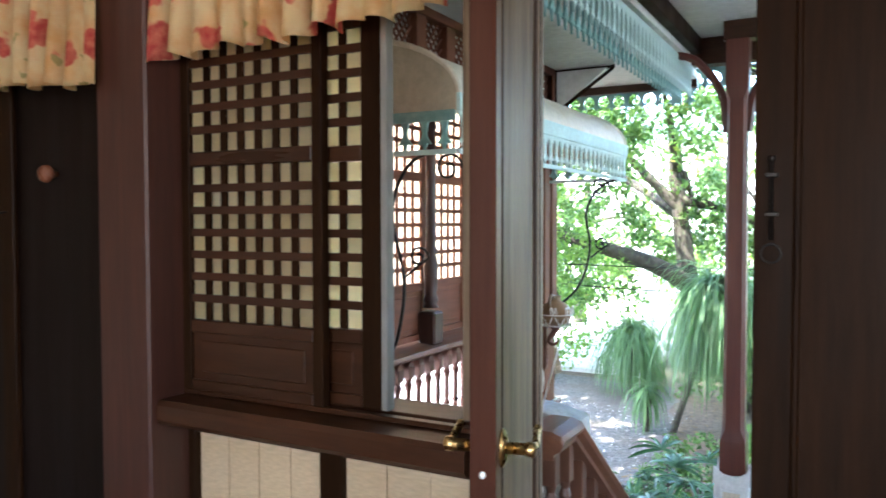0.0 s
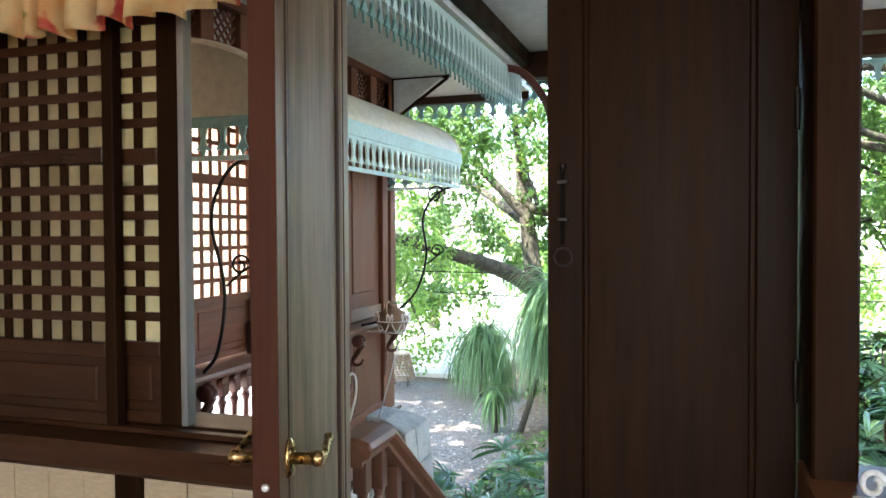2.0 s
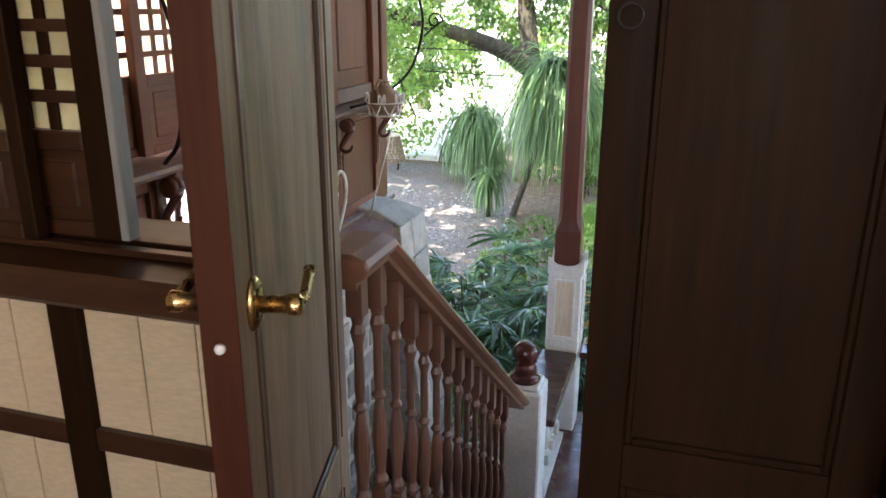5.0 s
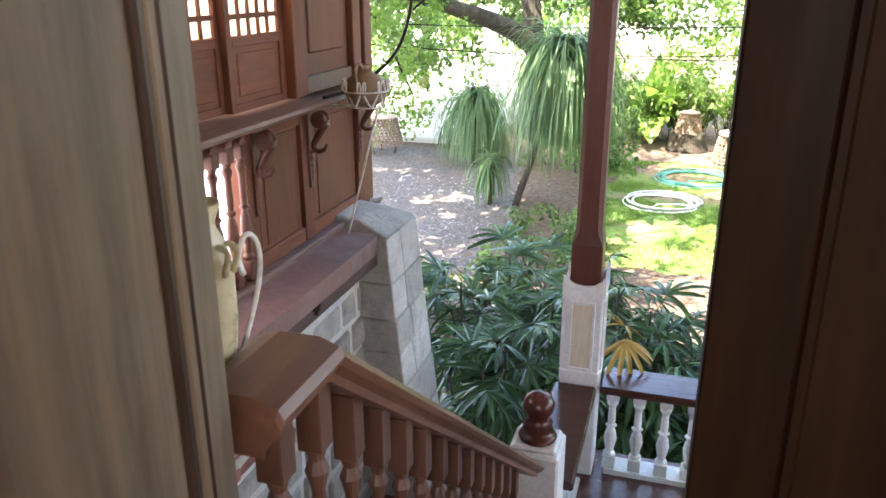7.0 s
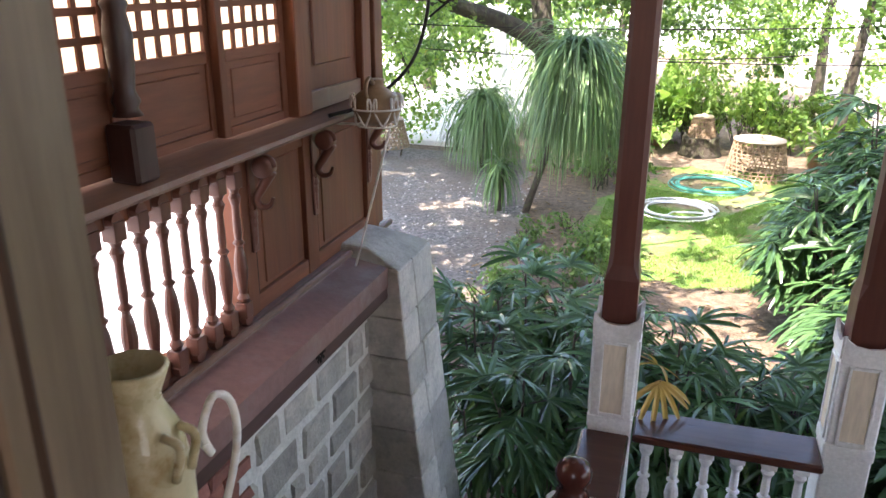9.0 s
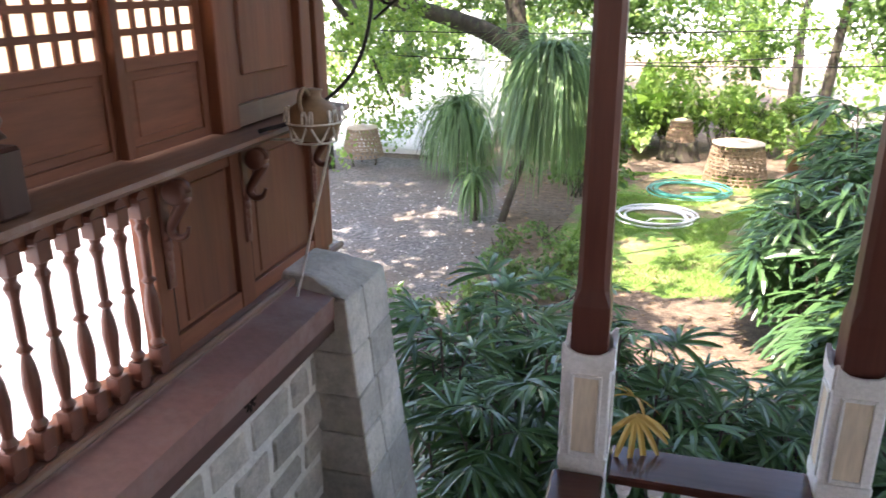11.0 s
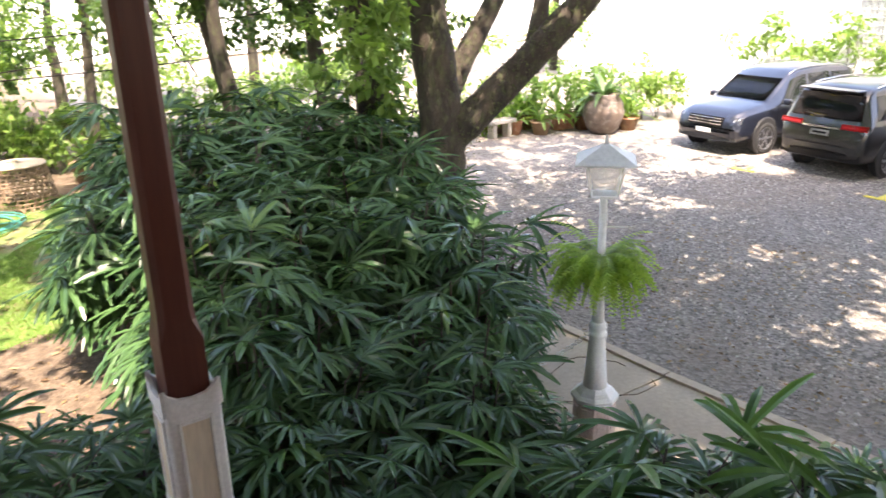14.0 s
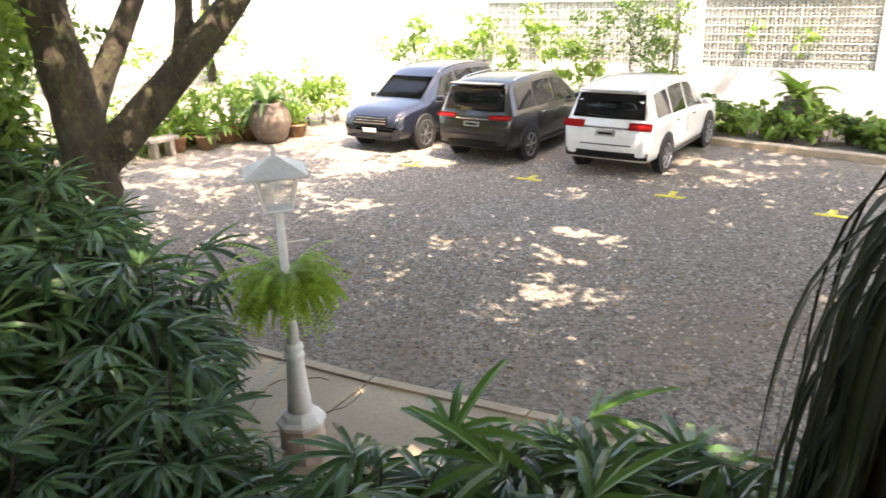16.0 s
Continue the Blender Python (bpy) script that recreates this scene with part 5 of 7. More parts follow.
def scatter_leaves(name, n, area, seed, mat, label, size=0.045):
    rnd = random.Random(seed)
    vs, fs = [], []
    for _ in range(n):
        x, y, a, s = rnd.uniform(area[0], area[1]), rnd.uniform(area[2], area[3]), rnd.uniform(0, 6.3), size * rnd.uniform(0.6, 1.3)
        b = len(vs)
        c, d = math.cos(a), math.sin(a)
        for u, w, z in ((-1, 0, 0.0), (0, -0.35, 0.012), (1, 0, 0.004), (0, 0.35, 0.014)):
            vs.append((x + s * (u * c - w * d), y + s * (u * d + w * c), G + 0.012 + z * rnd.uniform(0.3, 1.5)))
        fs += [(b, b + 1, b + 2), (b, b + 2, b + 3)]
    me = bpy.data.meshes.new(name)
    me.from_pydata(vs, [], fs)
    me.materials.append(mat)
    return tagged(new(name, me), label, "fallen leaves", kind="stuff")


BROWN_LEAF = leafy("fallen_leaf", (0.16, 0.09, 0.045), (0.36, 0.24, 0.12), tint=(0.45, 0.36, 0.10), rough=0.7, clear=0.15)
scatter_leaves("fallen_leaves", 1300, (-3.0, 3.5, 7.5, 18), 11, BROWN_LEAF, "dry brown leaves lying on the soil")
scatter_leaves("fallen_leaves", 900, (5.3, 9.5, 2.0, 10), 12, BROWN_LEAF, "dry brown leaves lying on the gravel edge", 0.035)


def grass_blades(n, seed):
    rnd = random.Random(seed)
    vs, fs = [], []
    while len(fs) < n:
        x, y = rnd.uniform(-1.6, 3.4), rnd.uniform(11.3, 18.0)
        if noise.noise((x * 1.1, y * 1.1, 0.3)) < -0.05 or rnd.random() > (y - 11.0) / 2.0:
            continue
        h, a = rnd.uniform(0.02, 0.06), rnd.uniform(0, 6.3)
        b = len(vs)
        c, d = math.cos(a), math.sin(a)
        vs += [(x - 0.006 * c, y - 0.006 * d, G + 0.004), (x + 0.006 * c, y + 0.006 * d, G + 0.004), (x + d * h * 0.6, y - c * h * 0.6, G + h)]
        fs.append((b, b + 1, b + 2))
    me = bpy.data.meshes.new("grass")
    me.from_pydata(vs, [], fs)
    me.materials.append(BRIGHT_LEAF)
    return tagged(new("grass", me), "short green lawn grass", "grass", kind="stuff")


grass_blades(70000, 4)


# ---------------------------------------------------------------- plants
def strip(vs, fs, p0, way, up, length, width, droop, seg=3, fold=0.25, taper=(0.55, 1.0, 0.85, 0.0)):
    """One folded blade, appended to plain lists."""
    b = len(vs)
    side = way.cross(up).normalized()
    p, d = Vector(p0), way.normalized()
    for i in range(seg + 1):
        f = i / seg
        w = width * 0.5 * taper[min(len(taper) - 1, round(f * (len(taper) - 1)))]
        nrm = side.cross(d).normalized()
        if w > 0:
            vs += [tuple(p - side * w + nrm * w * fold), tuple(p), tuple(p + side * w + nrm * w * fold)]
        else:
            vs.append(tuple(p))
        if i < seg:
            d = (d + Vector((0, 0, -droop / seg))).normalized()
            p = p + d * (length / seg)
    for i in range(seg):
        q = b + 3 * i
        if i == seg - 1 and taper[-1] == 0.0:
            fs += [(q, q + 1, q + 3), (q + 1, q + 2, q + 3)]
        else:
            fs += [(q, q + 1, q + 4, q + 3), (q + 1, q + 2, q + 5, q + 4)]


def list_mesh(name, vs, fs, mat):
    me = bpy.data.meshes.new(name)
    me.from_pydata(vs, [], fs)
    me.materials.append(mat)
    return me


def fan(vs, fs, base, way, rnd, size=0.3, blades=8):
    """A lady palm's leaf: blades spread like fingers from the stalk's end, hanging a little."""
    way = way.normalized()
    side = way.cross(Vector((0, 0, 1)))
    side = side.normalized() if side.length > 0.01 else Vector((1, 0, 0))
    up = side.cross(way).normalized()
    spread = radians(rnd.uniform(130, 190))
    for k in range(blades):
        a = (k / (blades - 1) - 0.5) * spread
        d = way * math.cos(a) + side * math.sin(a) + up * rnd.uniform(-0.05, 0.12)
        strip(vs, fs, base, d, up, size * rnd.uniform(0.8, 1.1) * (1 - 0.25 * abs(a) / spread), size * 0.115, rnd.uniform(0.4, 1.15), 4, 0.35, (0.5, 0.9, 1.0, 0.95, 0.35))


def lady_palm(name, seed, canes, radius, height, label, mat=PALM, size=0.3, low=0.48, per=8):
    rnd = random.Random(seed)
    th = thing(name, label, "palm")
    cv = bmesh.new()
    vs, fs = [], []
    for _ in range(canes):
        a, r = rnd.uniform(0, 6.283), radius * math.sqrt(rnd.random())
        h = height * rnd.uniform(0.55, 1.0) * (1 - 0.25 * r / radius)
        x, y = r * math.cos(a), r * math.sin(a)
        top = Vector((x * 1.18 + rnd.uniform(-0.08, 0.08), y * 1.18 + rnd.uniform(-0.08, 0.08), h))
        foot = Vector((x * 0.7, y * 0.7, -0.02))
        midp = (foot + top) / 2 + Vector((rnd.uniform(-0.04, 0.04), rnd.uniform(-0.04, 0.04), 0))
        tube(cv, [foot, midp, top], [0.011, 0.010, 0.007], 5)
        for k in range(per):
            f = low + (1 - low) * (k + rnd.random()) / per
            p = foot.lerp(top, f)
            az = rnd.uniform(0, 6.283)
            rise = rnd.uniform(0.0, 0.55) + (0.6 if k == per - 1 else 0)
            d = Vector((math.cos(az), math.sin(az), rise)).normalized()
            stalk = rnd.uniform(0.10, 0.24)
            q = p + d * stalk
            tube(cv, [p, q], [0.004, 0.003], 3, False)
            fan(vs, fs, q, d + Vector((0, 0, -0.25)), rnd, size * rnd.uniform(0.75, 1.1), rnd.choice((7, 8, 9, 10)))
    part("cane_cluster", cv, CANE, th, "thin dark canes", kind="stuff")
    o = adopt(new("fronds", list_mesh("fronds", vs, fs, mat)), th)
    tagged(o, "dark green finger-like fronds", kind="stuff")
    return th


def spread_copies(ths, spots, rnd):
    for i, (x, y, s) in enumerate(spots):
        src = ths[i % len(ths)]
        m = Matrix.Translation((x, y, G)) @ Matrix.Rotation(rnd.uniform(0, 6.28), 4, "Z") @ Matrix.Scale(s, 4)
        c = copy_thing(src, m)
        c.matrix_basis = m


PB = "dense dark green lady palm clump with finger-like fronds"
tall = [lady_palm("lady_palm", 20 + i, 20, 0.62, 1.75, PB, size=0.40) for i in range(3)]
mid = [lady_palm("lady_palm", 30 + i, 15, 0.5, 1.25, "lower dark green lady palm clump", size=0.40, per=7) for i in range(2)]
airy = [lady_palm("lady_palm", 40 + i, 10, 0.45, 1.75, "open lady palm clump with bare dark canes below its fronds", size=0.36, low=0.62, per=6) for i in range(2)]
rnd = random.Random(77)
# beside the buttress and in front of the bench
spots = [(-1.22, 5.95, 0.98), (-1.15, 6.35, 1.06), (-0.75, 6.7, 1.08), (-1.3, 7.2, 1.02), (-0.6, 7.6, 0.86), (-1.0, 8.3, 0.76), (-1.7, 7.9, 0.7), (-0.35, 6.3, 1.0)]
spread_copies(airy, spots, rnd)
spots = [(0.0, 5.95, 1.12), (0.35, 6.3, 1.18), (0.75, 6.2, 1.18), (0.05, 6.75, 1.05), (1.05, 6.7, 1.18), (0.55, 7.0, 1.0)]
spread_copies(airy, [(x, y, q * 0.74) for x, y, q in spots], rnd)
# the large mass between the lawn and the yard
spots = []
for i in range(160):
    x, y = rnd.uniform(1.2, 5.4), rnd.uniform(5.9, 12.6)
    lo = 1.45 + 0.5 * max(0, y - 10.8)
    hi = 2.70 + 0.36 * (y - 6.0)
    if lo < x < hi and all((x - p) ** 2 + (y - q) ** 2 > 0.30 for p, q, _ in spots):
        spots.append((x, y, rnd.uniform(0.92, 1.08) * (0.86 if y < 7 else 1.0 + 0.085 * (y - 7))))
spread_copies(tall, spots, rnd)
# low plants along the lower steps
spread_copies(mid, [(2.40, 5.45, 0.85), (2.65, 4.75, 1.12), (2.95, 4.2, 1.15), (3.3, 3.6, 1.15), (2.9, 3.4, 1.15), (3.5, 3.0, 1.15), (2.5, 3.9, 1.1), (3.4, 2.4, 1.2), (2.45, 4.4, 1.1), (3.45, 4.05, 1.0)], rnd)
young = lady_palm("young_palm", 51, 3, 0.18, 1.15, "bright green young palm among the darker clumps", PALM_YOUNG, 0.34, 0.6, 4)
for x, y, s in ((0.85, 7.1, 1.0), (-0.95, 6.3, 1.12), (1.25, 7.6, 0.95), (2.55, 5.0, 1.35), (2.85, 4.5, 1.42), (3.1, 4.05, 1.38), (3.35, 3.5, 1.42), (2.3, 5.2, 1.2), (2.75, 3.85, 1.4), (3.6, 4.2, 1.3), (3.5, 3.1, 1.4)):
    m = Matrix.Translation((x, y, G)) @ Matrix.Rotation(x * 7, 4, "Z") @ Matrix.Scale(s, 4)
    copy_thing(young, m).matrix_basis = m
for o in tall + mid + airy + [young]:
    m = Matrix.Translation({tall[0]: (4.6, 10.4, G), tall[1]: (3.7, 9.2, G), tall[2]: (2.4, 8.3, G), airy[0]: (-0.55, 6.15, G), airy[1]: (-1.55, 6.75, G), mid[0]: (1.5, 6.3, G), mid[1]: (2.2, 5.9, G), young: (2.8, 6.6, G)}[o])
    o.matrix_basis = m
# one yellow frond by the pedestal
vs, fs = [], []
fan(vs, fs, Vector((-0.40, 5.33, -0.52)), Vector((0.25, -0.5, -0.6)), random.Random(3), 0.26, 7)
fan(vs, fs, Vector((-0.42, 5.35, -0.44)), Vector((-0.2, -0.4, 0.5)), random.Random(4), 0.2, 5)
yf = thing("dry_palm_frond", "yellow withered palm frond hanging beside the pedestal", "palm frond", (-0.41, 5.4, -0.7))
adopt(new("blade_fan", list_mesh("blade_fan", vs, fs, DRY)), yf)
part("stalk", tube(bmesh.new(), smooth_path([(-0.40, 5.33, -0.52), (-0.38, 5.42, -0.6), (-0.30, 5.7, -1.3), (-0.05, 5.95, G)], 5), 0.005, 5), CANE, yf)


def leaf_cloud(vs, fs, rnd, c, r, n, size, flat=0.8, hang=0.3):
    """Leaves strewn through an uneven ball, denser towards its skin."""
    for _ in range(n):
        d = Vector((rnd.gauss(0, 1), rnd.gauss(0, 1), rnd.gauss(0, 1))).normalized()
        k = rnd.random() ** 0.45
        p = Vector(c) + Vector((d.x * r, d.y * r, d.z * r * flat)) * k
        way = Vector((rnd.uniform(-1, 1), rnd.uniform(-1, 1), rnd.uniform(-1, 0.5) - hang)).normalized()
        s = size * rnd.uniform(0.6, 1.3)
        side = way.cross(Vector((rnd.uniform(-1, 1), rnd.uniform(-1, 1), 1))).normalized() * s * 0.28
        b = len(vs)
        m2 = p + way * s * 0.5
        nrm = way.cross(side).normalized() * s * 0.06
        vs += [tuple(p), tuple(m2 + side + nrm), tuple(p + way * s), tuple(m2 - side + nrm)]
        fs += [(b, b + 1, b + 2), (b, b + 2, b + 3)]


def crown(name, parent, clumps, seed, mat, n, size, label=""):
    rnd = random.Random(seed)
    vs, fs = [], []
    for c, r in clumps:
        for _ in range(7):
            o = Vector((rnd.gauss(0, 0.5), rnd.gauss(0, 0.5), rnd.gauss(0, 0.35))) * r
            leaf_cloud(vs, fs, rnd, Vector(c) + o, r * rnd.uniform(0.3, 0.55), max(4, n // 7), size)
    return tagged(adopt(new(name, list_mesh(name, vs, fs, mat)), parent), label, kind="stuff")


def limb(bm, pts, r0, r1, seg=12, knots=0.06, seed=0):
    p = smooth_path(pts, 7)
    rnd = random.Random(seed)
    return tube(bm, p, [(r0 + (r1 - r0) * i / (len(p) - 1)) * (1 + rnd.uniform(-knots, knots)) for i in range(len(p))], seg)


def cloud_spots(seed, n, x0, x1, y0, y1, z0, z1, r0, r1):
    rnd = random.Random(seed)
    return [((rnd.uniform(x0, x1), rnd.uniform(y0, y1), rnd.uniform(z0, z1)), rnd.uniform(r0, r1)) for _ in range(n)]


# the forked tree at the yard's edge
TX, TY = 5.45, 10.9
tree = thing("forked_tree", "large old tree with forked mossy trunk and hanging foliage", "tree", (TX, TY, G))
part("trunk", limb(bmesh.new(), [(TX, TY, G - 0.1), (TX + 0.02, TY, -1.4), (TX, TY, -0.3), (TX - 0.12, TY + 0.1, 1.2), (TX - 0.15, TY + 0.3, 3.0), (TX + 0.1, TY + 0.5, 5.0)], 0.36, 0.17, 18, seed=1), BARK, tree, "rough grey-brown trunk", True)
part("limb", limb(bmesh.new(), [(TX + 0.05, TY, -0.75), (TX + 0.5, TY - 0.28, -0.25), (TX + 1.15, TY - 0.75, 0.55), (TX + 1.9, TY - 1.1, 1.5), (TX + 2.5, TY - 1.4, 3.2)], 0.24, 0.14, 14, seed=2), BARK, tree, "leaning mossy limb", True)
part("limb", limb(bmesh.new(), [(TX + 1.0, TY - 0.65, 0.35), (TX + 1.3, TY - 0.5, 1.2), (TX + 1.6, TY - 0.2, 2.6)], 0.13, 0.09, 10, seed=3), BARK, tree, "", True)
part("limb", limb(bmesh.new(), [(TX + 0.2, TY + 0.9, -1.5), (TX + 0.9, TY + 1.0, -0.1), (TX + 1.7, TY + 0.9, 1.2), (TX + 2.4, TY + 1.0, 2.6)], 0.2, 0.12, 12, seed=4), BARK, tree, "", True)
part("second_trunk", limb(bmesh.new(), [(5.1, 12.0, G - 0.1), (5.0, 12.0, -1.0), (5.05, 12.1, 0.4), (4.7, 12.3, 2.6)], 0.24, 0.16, 12, seed=6), BARK, tree, "", True)
part("limb", limb(bmesh.new(), [(TX - 0.1, TY + 0.25, 2.4), (TX - 1.5, TY - 0.6, 3.6), (TX - 2.8, TY - 1.6, 4.2)], 0.12, 0.05, 8, seed=5), BARK, tree, "", True)
vs, fs = [], []
rnd = random.Random(9)
lp_ = smooth_path([(TX + 0.05, TY, -0.75), (TX + 0.5, TY - 0.28, -0.25), (TX + 1.15, TY - 0.75, 0.55), (TX + 1.9, TY - 1.1, 1.5), (TX + 2.5, TY - 1.4, 3.2)], 8)
for p in lp_:
    leaf_cloud(vs, fs, rnd, p, 0.30, 150, 0.035, 1.0, 0.6)
for i in range(14):
    leaf_cloud(vs, fs, rnd, (TX + 0.12, TY - 0.1, -1.2 + i * 0.22), 0.36, 40, 0.035, 0.6, 0.6)
tagged(adopt(new("creeper", list_mesh("creeper", vs, fs, leafy("creeper_leaf", (0.05, 0.075, 0.02), (0.11, 0.14, 0.04)))), tree), "small creeping leaves on the limb", kind="stuff")
# High clumps, mostly out of view, added to dapple the sun on the yard.
cl = []
rnd = random.Random(10)
for _ in range(50):
    cl.append(((rnd.uniform(2.5, 13.5), rnd.uniform(5.0, 14), rnd.uniform(4.0, 7.2)), rnd.uniform(0.7, 1.4)))
# Unseen clumps above house and walk, added to shade palms and paving.
cl += cloud_spots(18, 34, -0.9, 2.6, 3.4, 7.8, 7.4, 8.9, 0.8, 1.3)
cl += cloud_spots(17, 30, 1.2, 5.0, -3.5, 4.2, 4.3, 6.6, 0.7, 1.3)
crown("crown", tree, cl, 11, TREE_LEAF, 260, 0.24, "high crown, mostly unseen, added to shade yard, palms and walk")
crown("hanging_spray", tree, [((TX - 1.05, TY - 0.4, 0.72), 0.42), ((TX - 0.85, TY - 0.1, 1.35), 0.45), ((TX - 1.3, TY + 0.3, 1.5), 0.5), ((TX - 0.7, TY - 0.3, 2.0), 0.5), ((TX + 0.7, TY + 1.5, 1.0), 0.45), ((TX + 1.6, TY + 1.2, 2.0), 0.5), ((4.85, 11.7, 0.1), 0.5), ((4.7, 11.5, 0.8), 0.5), ((5.05, 11.8, 1.3), 0.55), ((4.5, 11.9, 1.6), 0.5), ((5.1, 11.6, -0.4), 0.4)], 12, BRIGHT_LEAF, 240, 0.18, "light green broad leaves")


def plain_tree(label, base, top, r0, clumps, seed, mat=TREE_LEAF, n=300, size=0.14, limbs=4):
    th = thing("tree", label, "tree", base)
    rnd = random.Random(seed)
    b, t2 = Vector(base), Vector(top)
    midp = b.lerp(t2, 0.5) + Vector((rnd.uniform(-0.3, 0.3), rnd.uniform(-0.3, 0.3), 0))
    part("trunk", limb(bmesh.new(), [b - Vector((0, 0, 0.1)), b.lerp(midp, 0.5), midp, t2], r0, r0 * 0.5, 12, seed=seed), BARK, th, "", True)
    for k in range(limbs):
        c = Vector(clumps[k * len(clumps) // limbs][0])
        s = b.lerp(t2, rnd.uniform(0.55, 0.95))
        part("limb", limb(bmesh.new(), [s, s.lerp(c, 0.5) + Vector((0, 0, 0.2)), c], r0 * 0.45, r0 * 0.12, 8, seed=seed + k), BARK, th, "", True)
    crown("crown", th, clumps, seed + 50, mat, n, size)
    return th


# The second clump set is added to shade the low limb and fill above.
plain_tree("broad dark-limbed tree with feathery green crown", (-3.4, 20.5, G), (-4.3, 20.8, 3.6), 0.36, cloud_spots(1, 76, -9.5, 1.5, 18.0, 25, -0.7, 4.8, 0.7, 1.3) + cloud_spots(19, 26, -9.0, -2.2, 15.5, 19.0, 3.4, 6.4, 0.8, 1.3), 60, TREE_LEAF, 420, 0.17, 6)
big = thing("low_limb", "thick dark low limb reaching across the garden path", "tree limb", (-3.5, 20.4, G))
part("bough", limb(bmesh.new(), [(-3.3, 20.3, -0.6), (-4.2, 19.6, 0.25), (-5.4, 19.0, 0.75), (-7.0, 18.6, 1.2), (-9.0, 18.2, 1.5)], 0.26, 0.10, 12, seed=61), BARK, big, "", True)
part("prop", limb(bmesh.new(), [(-3.4, 20.4, G - 0.1), (-3.35, 20.35, -1.4), (-3.3, 20.3, -0.6)], 0.34, 0.28, 12, seed=62), BARK, big, "", True)
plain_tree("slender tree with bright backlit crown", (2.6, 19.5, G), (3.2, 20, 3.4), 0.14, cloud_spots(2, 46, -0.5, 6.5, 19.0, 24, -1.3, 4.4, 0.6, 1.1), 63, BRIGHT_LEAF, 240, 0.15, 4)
plain_tree("old tree with leaning trunk behind the palms", (6.6, 16.2, G), (6.0, 16.5, 3.0), 0.22, cloud_spots(3, 74, 2.4, 8.2, 14.0, 19, 0.2, 4.8, 0.6, 1.1), 64, TREE_LEAF, 420, 0.15, 5)
plain_tree("tree with pale trunk behind the palms", (5.2, 17.5, G), (4.2, 17.5, 2.6), 0.19, cloud_spots(4, 10, 2.5, 6.5, 16, 19, 1.0, 4, 0.6, 1.0), 65, BRIGHT_LEAF, 220, 0.15, 3)
plain_tree("feathery tree behind the wing", (-7.2, 16.8, G), (-7.0, 17, 3.2), 0.16, cloud_spots(5, 40, -9.5, -5.4, 14.5, 19, -1.4, 4.0, 0.5, 1.0), 66, BRIGHT_LEAF, 300, 0.13, 4)
# Crown clumps are added above the view to darken the path and lawn.
plain_tree("tall garden tree with unseen crown added to shade path and lawn", (4.2, 14.6, G), (4.0, 14.5, 4.5), 0.16, cloud_spots(6, 150, -10.0, -3.2, 4.0, 14.5, 4.4, 6.8, 0.7, 1.3) + cloud_spots(16, 30, -2.0, 3.5, 8.0, 14.5, 4.6, 6.8, 0.7, 1.2), 67, TREE_LEAF, 240, 0.26, 5)
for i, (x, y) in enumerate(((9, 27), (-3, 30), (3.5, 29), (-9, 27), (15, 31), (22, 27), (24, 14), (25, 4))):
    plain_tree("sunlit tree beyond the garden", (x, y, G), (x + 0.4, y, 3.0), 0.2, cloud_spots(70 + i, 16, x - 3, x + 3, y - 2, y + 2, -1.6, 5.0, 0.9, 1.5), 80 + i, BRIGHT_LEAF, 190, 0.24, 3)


# Tree added out of view; its clumps cut the sun on yard and cars.
plain_tree("unseen tree added to shade the parking yard", (8.5, -6.5, G), (9.0, -5.5, 4.6), 0.4, cloud_spots(7, 262, 3.0, 18.5, -6.5, 6.5, 4.2, 7.0, 0.8, 1.5), 68, TREE_LEAF, 330, 0.28, 7)


def shrub(label, c, r, seed, mat, n=260, size=0.09, flat=0.8, name="shrub"):
    th = thing(name, label, "shrub", (c[0], c[1], G))
    rnd = random.Random(seed)
    bm = bmesh.new()
    for _ in range(6):
        tube(bm, [(c[0] + rnd.uniform(-0.1, 0.1), c[1] + rnd.uniform(-0.1, 0.1), G - 0.02), (c[0] + rnd.uniform(-r, r) * 0.6, c[1] + rnd.uniform(-r, r) * 0.6, c[2] + r * 0.3)], [0.012, 0.005], 5)
    part("stem_cluster", bm, BARK, th, kind="stuff")
    crown("foliage", th, [((c[0], c[1], c[2]), r)], seed, mat, n, size)
    return th


rnd = random.Random(31)
for i in range(14):
    shrub("low leafy ground cover beside the gravel path", (rnd.uniform(-2.9, -1.2), rnd.uniform(9.2, 13.2), G + 0.16), rnd.uniform(0.3, 0.5), 100 + i, TREE_LEAF, 320, 0.085, name="ground_cover")
for i, (x, y, z, r) in enumerate(((-1.85, 15.8, -1.75, 0.75), (-1.75, 16.2, -0.9, 0.65), (-2.1, 16.6, -1.4, 0.75), (-2.8, 17.2, -1.7, 0.7), (-1.6, 17.0, -2.0, 0.55))):
    shrub("climbing broad-leaved creeper bush", (x, y, z), r, 130 + i, TREE_LEAF, 420, 0.13, name="creeper_bush")
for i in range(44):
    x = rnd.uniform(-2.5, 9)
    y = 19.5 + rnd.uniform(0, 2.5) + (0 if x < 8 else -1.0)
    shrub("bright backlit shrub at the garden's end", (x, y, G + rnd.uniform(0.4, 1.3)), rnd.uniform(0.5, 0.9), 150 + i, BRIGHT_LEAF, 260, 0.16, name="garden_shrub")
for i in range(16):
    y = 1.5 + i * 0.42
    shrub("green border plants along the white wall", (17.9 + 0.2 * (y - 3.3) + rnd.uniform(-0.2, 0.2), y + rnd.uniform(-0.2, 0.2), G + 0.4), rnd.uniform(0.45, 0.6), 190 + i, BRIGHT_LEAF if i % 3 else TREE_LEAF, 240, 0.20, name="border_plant")
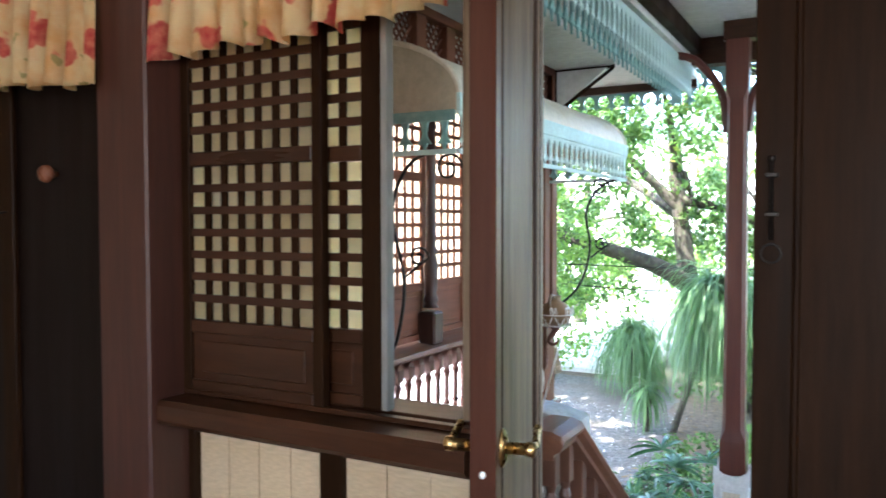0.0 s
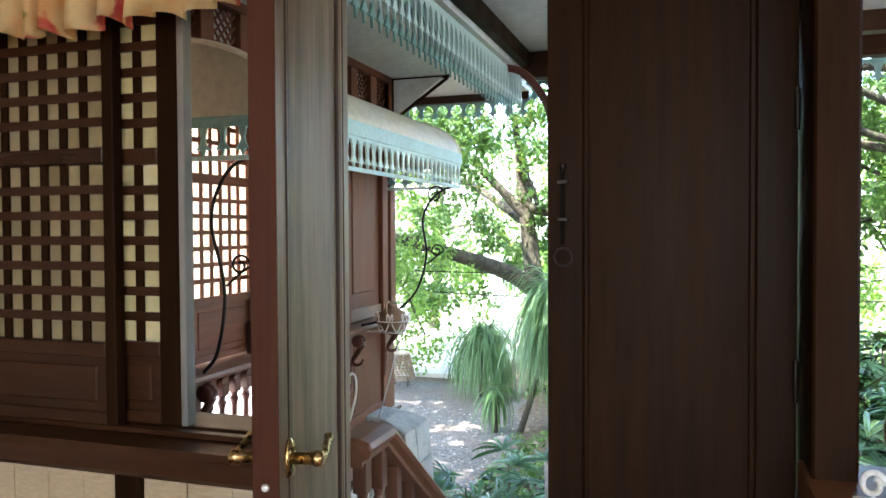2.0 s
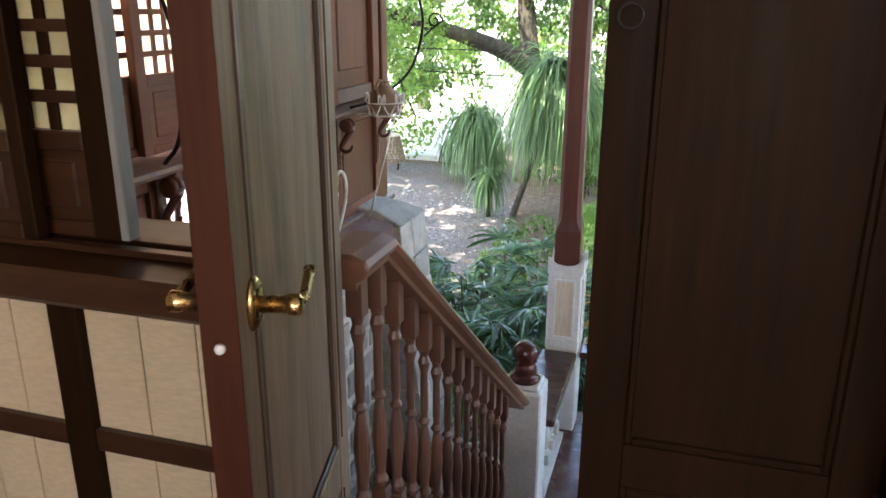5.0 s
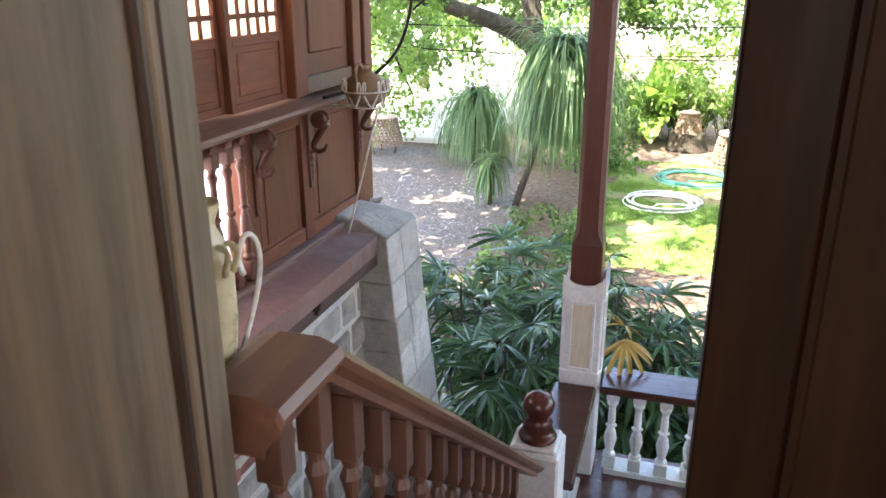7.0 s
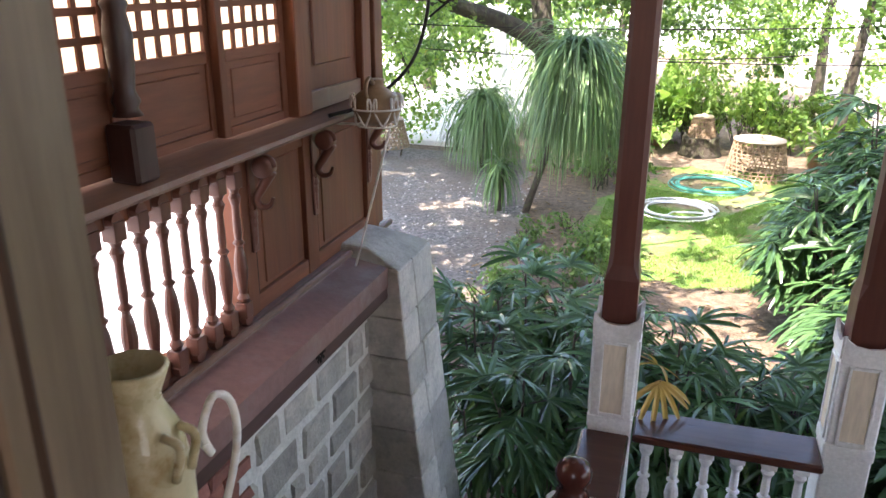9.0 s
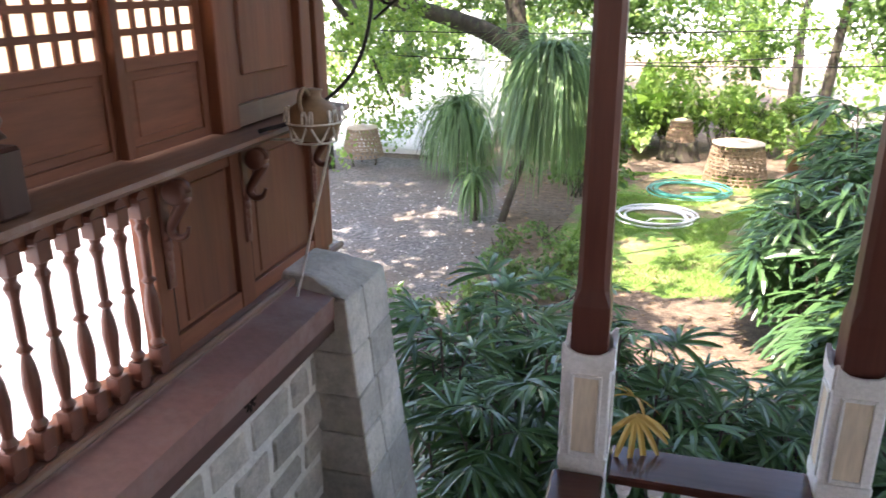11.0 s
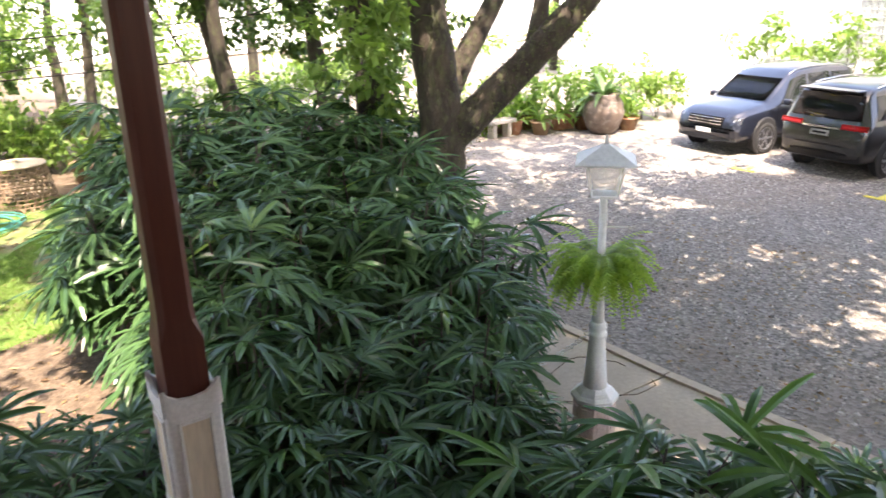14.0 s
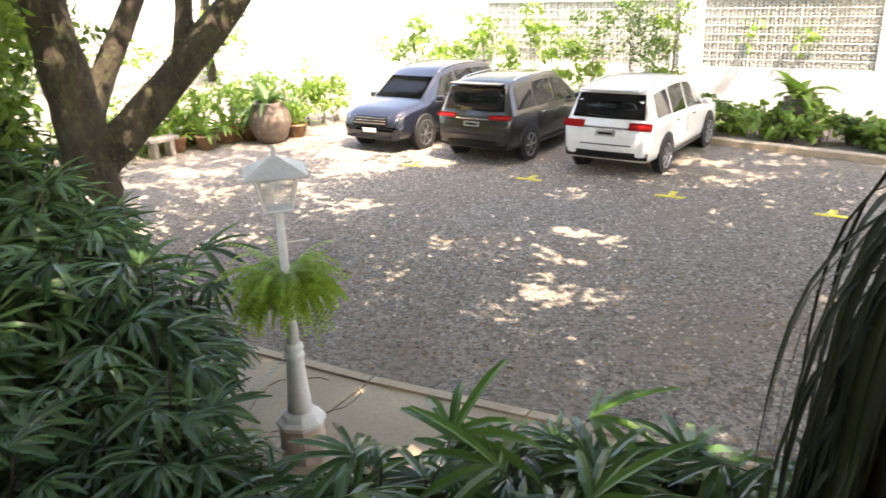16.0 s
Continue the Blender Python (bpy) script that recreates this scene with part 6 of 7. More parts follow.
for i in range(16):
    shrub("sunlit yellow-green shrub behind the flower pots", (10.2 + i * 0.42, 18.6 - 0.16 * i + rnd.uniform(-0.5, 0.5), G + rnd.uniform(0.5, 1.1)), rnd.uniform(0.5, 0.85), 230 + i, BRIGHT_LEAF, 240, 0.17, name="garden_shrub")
for i in range(9):
    shrub("tall sunlit bamboo-like shrub at the wall", (20.6, 10.8 + i * 0.75, -1.2 + rnd.uniform(-0.3, 1.2)), rnd.uniform(0.6, 0.8), 250 + i, BRIGHT_LEAF, 200, 0.2, name="wall_shrub")
for i, (y, z) in enumerate(((8.3, -1.3), (8.9, -0.5), (9.6, -1.4), (9.2, 0.3), (8.2, 0.2), (10.2, -0.4))):
    shrub("feathery green bush at the wall", (19.9, y, z), 0.75, 210 + i, TREE_LEAF if i % 2 else BRIGHT_LEAF, 420, 0.13, name="bush")


def ponytail(label, base, top, seed, n, length, head=0.12, mat=BLUE_LEAF, r=0.045):
    """A thin trunk with a head of long narrow hanging leaves."""
    th = thing("ponytail_palm", label, "palm", base)
    rnd = random.Random(seed)
    b, t2 = Vector(base), Vector(top)
    part("trunk", limb(bmesh.new(), [b - Vector((0, 0, 0.05)), b.lerp(t2, 0.5) + Vector((0.05, 0, 0)), t2], r * 1.4, r, 10, seed=seed), BARK, th, "", True)
    vs, fs = [], []
    for i in range(n):
        az = rnd.uniform(0, 6.283)
        el = rnd.uniform(-0.3, 1.3)
        d = Vector((math.cos(az) * math.cos(el), math.sin(az) * math.cos(el), math.sin(el)))
        p = t2 + Vector((rnd.uniform(-head, head), rnd.uniform(-head, head), rnd.uniform(-head * 2, head)))
        strip(vs, fs, p, d, Vector((0, 0, 1)) if abs(d.z) < 0.9 else Vector((1, 0, 0)), length * rnd.uniform(0.65, 1.15), 0.033, rnd.uniform(2.8, 5.6), 6, 0.2, (0.8, 1.0, 0.9, 0.8, 0.65, 0.4, 0.0))
    tagged(adopt(new("leaves", list_mesh("leaves", vs, fs, mat)), th), "long narrow drooping leaves", kind="stuff")
    return th


ponytail("tall slender-trunked palm with long drooping blue-green leaves", (-2.85, 13.95, G), (-2.12, 14.1, 0.36), 301, 1150, 1.95, 0.2)
ponytail("second palm with a smaller drooping head", (-4.35, 16.8, G), (-4.3, 16.8, -0.85), 302, 640, 1.65)
ponytail("small young drooping palm", (-3.3, 13.9, G), (-3.3, 13.9, -1.55), 303, 110, 0.85, 0.06)
ponytail("spiky dark plant beside the terrace", (-5.4, 18.3, G), (-5.4, 18.3, -1.8), 304, 40, 0.8, 0.06, DARK_LEAF)

# dark hanging plant beside the stairs
hang = thing("hanging_plant", "dark hanging basket plant with long drooping leaves", "hanging plant", (1.70, 2.58, 0.6))
vs, fs = [], []
rnd = random.Random(41)
HX, HY = 1.70, 2.58
for i in range(2600):
    az = rnd.uniform(0, 6.283)
    d = Vector((math.cos(az), math.sin(az), rnd.uniform(0.9, 3.0))).normalized()
    strip(vs, fs, (HX + rnd.uniform(-0.1, 0.1), HY + rnd.uniform(-0.1, 0.1), 0.84 + rnd.uniform(-0.65, 0.06)), d, Vector((0.1, 0.1, 1)), rnd.uniform(0.35, 0.8), 0.014, rnd.uniform(6.0, 10.0), 9, 0.2, (0.8, 1.0, 1.0, 1.0, 0.9, 0.9, 0.8, 0.6, 0.4, 0.0))
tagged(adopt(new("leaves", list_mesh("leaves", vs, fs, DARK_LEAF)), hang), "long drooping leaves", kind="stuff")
part("basket", lathe(bmesh.new(), [(0.02, 0.0), (0.05, 0.06), (0.075, 0.2), (0.078, 0.22), (0.07, 0.22)], (HX, HY, 0.60), 20), BLACKISH, hang, "dark basket", True)
for a in range(3):
    part("wire", tube(bmesh.new(), [(HX + 0.07 * math.cos(a * 2.1), HY + 0.07 * math.sin(a * 2.1), 0.82), (HX, HY, 2.74)], 0.0015, 5), IRON, hang)
vs, fs = [], []
for i in range(60):
    a = rnd.uniform(0, 6.28)
    r = rnd.uniform(0, 0.16)
    leaf_cloud(vs, fs, rnd, (HX + r * math.cos(a), HY + r * math.sin(a), rnd.uniform(1.0, 2.6)), 0.06, 16, 0.014, 2.0, 0.9)
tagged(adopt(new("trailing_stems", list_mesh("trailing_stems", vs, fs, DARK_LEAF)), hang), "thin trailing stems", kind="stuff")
vs, fs = [], []
leaf_cloud(vs, fs, rnd, (0.70, 2.02, 1.19), 0.10, 120, 0.06, 0.9, 0.0)
adopt(new("leaves", list_mesh("leaves", vs, fs, BLUE_LEAF)), jp)
part("stems", tube(bmesh.new(), [(0.70, 2.02, 1.08), (0.70, 2.02, 1.20)], 0.008, 6), CANE, jp)


# ---------------------------------------------------------------- garden things
def basket(x, y, z, r0, r1, h, label, legs=False):
    th = thing("hen_basket", label, "basket", (x, y, z))
    rnd = random.Random(int(x * 100) + 7)
    zz = z + (0.22 if legs else 0)
    rows = max(5, int(h / 0.062))
    for j in range(rows):
        f = j / (rows - 1)
        r = r0 + (r1 - r0) * f
        part("hoop", tube(bmesh.new(), [(x + r * math.cos(a) * (1 + 0.012 * math.sin(a * 9 + j)), y + r * math.sin(a) * (1 + 0.012 * math.sin(a * 9 + j)), zz + h * f) for a in [i * math.pi / 18 for i in range(37)]], 0.011, 5, False), WICKER, th, "", True)
    bm = bmesh.new()
    k = 26
    for i in range(k):
        for sg in (-1, 1):
            a0 = i * 2 * math.pi / k
            tube(bm, [(x + (r0 + (r1 - r0) * s) * 1.01 * math.cos(a0 + sg * 0.5 * s), y + (r0 + (r1 - r0) * s) * 1.01 * math.sin(a0 + sg * 0.5 * s), zz + h * s) for s in (0, 0.33, 0.66, 1)], 0.012, 4)
    part("stake_weave", bm, WICKER, th, "crossed cane stakes", kind="stuff")
    part("lid", lathe(bmesh.new(), [(r1 * 0.98, 0), (r1 * 1.06, 0.01), (r1 * 1.05, 0.03), (r1 * 0.5, 0.05), (0.04, 0.06), (0.04, 0.09), (0.01, 0.095)], (x, y, zz + h), 28), WICKER_LID, th, "pale dusty lid", True)
    if legs:
        for a in range(3):
            part("leg", tube(bmesh.new(), [(x + r0 * 0.6 * math.cos(a * 2.1), y + r0 * 0.6 * math.sin(a * 2.1), z - 0.02), (x + r0 * 0.7 * math.cos(a * 2.1), y + r0 * 0.7 * math.sin(a * 2.1), zz)], 0.02, 6), BARK, th)
    return th


basket(-6.6, 17.3, G, 0.44, 0.31, 0.58, "woven cane hen basket with pale lid on short legs", True)
basket(1.02, 17.75, G, 0.60, 0.46, 0.74, "large woven cane hen basket upside down on the soil")
basket(-0.04, 19.6, G + 0.42, 0.30, 0.215, 0.42, "small woven cane basket on a stump")
st = thing("tree_stump", "dark sawn tree stump under the basket", "stump", (-0.04, 19.6, G))
part("wood", lathe(bmesh.new(), [(0.50, -0.03), (0.44, 0.06), (0.40, 0.30), (0.40, 0.41), (0.36, 0.42)], (-0.04, 19.6, G), 16), BARK, st, "", True)


def hose(x, y, r, turns, seed, mat, label, thick=0.014):
    rnd = random.Random(seed)
    th = thing("garden_hose", label, "hose", (x, y, G))
    pts = []
    n = turns * 22
    for i in range(n):
        a = i / 22 * 2 * math.pi
        k = int(i / 22)
        rr = r * (0.72 + 0.28 * math.sin(k * 2.4 + 1) ** 2) + 0.03 * math.sin(a * 0.7 + seed)
        pts.append((x + rr * math.cos(a) + 0.05 * math.sin(k * 3.1), y + rr * 0.95 * math.sin(a) + 0.05 * math.cos(k * 2.3), G + 0.02 + 0.012 * (k % 4) + 0.004 * math.sin(a * 3)))
    pts += [(x + r * 0.5, y - r * 0.1, G + 0.03), (x - r * 0.1, y - 0.2 * r, G + 0.02), (x - r * 0.3, y - r * 0.75, G + 0.02)]
    part("coil", tube(bmesh.new(), pts, thick, 6), mat, th, "", True)


hose(-0.40, 14.8, 0.66, 6, 1, HOSE_WHITE, "coiled white garden hose lying on the lawn", 0.016)
hose(0.15, 16.7, 0.78, 7, 2, HOSE_TEAL, "coiled teal-green garden hose lying on the lawn", 0.012)


def plant_pot(x, y, r, h, mat, label, leaf, n=14, size=0.5, seed=0, wide=0.22, z=G):
    th = thing("plant_pot", label, "plant pot", (x, y, z))
    part("pot", lathe(bmesh.new(), [(r * 0.65, 0), (r * 0.95, h * 0.85), (r * 1.05, h * 0.86), (r * 1.05, h), (r * 0.9, h), (r * 0.85, h * 0.9)], (x, y, z), 20), mat, th, "", True)
    rnd = random.Random(seed)
    vs, fs = [], []
    for i in range(n):
        az, el = rnd.uniform(0, 6.283), rnd.uniform(0.5, 1.35)
        d = Vector((math.cos(az) * math.cos(el), math.sin(az) * math.cos(el), math.sin(el)))
        strip(vs, fs, (x, y, z + h * 0.95), d, Vector((0.1, 0.2, 1)), size * rnd.uniform(0.7, 1.2), size * wide, rnd.uniform(0.8, 1.8), 5, 0.25, (0.15, 0.5, 1.0, 0.9, 0.6, 0.0))
    tagged(adopt(new("leaves", list_mesh("leaves", vs, fs, leaf)), th), "green leaves", kind="stuff")
    return th


plant_pot(-0.95, 20.4, 0.32, 0.6, TERRACOTTA, "terracotta pot with large bright green leaves", BRIGHT_LEAF, 18, 1.45, 1, 0.42)
plant_pot(-0.4, 21.6, 0.28, 0.5, TERRACOTTA, "pot with spiky snake plant", BLUE_LEAF, 30, 0.9, 2, 0.09, G + 0.5)
plant_pot(2.35, 18.9, 0.34, 0.4, CLAY, "clay pot with upright snake plant", TREE_LEAF, 28, 0.8, 3, 0.11)
rnd = random.Random(55)
for i in range(15):
    f = i / 14
    x, y = 10.6 + f * 4.0 + rnd.uniform(-0.3, 0.3), 18.3 - f * 2.2 + rnd.uniform(-0.5, 0.5)
    plant_pot(x, y, rnd.uniform(0.18, 0.3), rnd.uniform(0.3, 0.45), rnd.choice((TERRACOTTA, CLAY, GLAZE)), "terracotta pot with bright garden plant", BRIGHT_LEAF, rnd.randint(14, 24), rnd.uniform(0.6, 1.0), 400 + i, rnd.uniform(0.08, 0.22))
big_jar = [(0.28, 0), (0.42, 0.15), (0.55, 0.5), (0.52, 0.8), (0.40, 0.98), (0.42, 1.04), (0.38, 1.05), (0.34, 0.98)]
JAR = surface("dark_brown_jar", (0.14, 0.105, 0.085), 0.45, 0.3, 3, 25, stain=(0.30, 0.26, 0.22))
for x, y, s, lf in ((13.6, 15.9, 0.92, BLUE_LEAF), (18.95, 4.98, 0.82, BRIGHT_LEAF)):
    j = thing("large_jar", "large dark earthenware jar planted with broad leaves", "jar", (x, y, G))
    part("jar_body", lathe(bmesh.new(), [(r * s, z * s) for r, z in big_jar], (x, y, G), 32), JAR, j, "", True)
    vs, fs = [], []
    rr = random.Random(int(x * 10))
    for i in range(22):
        az, el = rr.uniform(0, 6.283), rr.uniform(0.2, 1.3)
        strip(vs, fs, (x, y, G + 0.98 * s), Vector((math.cos(az) * math.cos(el), math.sin(az) * math.cos(el), math.sin(el))), Vector((0.1, 0.2, 1)), rr.uniform(0.6, 1.1), 0.16 if x < 15 else 0.3, rr.uniform(1.0, 2.2), 5, 0.25, (0.3, 0.7, 1.0, 0.8, 0.5, 0.0))
    tagged(adopt(new("leaves", list_mesh("leaves", vs, fs, lf)), j), "broad leaves", kind="stuff")
bt = thing("stone_bench", "small weathered stone garden bench", "bench", (11.3, 17.1, G))
part("seat", boxes((10.9, 11.7, 16.9, 17.3, G + 0.36, G + 0.45), bev=0.01), STONE, bt)
for x in (11.05, 11.5):
    part("leg", boxes((x, x + 0.12, 16.98, 17.22, G, G + 0.36), bev=0.01), STONE, bt)

# overhead cables
for i, (a, b) in enumerate((((-9, 17.6, 0.55), (9, 18.2, 1.0)), ((-9, 18.0, 0.1), (8, 18.6, 0.1)), ((-2, 19, -0.2), (6.0, 17.5, 0.9)))):
    pa, pb = Vector(a), Vector(b)
    cb = thing("overhead_cable", "thin black overhead cable across the garden", "cable", pa)
    part("wire", tube(bmesh.new(), [pa.lerp(pb, k / 20) - Vector((0, 0, 0.5 * (1 - (k / 10 - 1) ** 2) * 0.6)) for k in range(21)], 0.012, 5), IRON, cb)

# ---------------------------------------------------------------- lamp post
LX, LY = 3.97, 6.50
PINK = surface("pinkish_stone_paint", (0.56, 0.44, 0.38), 0.8, 0.2, 5, 40, stain=(0.40, 0.36, 0.32))
lampost = thing("street_lamp", "white cast garden lamp post with a hanging fern", "lamp post", (LX, LY, G))
part("plinth", lathe(bmesh.new(), [(0.19, -0.02), (0.185, 0.34), (0.17, 0.35)], (LX, LY, G + 0.03), 8), PINK, lampost, "pinkish octagonal plinth")
for k in range(8):
    a = math.pi / 8 + k * math.pi / 4
    part("plinth_panel", put(boxes((0.166, 0.178, -0.045, 0.045, 0.08, 0.30), bev=0.004), Matrix.Translation((LX, LY, G + 0.03)) @ Matrix.Rotation(a, 4, "Z")), PINK, lampost)
part("base_collar", lathe(bmesh.new(), [(0.205, 0.0), (0.21, 0.035), (0.17, 0.06), (0.15, 0.09), (0.11, 0.12)], (LX, LY, G + 0.38), 8), WHITE, lampost, "white octagonal collar")
part("lower_shaft", lathe(bmesh.new(), [(0.105, 0.0), (0.085, 0.25), (0.07, 0.48), (0.082, 0.49), (0.082, 0.52), (0.065, 0.53), (0.08, 0.57), (0.075, 0.60), (0.055, 0.62)], (LX, LY, G + 0.49), 20), WHITE, lampost, "", True)
part("upper_shaft", lathe(bmesh.new(), [(0.052, 0), (0.036, 0.5), (0.045, 0.52), (0.045, 0.55), (0.035, 0.56), (0.03, 1.13)], (LX, LY, G + 1.10), 18), WHITE, lampost, "", True)
part("cross_arm", tube(bmesh.new(), [(LX - 0.02, LY + 0.02, G + 1.95), (LX + 0.17, LY - 0.12, G + 1.95)], 0.008, 6), WHITE, lampost)
lt = 2.20
GL = glass_mat("lantern_glass", (0.75, 0.76, 0.70), 0.1, 0.0, 0.28)
lan = part("lantern_roof", lathe(bmesh.new(), [(0.33, 0), (0.33, 0.012), (0.05, 0.13), (0.024, 0.14), (0.02, 0.19), (0.008, 0.21)], (LX, LY, G + lt + 0.30), 4), surface("grey_white_lantern_roof", (0.66, 0.68, 0.68), 0.5, 0.1, 4, 30), lampost, "grey-white pyramid lantern roof")
for k in range(4):
    a = k * math.pi / 2
    q = [(0.22 * math.cos(a), 0.22 * math.sin(a), lt + 0.30), (0.14 * math.cos(a), 0.14 * math.sin(a), lt + 0.04)]
    a2 = a + math.pi / 2
    q2 = [(0.14 * math.cos(a2), 0.14 * math.sin(a2), lt + 0.04), (0.22 * math.cos(a2), 0.22 * math.sin(a2), lt + 0.30)]
    part("lantern_bar", tube(bmesh.new(), [(LX + x, LY + y, G + z) for x, y, z in q], 0.009, 6), WHITE, lampost)
    bm = bmesh.new()
    bm.faces.new([bm.verts.new((LX + x * 0.98, LY + y * 0.98, G + z)) for x, y, z in q + q2])
    bmesh.ops.solidify(bm, geom=bm.faces[:], thickness=0.003)
    pn = part("lantern_pane", bm, GL, lampost, "clear glass pane")
    pn.visible_shadow = False
part("lantern_floor", lathe(bmesh.new(), [(0.15, 0), (0.15, 0.015), (0.03, 0.02)], (LX, LY, G + lt + 0.02), 4), WHITE, lampost)
fern = thing("hanging_fern", "bright yellow-green fern hanging round the lamp post", "fern", (LX, LY, G + 1.6))
vs, fs = [], []
rnd = random.Random(91)
for i in range(210):
    az, el = rnd.uniform(0, 6.283), rnd.uniform(0.1, 1.25)
    d = Vector((math.cos(az) * math.cos(el), math.sin(az) * math.cos(el), math.sin(el)))
    p = Vector((LX + 0.06 * math.cos(az), LY + 0.06 * math.sin(az), G + 1.62 + rnd.uniform(-0.08, 0.1)))
    L, dr = rnd.uniform(0.28, 0.56), rnd.uniform(1.4, 3.8)
    for s in range(15):
        f = s / 15
        d = (d + Vector((0, 0, -dr / 15))).normalized()
        side = d.cross(Vector((0.01, 0.02, 1))).normalized()
        for sg in (-1, 1):
            strip(vs, fs, p, side * sg + d * 0.35 + Vector((0, 0, -0.1)), Vector((0, 0, 1)), 0.092 * (1 - 0.72 * f), 0.034, 0.2, 1, 0.1, (1.0, 0.0))
        p = p + d * (L / 15)
tagged(adopt(new("fronds", list_mesh("fronds", vs, fs, FERN)), fern), "feathery fronds", kind="stuff")
part("pot", lathe(bmesh.new(), [(0.05, 0), (0.10, 0.14), (0.11, 0.15), (0.09, 0.15)], (LX + 0.06, LY - 0.04, G + 1.46), 16), BLACKISH, fern, "dark pot", True)
lampost.matrix_basis = Matrix.Translation((LX, LY, G)) @ Matrix.Scale(0.937, 4)
fern.matrix_basis = Matrix.Translation((LX, LY, G + 1.49)) @ Matrix.Scale(0.94, 4)
chain = thing("barrier_chain", "white painted chain hung from the lamp post", "chain", (LX, LY, G + 0.8))
bm = bmesh.new()
ca, cb2 = Vector((LX - 0.08, LY + 0.03, G + 0.94)), Vector((LX - 1.35, LY + 0.9, G + 0.75))
for k in range(44):
    f = k / 43
    p = ca.lerp(cb2, f) - Vector((0, 0, 0.30 * (1 - (2 * f - 1) ** 2)))
    mrot = Matrix.Translation(p) @ Matrix.Rotation(1.57 * (k % 2), 4, (cb2 - ca).normalized()) @ Matrix.Rotation(math.atan2(cb2.y - ca.y, cb2.x - ca.x), 4, "Z")
    tube(bm, [mrot @ Vector((0.026 * math.cos(a), 0, 0.012 * math.sin(a))) for a in [i * math.pi / 4 for i in range(9)]], 0.005, 4, False)
part("links", bm, IRON_WHITE, chain, "", True)

# ---------------------------------------------------------------- boundary wall with breeze blocks
MORTAR_GREY = surface("weathered_grey_render", (0.22, 0.22, 0.20), 0.9, 0.25, 1.5, 30, stain=(0.12, 0.13, 0.10))
bw = thing("boundary_wall", "sunlit white boundary wall with pierced breeze blocks", "wall", (21.6, 8, G), kind="structure")
PW = surface("white_wall_paint", (0.84, 0.84, 0.82), 0.8, 0.06, 0.7, 25, stain=(0.70, 0.70, 0.66))
part("plinth_wall", boxes((21.5, 21.7, -14, 26, G - 0.1, -1.15)), PW, bw)
part("cap_wall", boxes((21.5, 21.7, -14, 26, 0.55, 3.2)), PW, bw)
for y0, y1 in ((-14, 3.7), (7.8, 8.4), (14.2, 26)):
    part("pier", boxes((21.49, 21.71, y0, y1, -1.15, 0.55)), PW, bw)
bm = bmesh.new()
S = 0.19
box(bm, 0, 0.12, -S / 2, S / 2, S / 2 - 0.02, S / 2)
box(bm, 0, 0.12, -S / 2, -S / 2 + 0.02, -S / 2, S / 2 - 0.02)
box(bm, 0.02, 0.1, -0.012, 0.012, -S / 2, S / 2 - 0.02)
for sg in (-1, 1):
    tube(bm, [(0.06, sg * (S / 2 - 0.02), S * 0.3), (0.06, sg * 0.015, 0), (0.06, sg * (S / 2 - 0.02), -S * 0.3)], 0.016, 4)
me_block = mesh_from("block", bm, PW)
for y0, cnt in ((3.7, 21), (8.4, 29)):
    w = 4.1 / 21 if y0 < 5 else 0.2
    for i in range(cnt):
        for j in range(8):
            piece("block", me_block, Matrix.Translation((21.54, y0 + (i + 0.5) * w, -1.15 + (j + 0.5) * 0.2125)) @ Matrix.Diagonal((1, 1.03, 1.1, 1)), bw)
# Backing wall added so that the holes in the blocks look grey.
structure("block_backing_wall", boxes((22.6, 22.8, -14, 26, G - 0.1, 2.4)), MORTAR_GREY, "weathered grey wall added behind the pierced blocks", "wall")
kb2 = thing("kerb", "low concrete kerb in front of the border plants", "kerb", (19, 5, G), kind="structure")
for i in range(10):
    y0 = -4 + i * 1.3
    part("kerbstone", put(boxes((-0.12, 0.12, 0, 1.28, -0.05, 0.14), bev=0.015), Matrix.Translation((15.32 + 0.252 * i, y0 * 0.97 + 0.1, G)) @ Matrix.Rotation(radians(-11.3), 4, "Z")), WALKC, kb2)
structure("backdrop", boxes((-40, 60, 46, 46.3, G, 6.0), bev=0), PW, "pale sunlit wall beyond the garden", "wall")
gh = thing("garden_house", "sunlit white outbuilding with posts beyond the terrace", "building", (-8, 30, G))
part("wall", boxes((-13, -3.2, 31, 31.3, G, 2.5)), PW, gh)
for x in (-9.5, -6.2):
    part("pillar", boxes((x, x + 0.4, 25, 25.4, G + 0.12, 0.6), bev=0.02), WHITE, gh)
for i in range(9):
    part("gate_bar", boxes((-5.6 + i * 0.17, -5.56 + i * 0.17, 24.0, 24.04, G + 0.12, -0.3)), WHITE, gh)

# ---------------------------------------------------------------- parked cars
def paint_mat(name, col, metal=0.3):
    m, t, n, l, b = nodes(name)
    c = ramp(t, noise_tex(t, coords(t, (1, 1, 1)), 3, 4), [(0.3, shade(col, 0.9)), (0.7, col)])
    dust = ramp(t, noise_tex(t, coords(t, (1, 1, 1)), 30, 4), [(0.45, (0,) * 3), (0.75, (0.05,) * 3)])
    l.new(mix(t, c, (0.4, 0.36, 0.3), dust), b.inputs["Base Color"])
    b.inputs["Metallic"].default_value, b.inputs["Roughness"].default_value = metal, 0.28
    b.inputs["Coat Weight"].default_value, b.inputs["Coat Roughness"].default_value = 0.9, 0.04
    return m


CAR_GLASS = glass_mat("dark_car_glass", (0.012, 0.014, 0.016), 0.03)
TYRE = surface("tyre_rubber", (0.025, 0.025, 0.025), 0.85, 0.2, 8, 50)
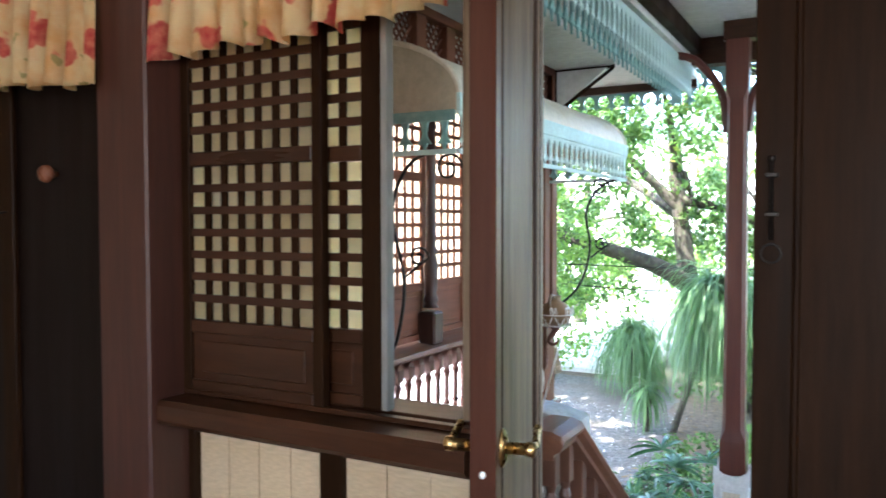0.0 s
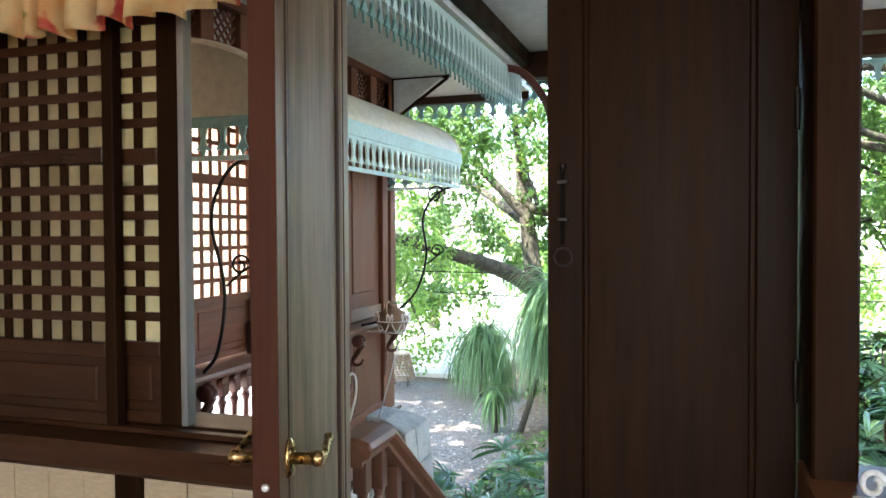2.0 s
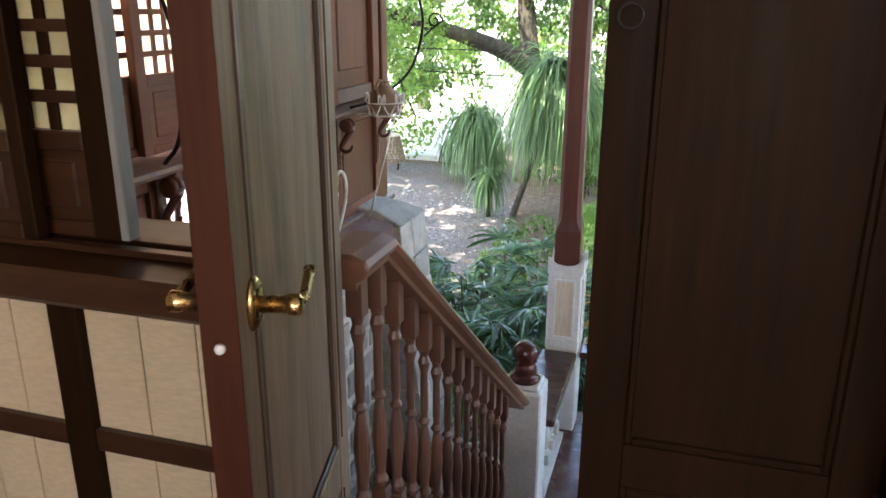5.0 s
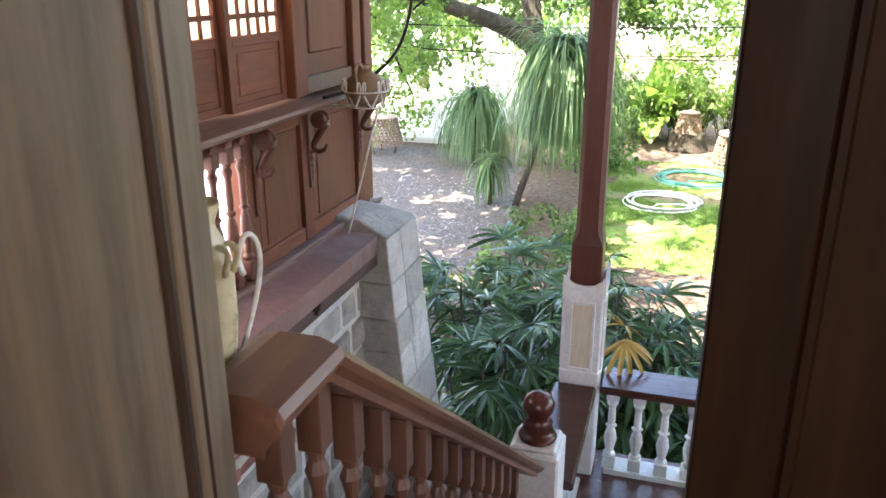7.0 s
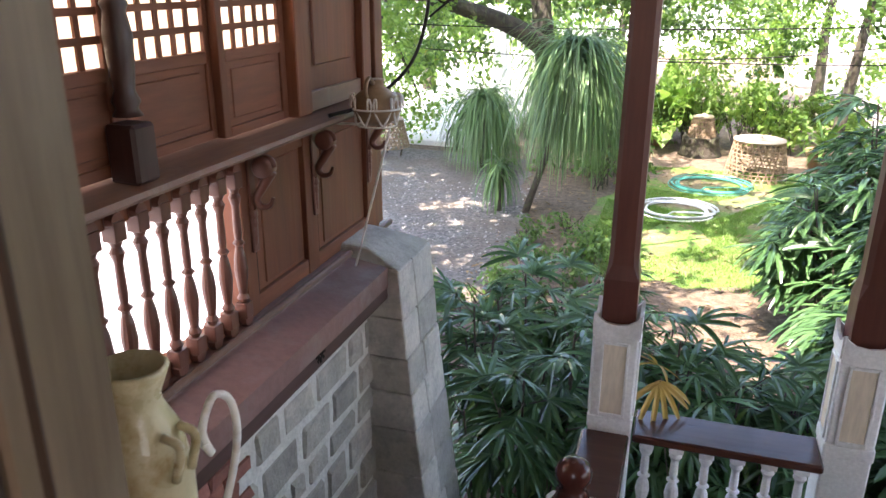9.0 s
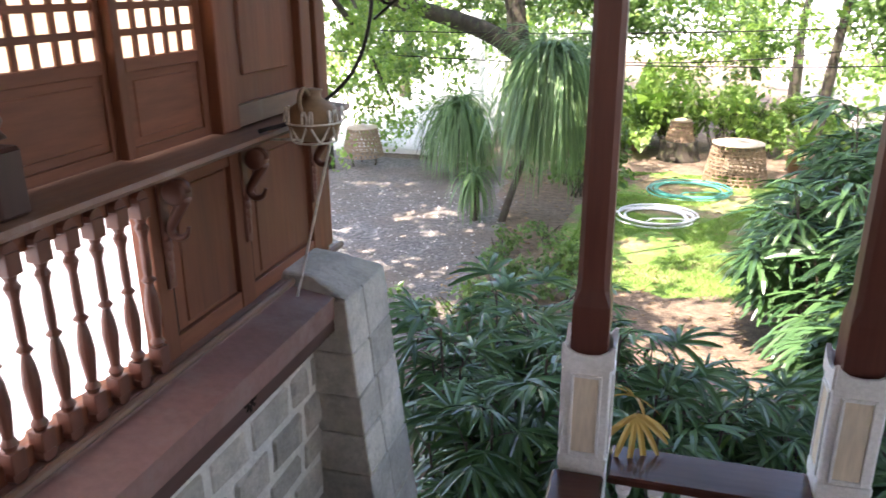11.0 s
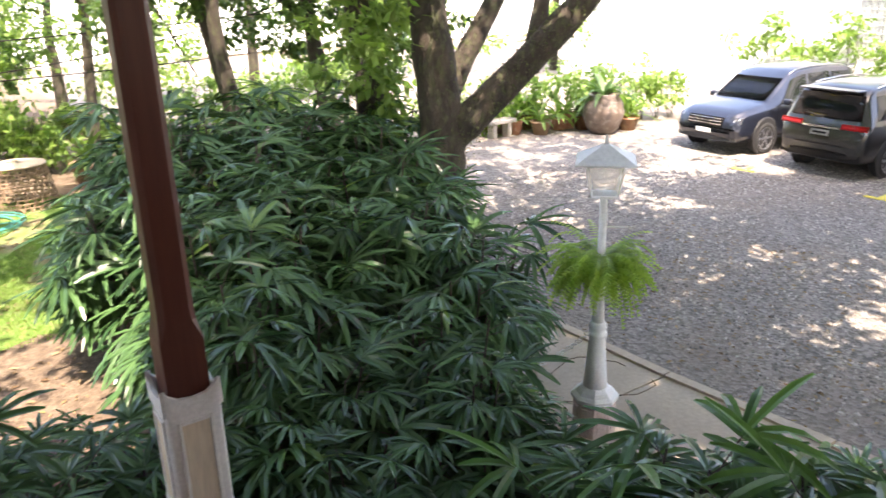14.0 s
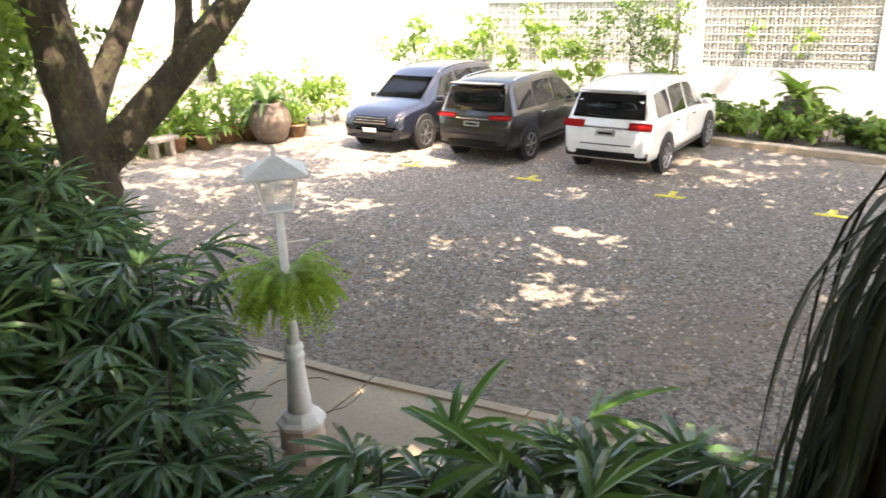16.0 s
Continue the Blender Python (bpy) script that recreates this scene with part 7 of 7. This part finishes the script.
ALLOY = surface("alloy_wheel", (0.45, 0.45, 0.46), 0.3, 0.15, 8, 40, metal=0.9, relief=0.1)
TRIM = surface("black_plastic", (0.02, 0.02, 0.021), 0.6, 0.2, 8, 60)
CHROME = surface("chrome", (0.8, 0.8, 0.82), 0.12, 0.05, 8, 40, metal=1.0, relief=0.0)
RED_LENS = glass_mat("red_lamp_lens", (0.62, 0.018, 0.02), 0.12)
CLEAR_LENS = glass_mat("clear_lamp_lens", (0.75, 0.77, 0.8), 0.08)
PLATE = surface("number_plate", (0.72, 0.73, 0.72), 0.5, 0.05, 8, 40)


def station(x, zl, wl, wb, zb, wr, zr):
    return x, [(0.0, zl), (wl * 0.86, zl), (wl * 0.97, zl + 0.08), (wl, zl + 0.2), (wl + 0.012, (zl + zb) * 0.55), (wb + 0.006, zb - 0.10), (wb, zb), (wb - 0.018, zb + 0.025),
               (wr + 0.03, zr - 0.07), (wr, zr - 0.025), (wr * 0.86, zr), (wr * 0.5, zr + 0.018), (0.0, zr + 0.026)]


def suv(paint, label, at, turn, rows, rear_lamps, front):
    """A sport-utility car lofted from its cross-sections; x runs forwards, the origin lies on the ground under its middle."""
    m = Matrix.Translation(at) @ Matrix.Rotation(radians(turn), 4, "Z") @ Matrix.Scale(0.93, 4)
    th = thing("car", label, "car", at)
    st_ = [station(*r) for r in rows]

    def pt(x, k, f=0.0, side=1, out=0.0):
        """A place on the skin: at x, between ring points k and k + 1."""
        for (xa, ra), (xb, rb) in zip(st_, st_[1:]):
            if xa <= x <= xb:
                s = (x - xa) / (xb - xa)
                ya, za = [ra[k][i] + (ra[k + 1][i] - ra[k][i]) * f for i in (0, 1)]
                yb, zb = [rb[k][i] + (rb[k + 1][i] - rb[k][i]) * f for i in (0, 1)]
                return Vector((x, side * (ya + (yb - ya) * s + out), za + (zb - za) * s + out * 0.25))
        return Vector((x, 0, 0))

    def p(nm, bm, mat, lb="", smooth=False, parent=None):
        return part(nm, put(bm, m), mat, parent or th, lb, smooth)

    bm = bmesh.new()
    rings = []
    for x, r in st_:
        full = [(y, z) for y, z in r] + [(-y, z) for y, z in r[-2:0:-1]]
        rings.append([bm.verts.new((x, y, z)) for y, z in full])
    for a, b in zip(rings, rings[1:]):
        for k in range(len(a)):
            bm.faces.new((a[k], a[(k + 1) % len(a)], b[(k + 1) % len(b)], b[k]))
    bm.faces.new(rings[0][::-1])
    bm.faces.new(rings[-1])
    p("body", bm, paint, "", True)

    def patch(x0, x1, f0, f1, side, mat, nm, lb="", out=0.006, nx=6, k=7):
        bm = bmesh.new()
        g = [[bm.verts.new(pt(x0(f) + (x1(f) - x0(f)) * i / nx, k, f, side, out)) for f in (f0, (f0 + f1) / 2, f1)] for i in range(nx + 1)]
        for i in range(nx):
            for j in range(2):
                bm.faces.new((g[i][j], g[i + 1][j], g[i + 1][j + 1], g[i][j + 1]))
        return p(nm, bm, mat, lb, True)

    for s in (1, -1):
        patch(lambda f: -1.92 + 0.10 * f, lambda f: -1.12, 0.12, 0.88, s, CAR_GLASS, "quarter_window", "dark glass")
        patch(lambda f: -1.04, lambda f: -0.22, 0.10, 0.90, s, CAR_GLASS, "rear_side_window", "dark glass")
        patch(lambda f: -0.12, lambda f: 0.98 - 0.62 * f, 0.10, 0.90, s, CAR_GLASS, "front_side_window", "dark glass")
        for x in (-1.42, 1.42):
            p("wheel_arch", lathe(bmesh.new(), [(0.44, 0), (0.44, 0.035), (0.40, 0.042)], seg=28, m=Matrix.Translation((x, s * 0.905, 0.40)) @ Matrix.Rotation(radians(-90 * s), 4, "X")), TRIM, "dark wheel arch", True)
            tm = Matrix.Translation((x, s * 0.72, 0.36)) @ Matrix.Rotation(radians(-90 * s), 4, "X")
            w = p("wheel", lathe(bmesh.new(), [(0.25, 0.0), (0.34, 0.005), (0.365, 0.04), (0.365, 0.19), (0.345, 0.235), (0.265, 0.245), (0.25, 0.225)], seg=32, m=tm), TYRE, "black tyre", True)
            bm = bmesh.new()
            lathe(bm, [(0.255, 0.20), (0.26, 0.24), (0.235, 0.238), (0.225, 0.19), (0.05, 0.17)], seg=28, m=tm)
            p("rim", bm, ALLOY, "alloy rim", True, w)
            bm = bmesh.new()
            for q in range(6):
                box(bm, 0.03, 0.235, -0.026, 0.026, 0.19, 0.232, 0.008, tm @ Matrix.Rotation(q * math.pi / 3, 4, "Z"))
            lathe(bm, [(0.05, 0.17), (0.055, 0.235), (0.03, 0.242)], seg=14, m=tm)
            p("spokes", bm, ALLOY, "", False, w)
        p("mirror", put(boxes((-0.07, 0.07, -0.09, 0.09, -0.06, 0.07), bev=0.03), Matrix.Translation((0.86, s * 1.02, 1.13))), paint, "door mirror", True)
        p("roof_rail", tube(bmesh.new(), [pt(x, 9, 0.3, s, 0.012) + Vector((0, 0, 0.03 if -1.55 < x < 0.25 else 0.0)) for x in (-1.7, -1.5, -0.9, -0.3, 0.2, 0.4)], 0.016, 6), ALLOY if front else CHROME, "roof rail", True)
        p("side_step", boxes((-0.95, 0.95, s * 0.86 - 0.07, s * 0.86 + 0.07, 0.31, 0.36), bev=0.012), TRIM, "side step")
        for x in (-0.85, 0.2):
            p("door_handle", put(boxes((-0.09, 0.09, -0.012, 0.012, -0.014, 0.014), bev=0.005), Matrix.Translation(pt(x, 5, 0.4, s, 0.02))), CHROME if not front else paint)
        for x in (-1.08, -0.17, 1.02):
            p("door_seam", tube(bmesh.new(), [pt(x, 3, f, s, -0.001) for f in (0, 1)] + [pt(x, 4, 1, s, -0.001), pt(x, 5, 1, s, -0.001)], 0.004, 4), TRIM)

    # tailgate side
    def ring_at(z, rows_):
        """The rear end's x at a height, from the first sections."""
        prev = None
        if z <= rows_[0][1][-1][1]:
            return rows_[0][0]
        for x, r in rows_:
            top = r[-1][1]
            if prev and prev[1] <= z <= top:
                return prev[0] + (x - prev[0]) * (z - prev[1]) / (top - prev[1])
            prev = (x, top)
        return prev[0]

    def end_patch(nm, y0, y1, z0, z1, mat, lb="", rear=True, out=0.012, curve=0.05, n=6, taper=0.0):
        rows_ = st_[:7] if rear else st_[::-1][:8]
        bm = bmesh.new()
        sg = -1 if rear else 1
        g = []
        for i in range(n + 1):
            c = []
            for j in range(3):
                z = z0 + (z1 - z0) * j / 2
                y = y0 + (y1 - y0) * i / n
                y *= 1 - taper * j / 2
                c.append(bm.verts.new((ring_at(z, rows_) + sg * out - sg * curve * (abs(y) / 0.9) ** 3, y, z)))
            g.append(c)
        for i in range(n):
            for j in range(2):
                bm.faces.new((g[i][j], g[i + 1][j], g[i + 1][j + 1], g[i][j + 1]))
        bmesh.ops.solidify(bm, geom=bm.faces[:], thickness=0.006)
        return p(nm, bm, mat, lb, True)

    end_patch("rear_window", -0.76, 0.76, 1.17, 1.63, CAR_GLASS, "dark tinted rear window", taper=0.10, out=0.016)
    p("spoiler", boxes((-2.30, -1.98, -0.62, 0.62, 1.70, 1.735), bev=0.012), paint, "roof spoiler")
    p("wiper", tube(bmesh.new(), [(ring_at(1.20, st_[:7]) - 0.04, 0.0, 1.20), (ring_at(1.24, st_[:7]) - 0.04, 0.42, 1.24)], 0.009, 5), TRIM)
    for s in (1, -1):
        end_patch("tail_lamp", s * rear_lamps[0], s * 0.93, rear_lamps[1], rear_lamps[2], RED_LENS, "red tail lamp", out=0.034, curve=0.06, n=10)
        end_patch("tail_lamp_clear", s * 0.74, s * 0.90, rear_lamps[1] - 0.07, rear_lamps[1] - 0.004, CLEAR_LENS, "clear reversing lamp", out=0.02, curve=0.09)
        end_patch("rear_reflector", s * 0.66, s * 0.84, 0.56, 0.60, RED_LENS, "small red reflector", out=0.03, curve=0.09)
    end_patch("chrome_bar", -rear_lamps[0], rear_lamps[0], 0.985, 1.02, CHROME, "chrome tailgate bar", out=0.022)
    end_patch("rear_plate", -0.20, 0.20, 0.84, 0.95, PLATE, "pale number plate", out=0.022, curve=0.0)
    end_patch("plate_text", -0.15, 0.15, 0.875, 0.915, TRIM, "dark characters", out=0.026, curve=0.0)
    end_patch("rear_bumper", -0.86, 0.86, 0.40, 0.54, TRIM, "black lower bumper", out=0.028, curve=0.08)
    end_patch("tailgate_seam", -0.70, 0.70, 0.66, 0.68, TRIM, "", out=0.012)
    # bonnet end
    end_patch("windscreen", -0.68, 0.68, 1.16, 1.60, CAR_GLASS, "dark windscreen", False, 0.012, 0.10, 10, 0.08)
    end_patch("grille", -0.48, 0.48, 0.66, 0.86, TRIM, "dark grille", False, 0.016, 0.04)
    for z in (0.70, 0.76, 0.82):
        end_patch("grille_bar", -0.46, 0.46, z, z + 0.022, CHROME, "chrome grille bar", False, 0.028, 0.04)
    for s in (1, -1):
        end_patch("head_lamp", s * 0.50, s * 0.86, 0.74, 0.87, CLEAR_LENS, "clear head lamp", False, 0.014, 0.16)
        end_patch("fog_lamp", s * 0.55, s * 0.78, 0.44, 0.50, CHROME, "chrome fog lamp trim", False, 0.02, 0.16)
    end_patch("front_plate", -0.20, 0.20, 0.50, 0.60, PLATE, "pale number plate", False, 0.03, 0.0)
    end_patch("front_bumper", -0.80, 0.80, 0.34, 0.43, TRIM, "black lower bumper", False, 0.02, 0.14)
    return th


ROWS_SUV = [(-2.36, 0.48, 0.76, 0.76, 0.80, 0.70, 0.86), (-2.33, 0.40, 0.84, 0.85, 0.86, 0.78, 0.98), (-2.28, 0.36, 0.88, 0.89, 0.94, 0.80, 1.08), (-2.24, 0.34, 0.90, 0.91, 1.02, 0.80, 1.17), (-2.12, 0.33, 0.915, 0.92, 1.06, 0.73, 1.50), (-2.02, 0.32, 0.92, 0.925, 1.07, 0.69, 1.68), (-1.80, 0.31, 0.925, 0.93, 1.07, 0.67, 1.76),
            (-0.90, 0.30, 0.925, 0.93, 1.05, 0.67, 1.80), (-0.10, 0.30, 0.925, 0.925, 1.03, 0.67, 1.79), (0.35, 0.30, 0.925, 0.92, 1.02, 0.66, 1.72), (0.70, 0.30, 0.925, 0.92, 1.02, 0.69, 1.50), (1.20, 0.31, 0.925, 0.915, 1.00, 0.76, 1.15), (1.40, 0.31, 0.92, 0.91, 0.98, 0.80, 1.10), (1.95, 0.32, 0.91, 0.89, 0.92, 0.78, 1.02), (2.20, 0.34, 0.87, 0.84, 0.84, 0.72, 0.93), (2.32, 0.38, 0.80, 0.76, 0.74, 0.64, 0.80), (2.37, 0.44, 0.68, 0.66, 0.62, 0.56, 0.66)]
suv(paint_mat("pearl_white_paint", (0.80, 0.80, 0.78), 0.0), "white sport utility car parked on the gravel", (15.75, 7.42, G), -3, ROWS_SUV, (0.46, 0.98, 1.12), False)
suv(paint_mat("bronze_grey_paint", (0.016, 0.016, 0.015), 0.3), "dark grey sport utility car parked between two others", (15.7, 10.2, G), -3, ROWS_SUV, (0.42, 1.00, 1.10), False)
suv(paint_mat("dark_blue_grey_paint", (0.012, 0.016, 0.030), 0.3), "dark blue-grey crossover car parked with its bonnet outwards", (15.8, 12.85, G), 178, ROWS_SUV, (0.60, 0.99, 1.12), True)

# yellow bay marks painted on the gravel
YEL = surface("yellow_marking", (0.72, 0.60, 0.06), 0.7, 0.2, 6, 30, stain=(0.45, 0.38, 0.14))
for x, y in ((12.80, 11.40), (12.74, 8.73), (12.65, 6.08), (12.60, 3.60)):
    bm = prism(bmesh.new(), [(x + 0.02, y - 0.26), (x + 0.12, y - 0.26), (x + 0.12, y - 0.06), (x + 0.40, y - 0.06), (x + 0.40, y + 0.05), (x + 0.12, y + 0.05), (x + 0.12, y + 0.24), (x + 0.02, y + 0.24)], "z", G + 0.008, G + 0.02)
    solid("parking_mark", bm, YEL, "yellow painted bay mark on the gravel", "road marking", group="bay marks")

# ---------------------------------------------------------------- stones of the wing's base
base = bpy.data.objects["wing_base"]
rnd = random.Random(17)


def stone_block(x0, x1, y0, y1, z0, z1, rnd, bev=0.014):
    bm = bmesh.new()
    box(bm, x0, x1, y0, y1, z0, z1, bev)
    for v in bm.verts:
        v.co += Vector((rnd.uniform(-0.006, 0.006), rnd.uniform(-0.008, 0.008), rnd.uniform(-0.008, 0.008)))
    return bm


z = 0.0
while z > -2.2:
    h = rnd.uniform(0.13, 0.21)
    y = 2.6 + rnd.uniform(0, 0.15)
    while y < 4.92:
        w = min(rnd.uniform(0.16, 0.34), 4.96 - y)
        brickish = 3.02 < y < 3.66 and -0.52 < z - h and z < 0.06
        if w > 0.06 and not brickish:
            part("stone", stone_block(-1.82, -1.788 + rnd.uniform(0, 0.014), y, y + w - 0.030, z - h + 0.028, z, rnd, 0.02), STONE, base)
        y += w
    z -= h
for j in range(8):
    for i in range(4):
        y = 3.02 + i * 0.165 + (0.08 if j % 2 else 0)
        part("brick", stone_block(-1.815, -1.780, y, y + 0.155, -0.03 - j * 0.062 - 0.052, -0.03 - j * 0.062, rnd, 0.004), BRICK, base)

but = thing("stone_buttress", "pale flaring stone buttress at the wing's corner", "buttress", (-1.7, 5.2, G), kind="structure")


def flare(z):
    """How far the buttress reaches at a height: its front, near and far faces."""
    d = max(0.0, 0.12 - z)
    return -1.625 + 0.07 * d + 0.02 * d * d, 4.86 + 0.01 * d, 5.33 + 0.04 * d


levels = [0.10]
while levels[-1] > -2.3:
    levels.append(levels[-1] - rnd.uniform(0.17, 0.27))
for a, b in zip(levels, levels[1:]):
    for f0, f1 in ((0.0, rnd.uniform(0.4, 0.62)), (None, 1.0)):
        if f0 is None:
            f0 = last
        last = f1
        bm = bmesh.new()
        vs = []
        for zz in (b + 0.006, a):
            xf, yn, yf = flare(zz)
            ya, yb = yn + (yf - yn) * f0 + 0.003, yn + (yf - yn) * f1 - 0.003
            vs.append([bm.verts.new((x + rnd.uniform(-0.004, 0.004), y + rnd.uniform(-0.003, 0.003), zz)) for x, y in ((-2.0, ya), (xf, ya), (xf, yb), (-2.0, yb))])
        lo, hi = vs
        for k in range(4):
            bm.faces.new((lo[k], lo[(k + 1) % 4], hi[(k + 1) % 4], hi[k]))
        bm.faces.new(lo[::-1])
        bm.faces.new(hi)
        bmesh.ops.bevel(bm, geom=bm.edges[:], offset=0.006, segments=1, affect="EDGES", profile=0.5)
        part("stone", bm, STONE_PALE if rnd.random() > 0.08 else BRICK, but)
bm = bmesh.new()
xf, yn, yf = flare(0.10)
c0 = [bm.verts.new(q) for q in ((-1.98, yn, 0.105), (xf, yn, 0.105), (xf, yf, 0.105), (-1.98, yf, 0.105))]
c1 = [bm.verts.new(q) for q in ((-1.95, yn + 0.03, 0.20), (-1.80, yn + 0.06, 0.185), (-1.78, yf - 0.10, 0.18), (-1.95, yf - 0.1, 0.2))]
for k in range(4):
    bm.faces.new((c0[k], c0[(k + 1) % 4], c1[(k + 1) % 4], c1[k]))
bm.faces.new(c0[::-1])
bm.faces.new(c1)
bmesh.ops.bevel(bm, geom=bm.edges[:], offset=0.012, segments=2, affect="EDGES", profile=0.5)
part("cap_stone", bm, STONE_PALE, but, "sloping cap stone")
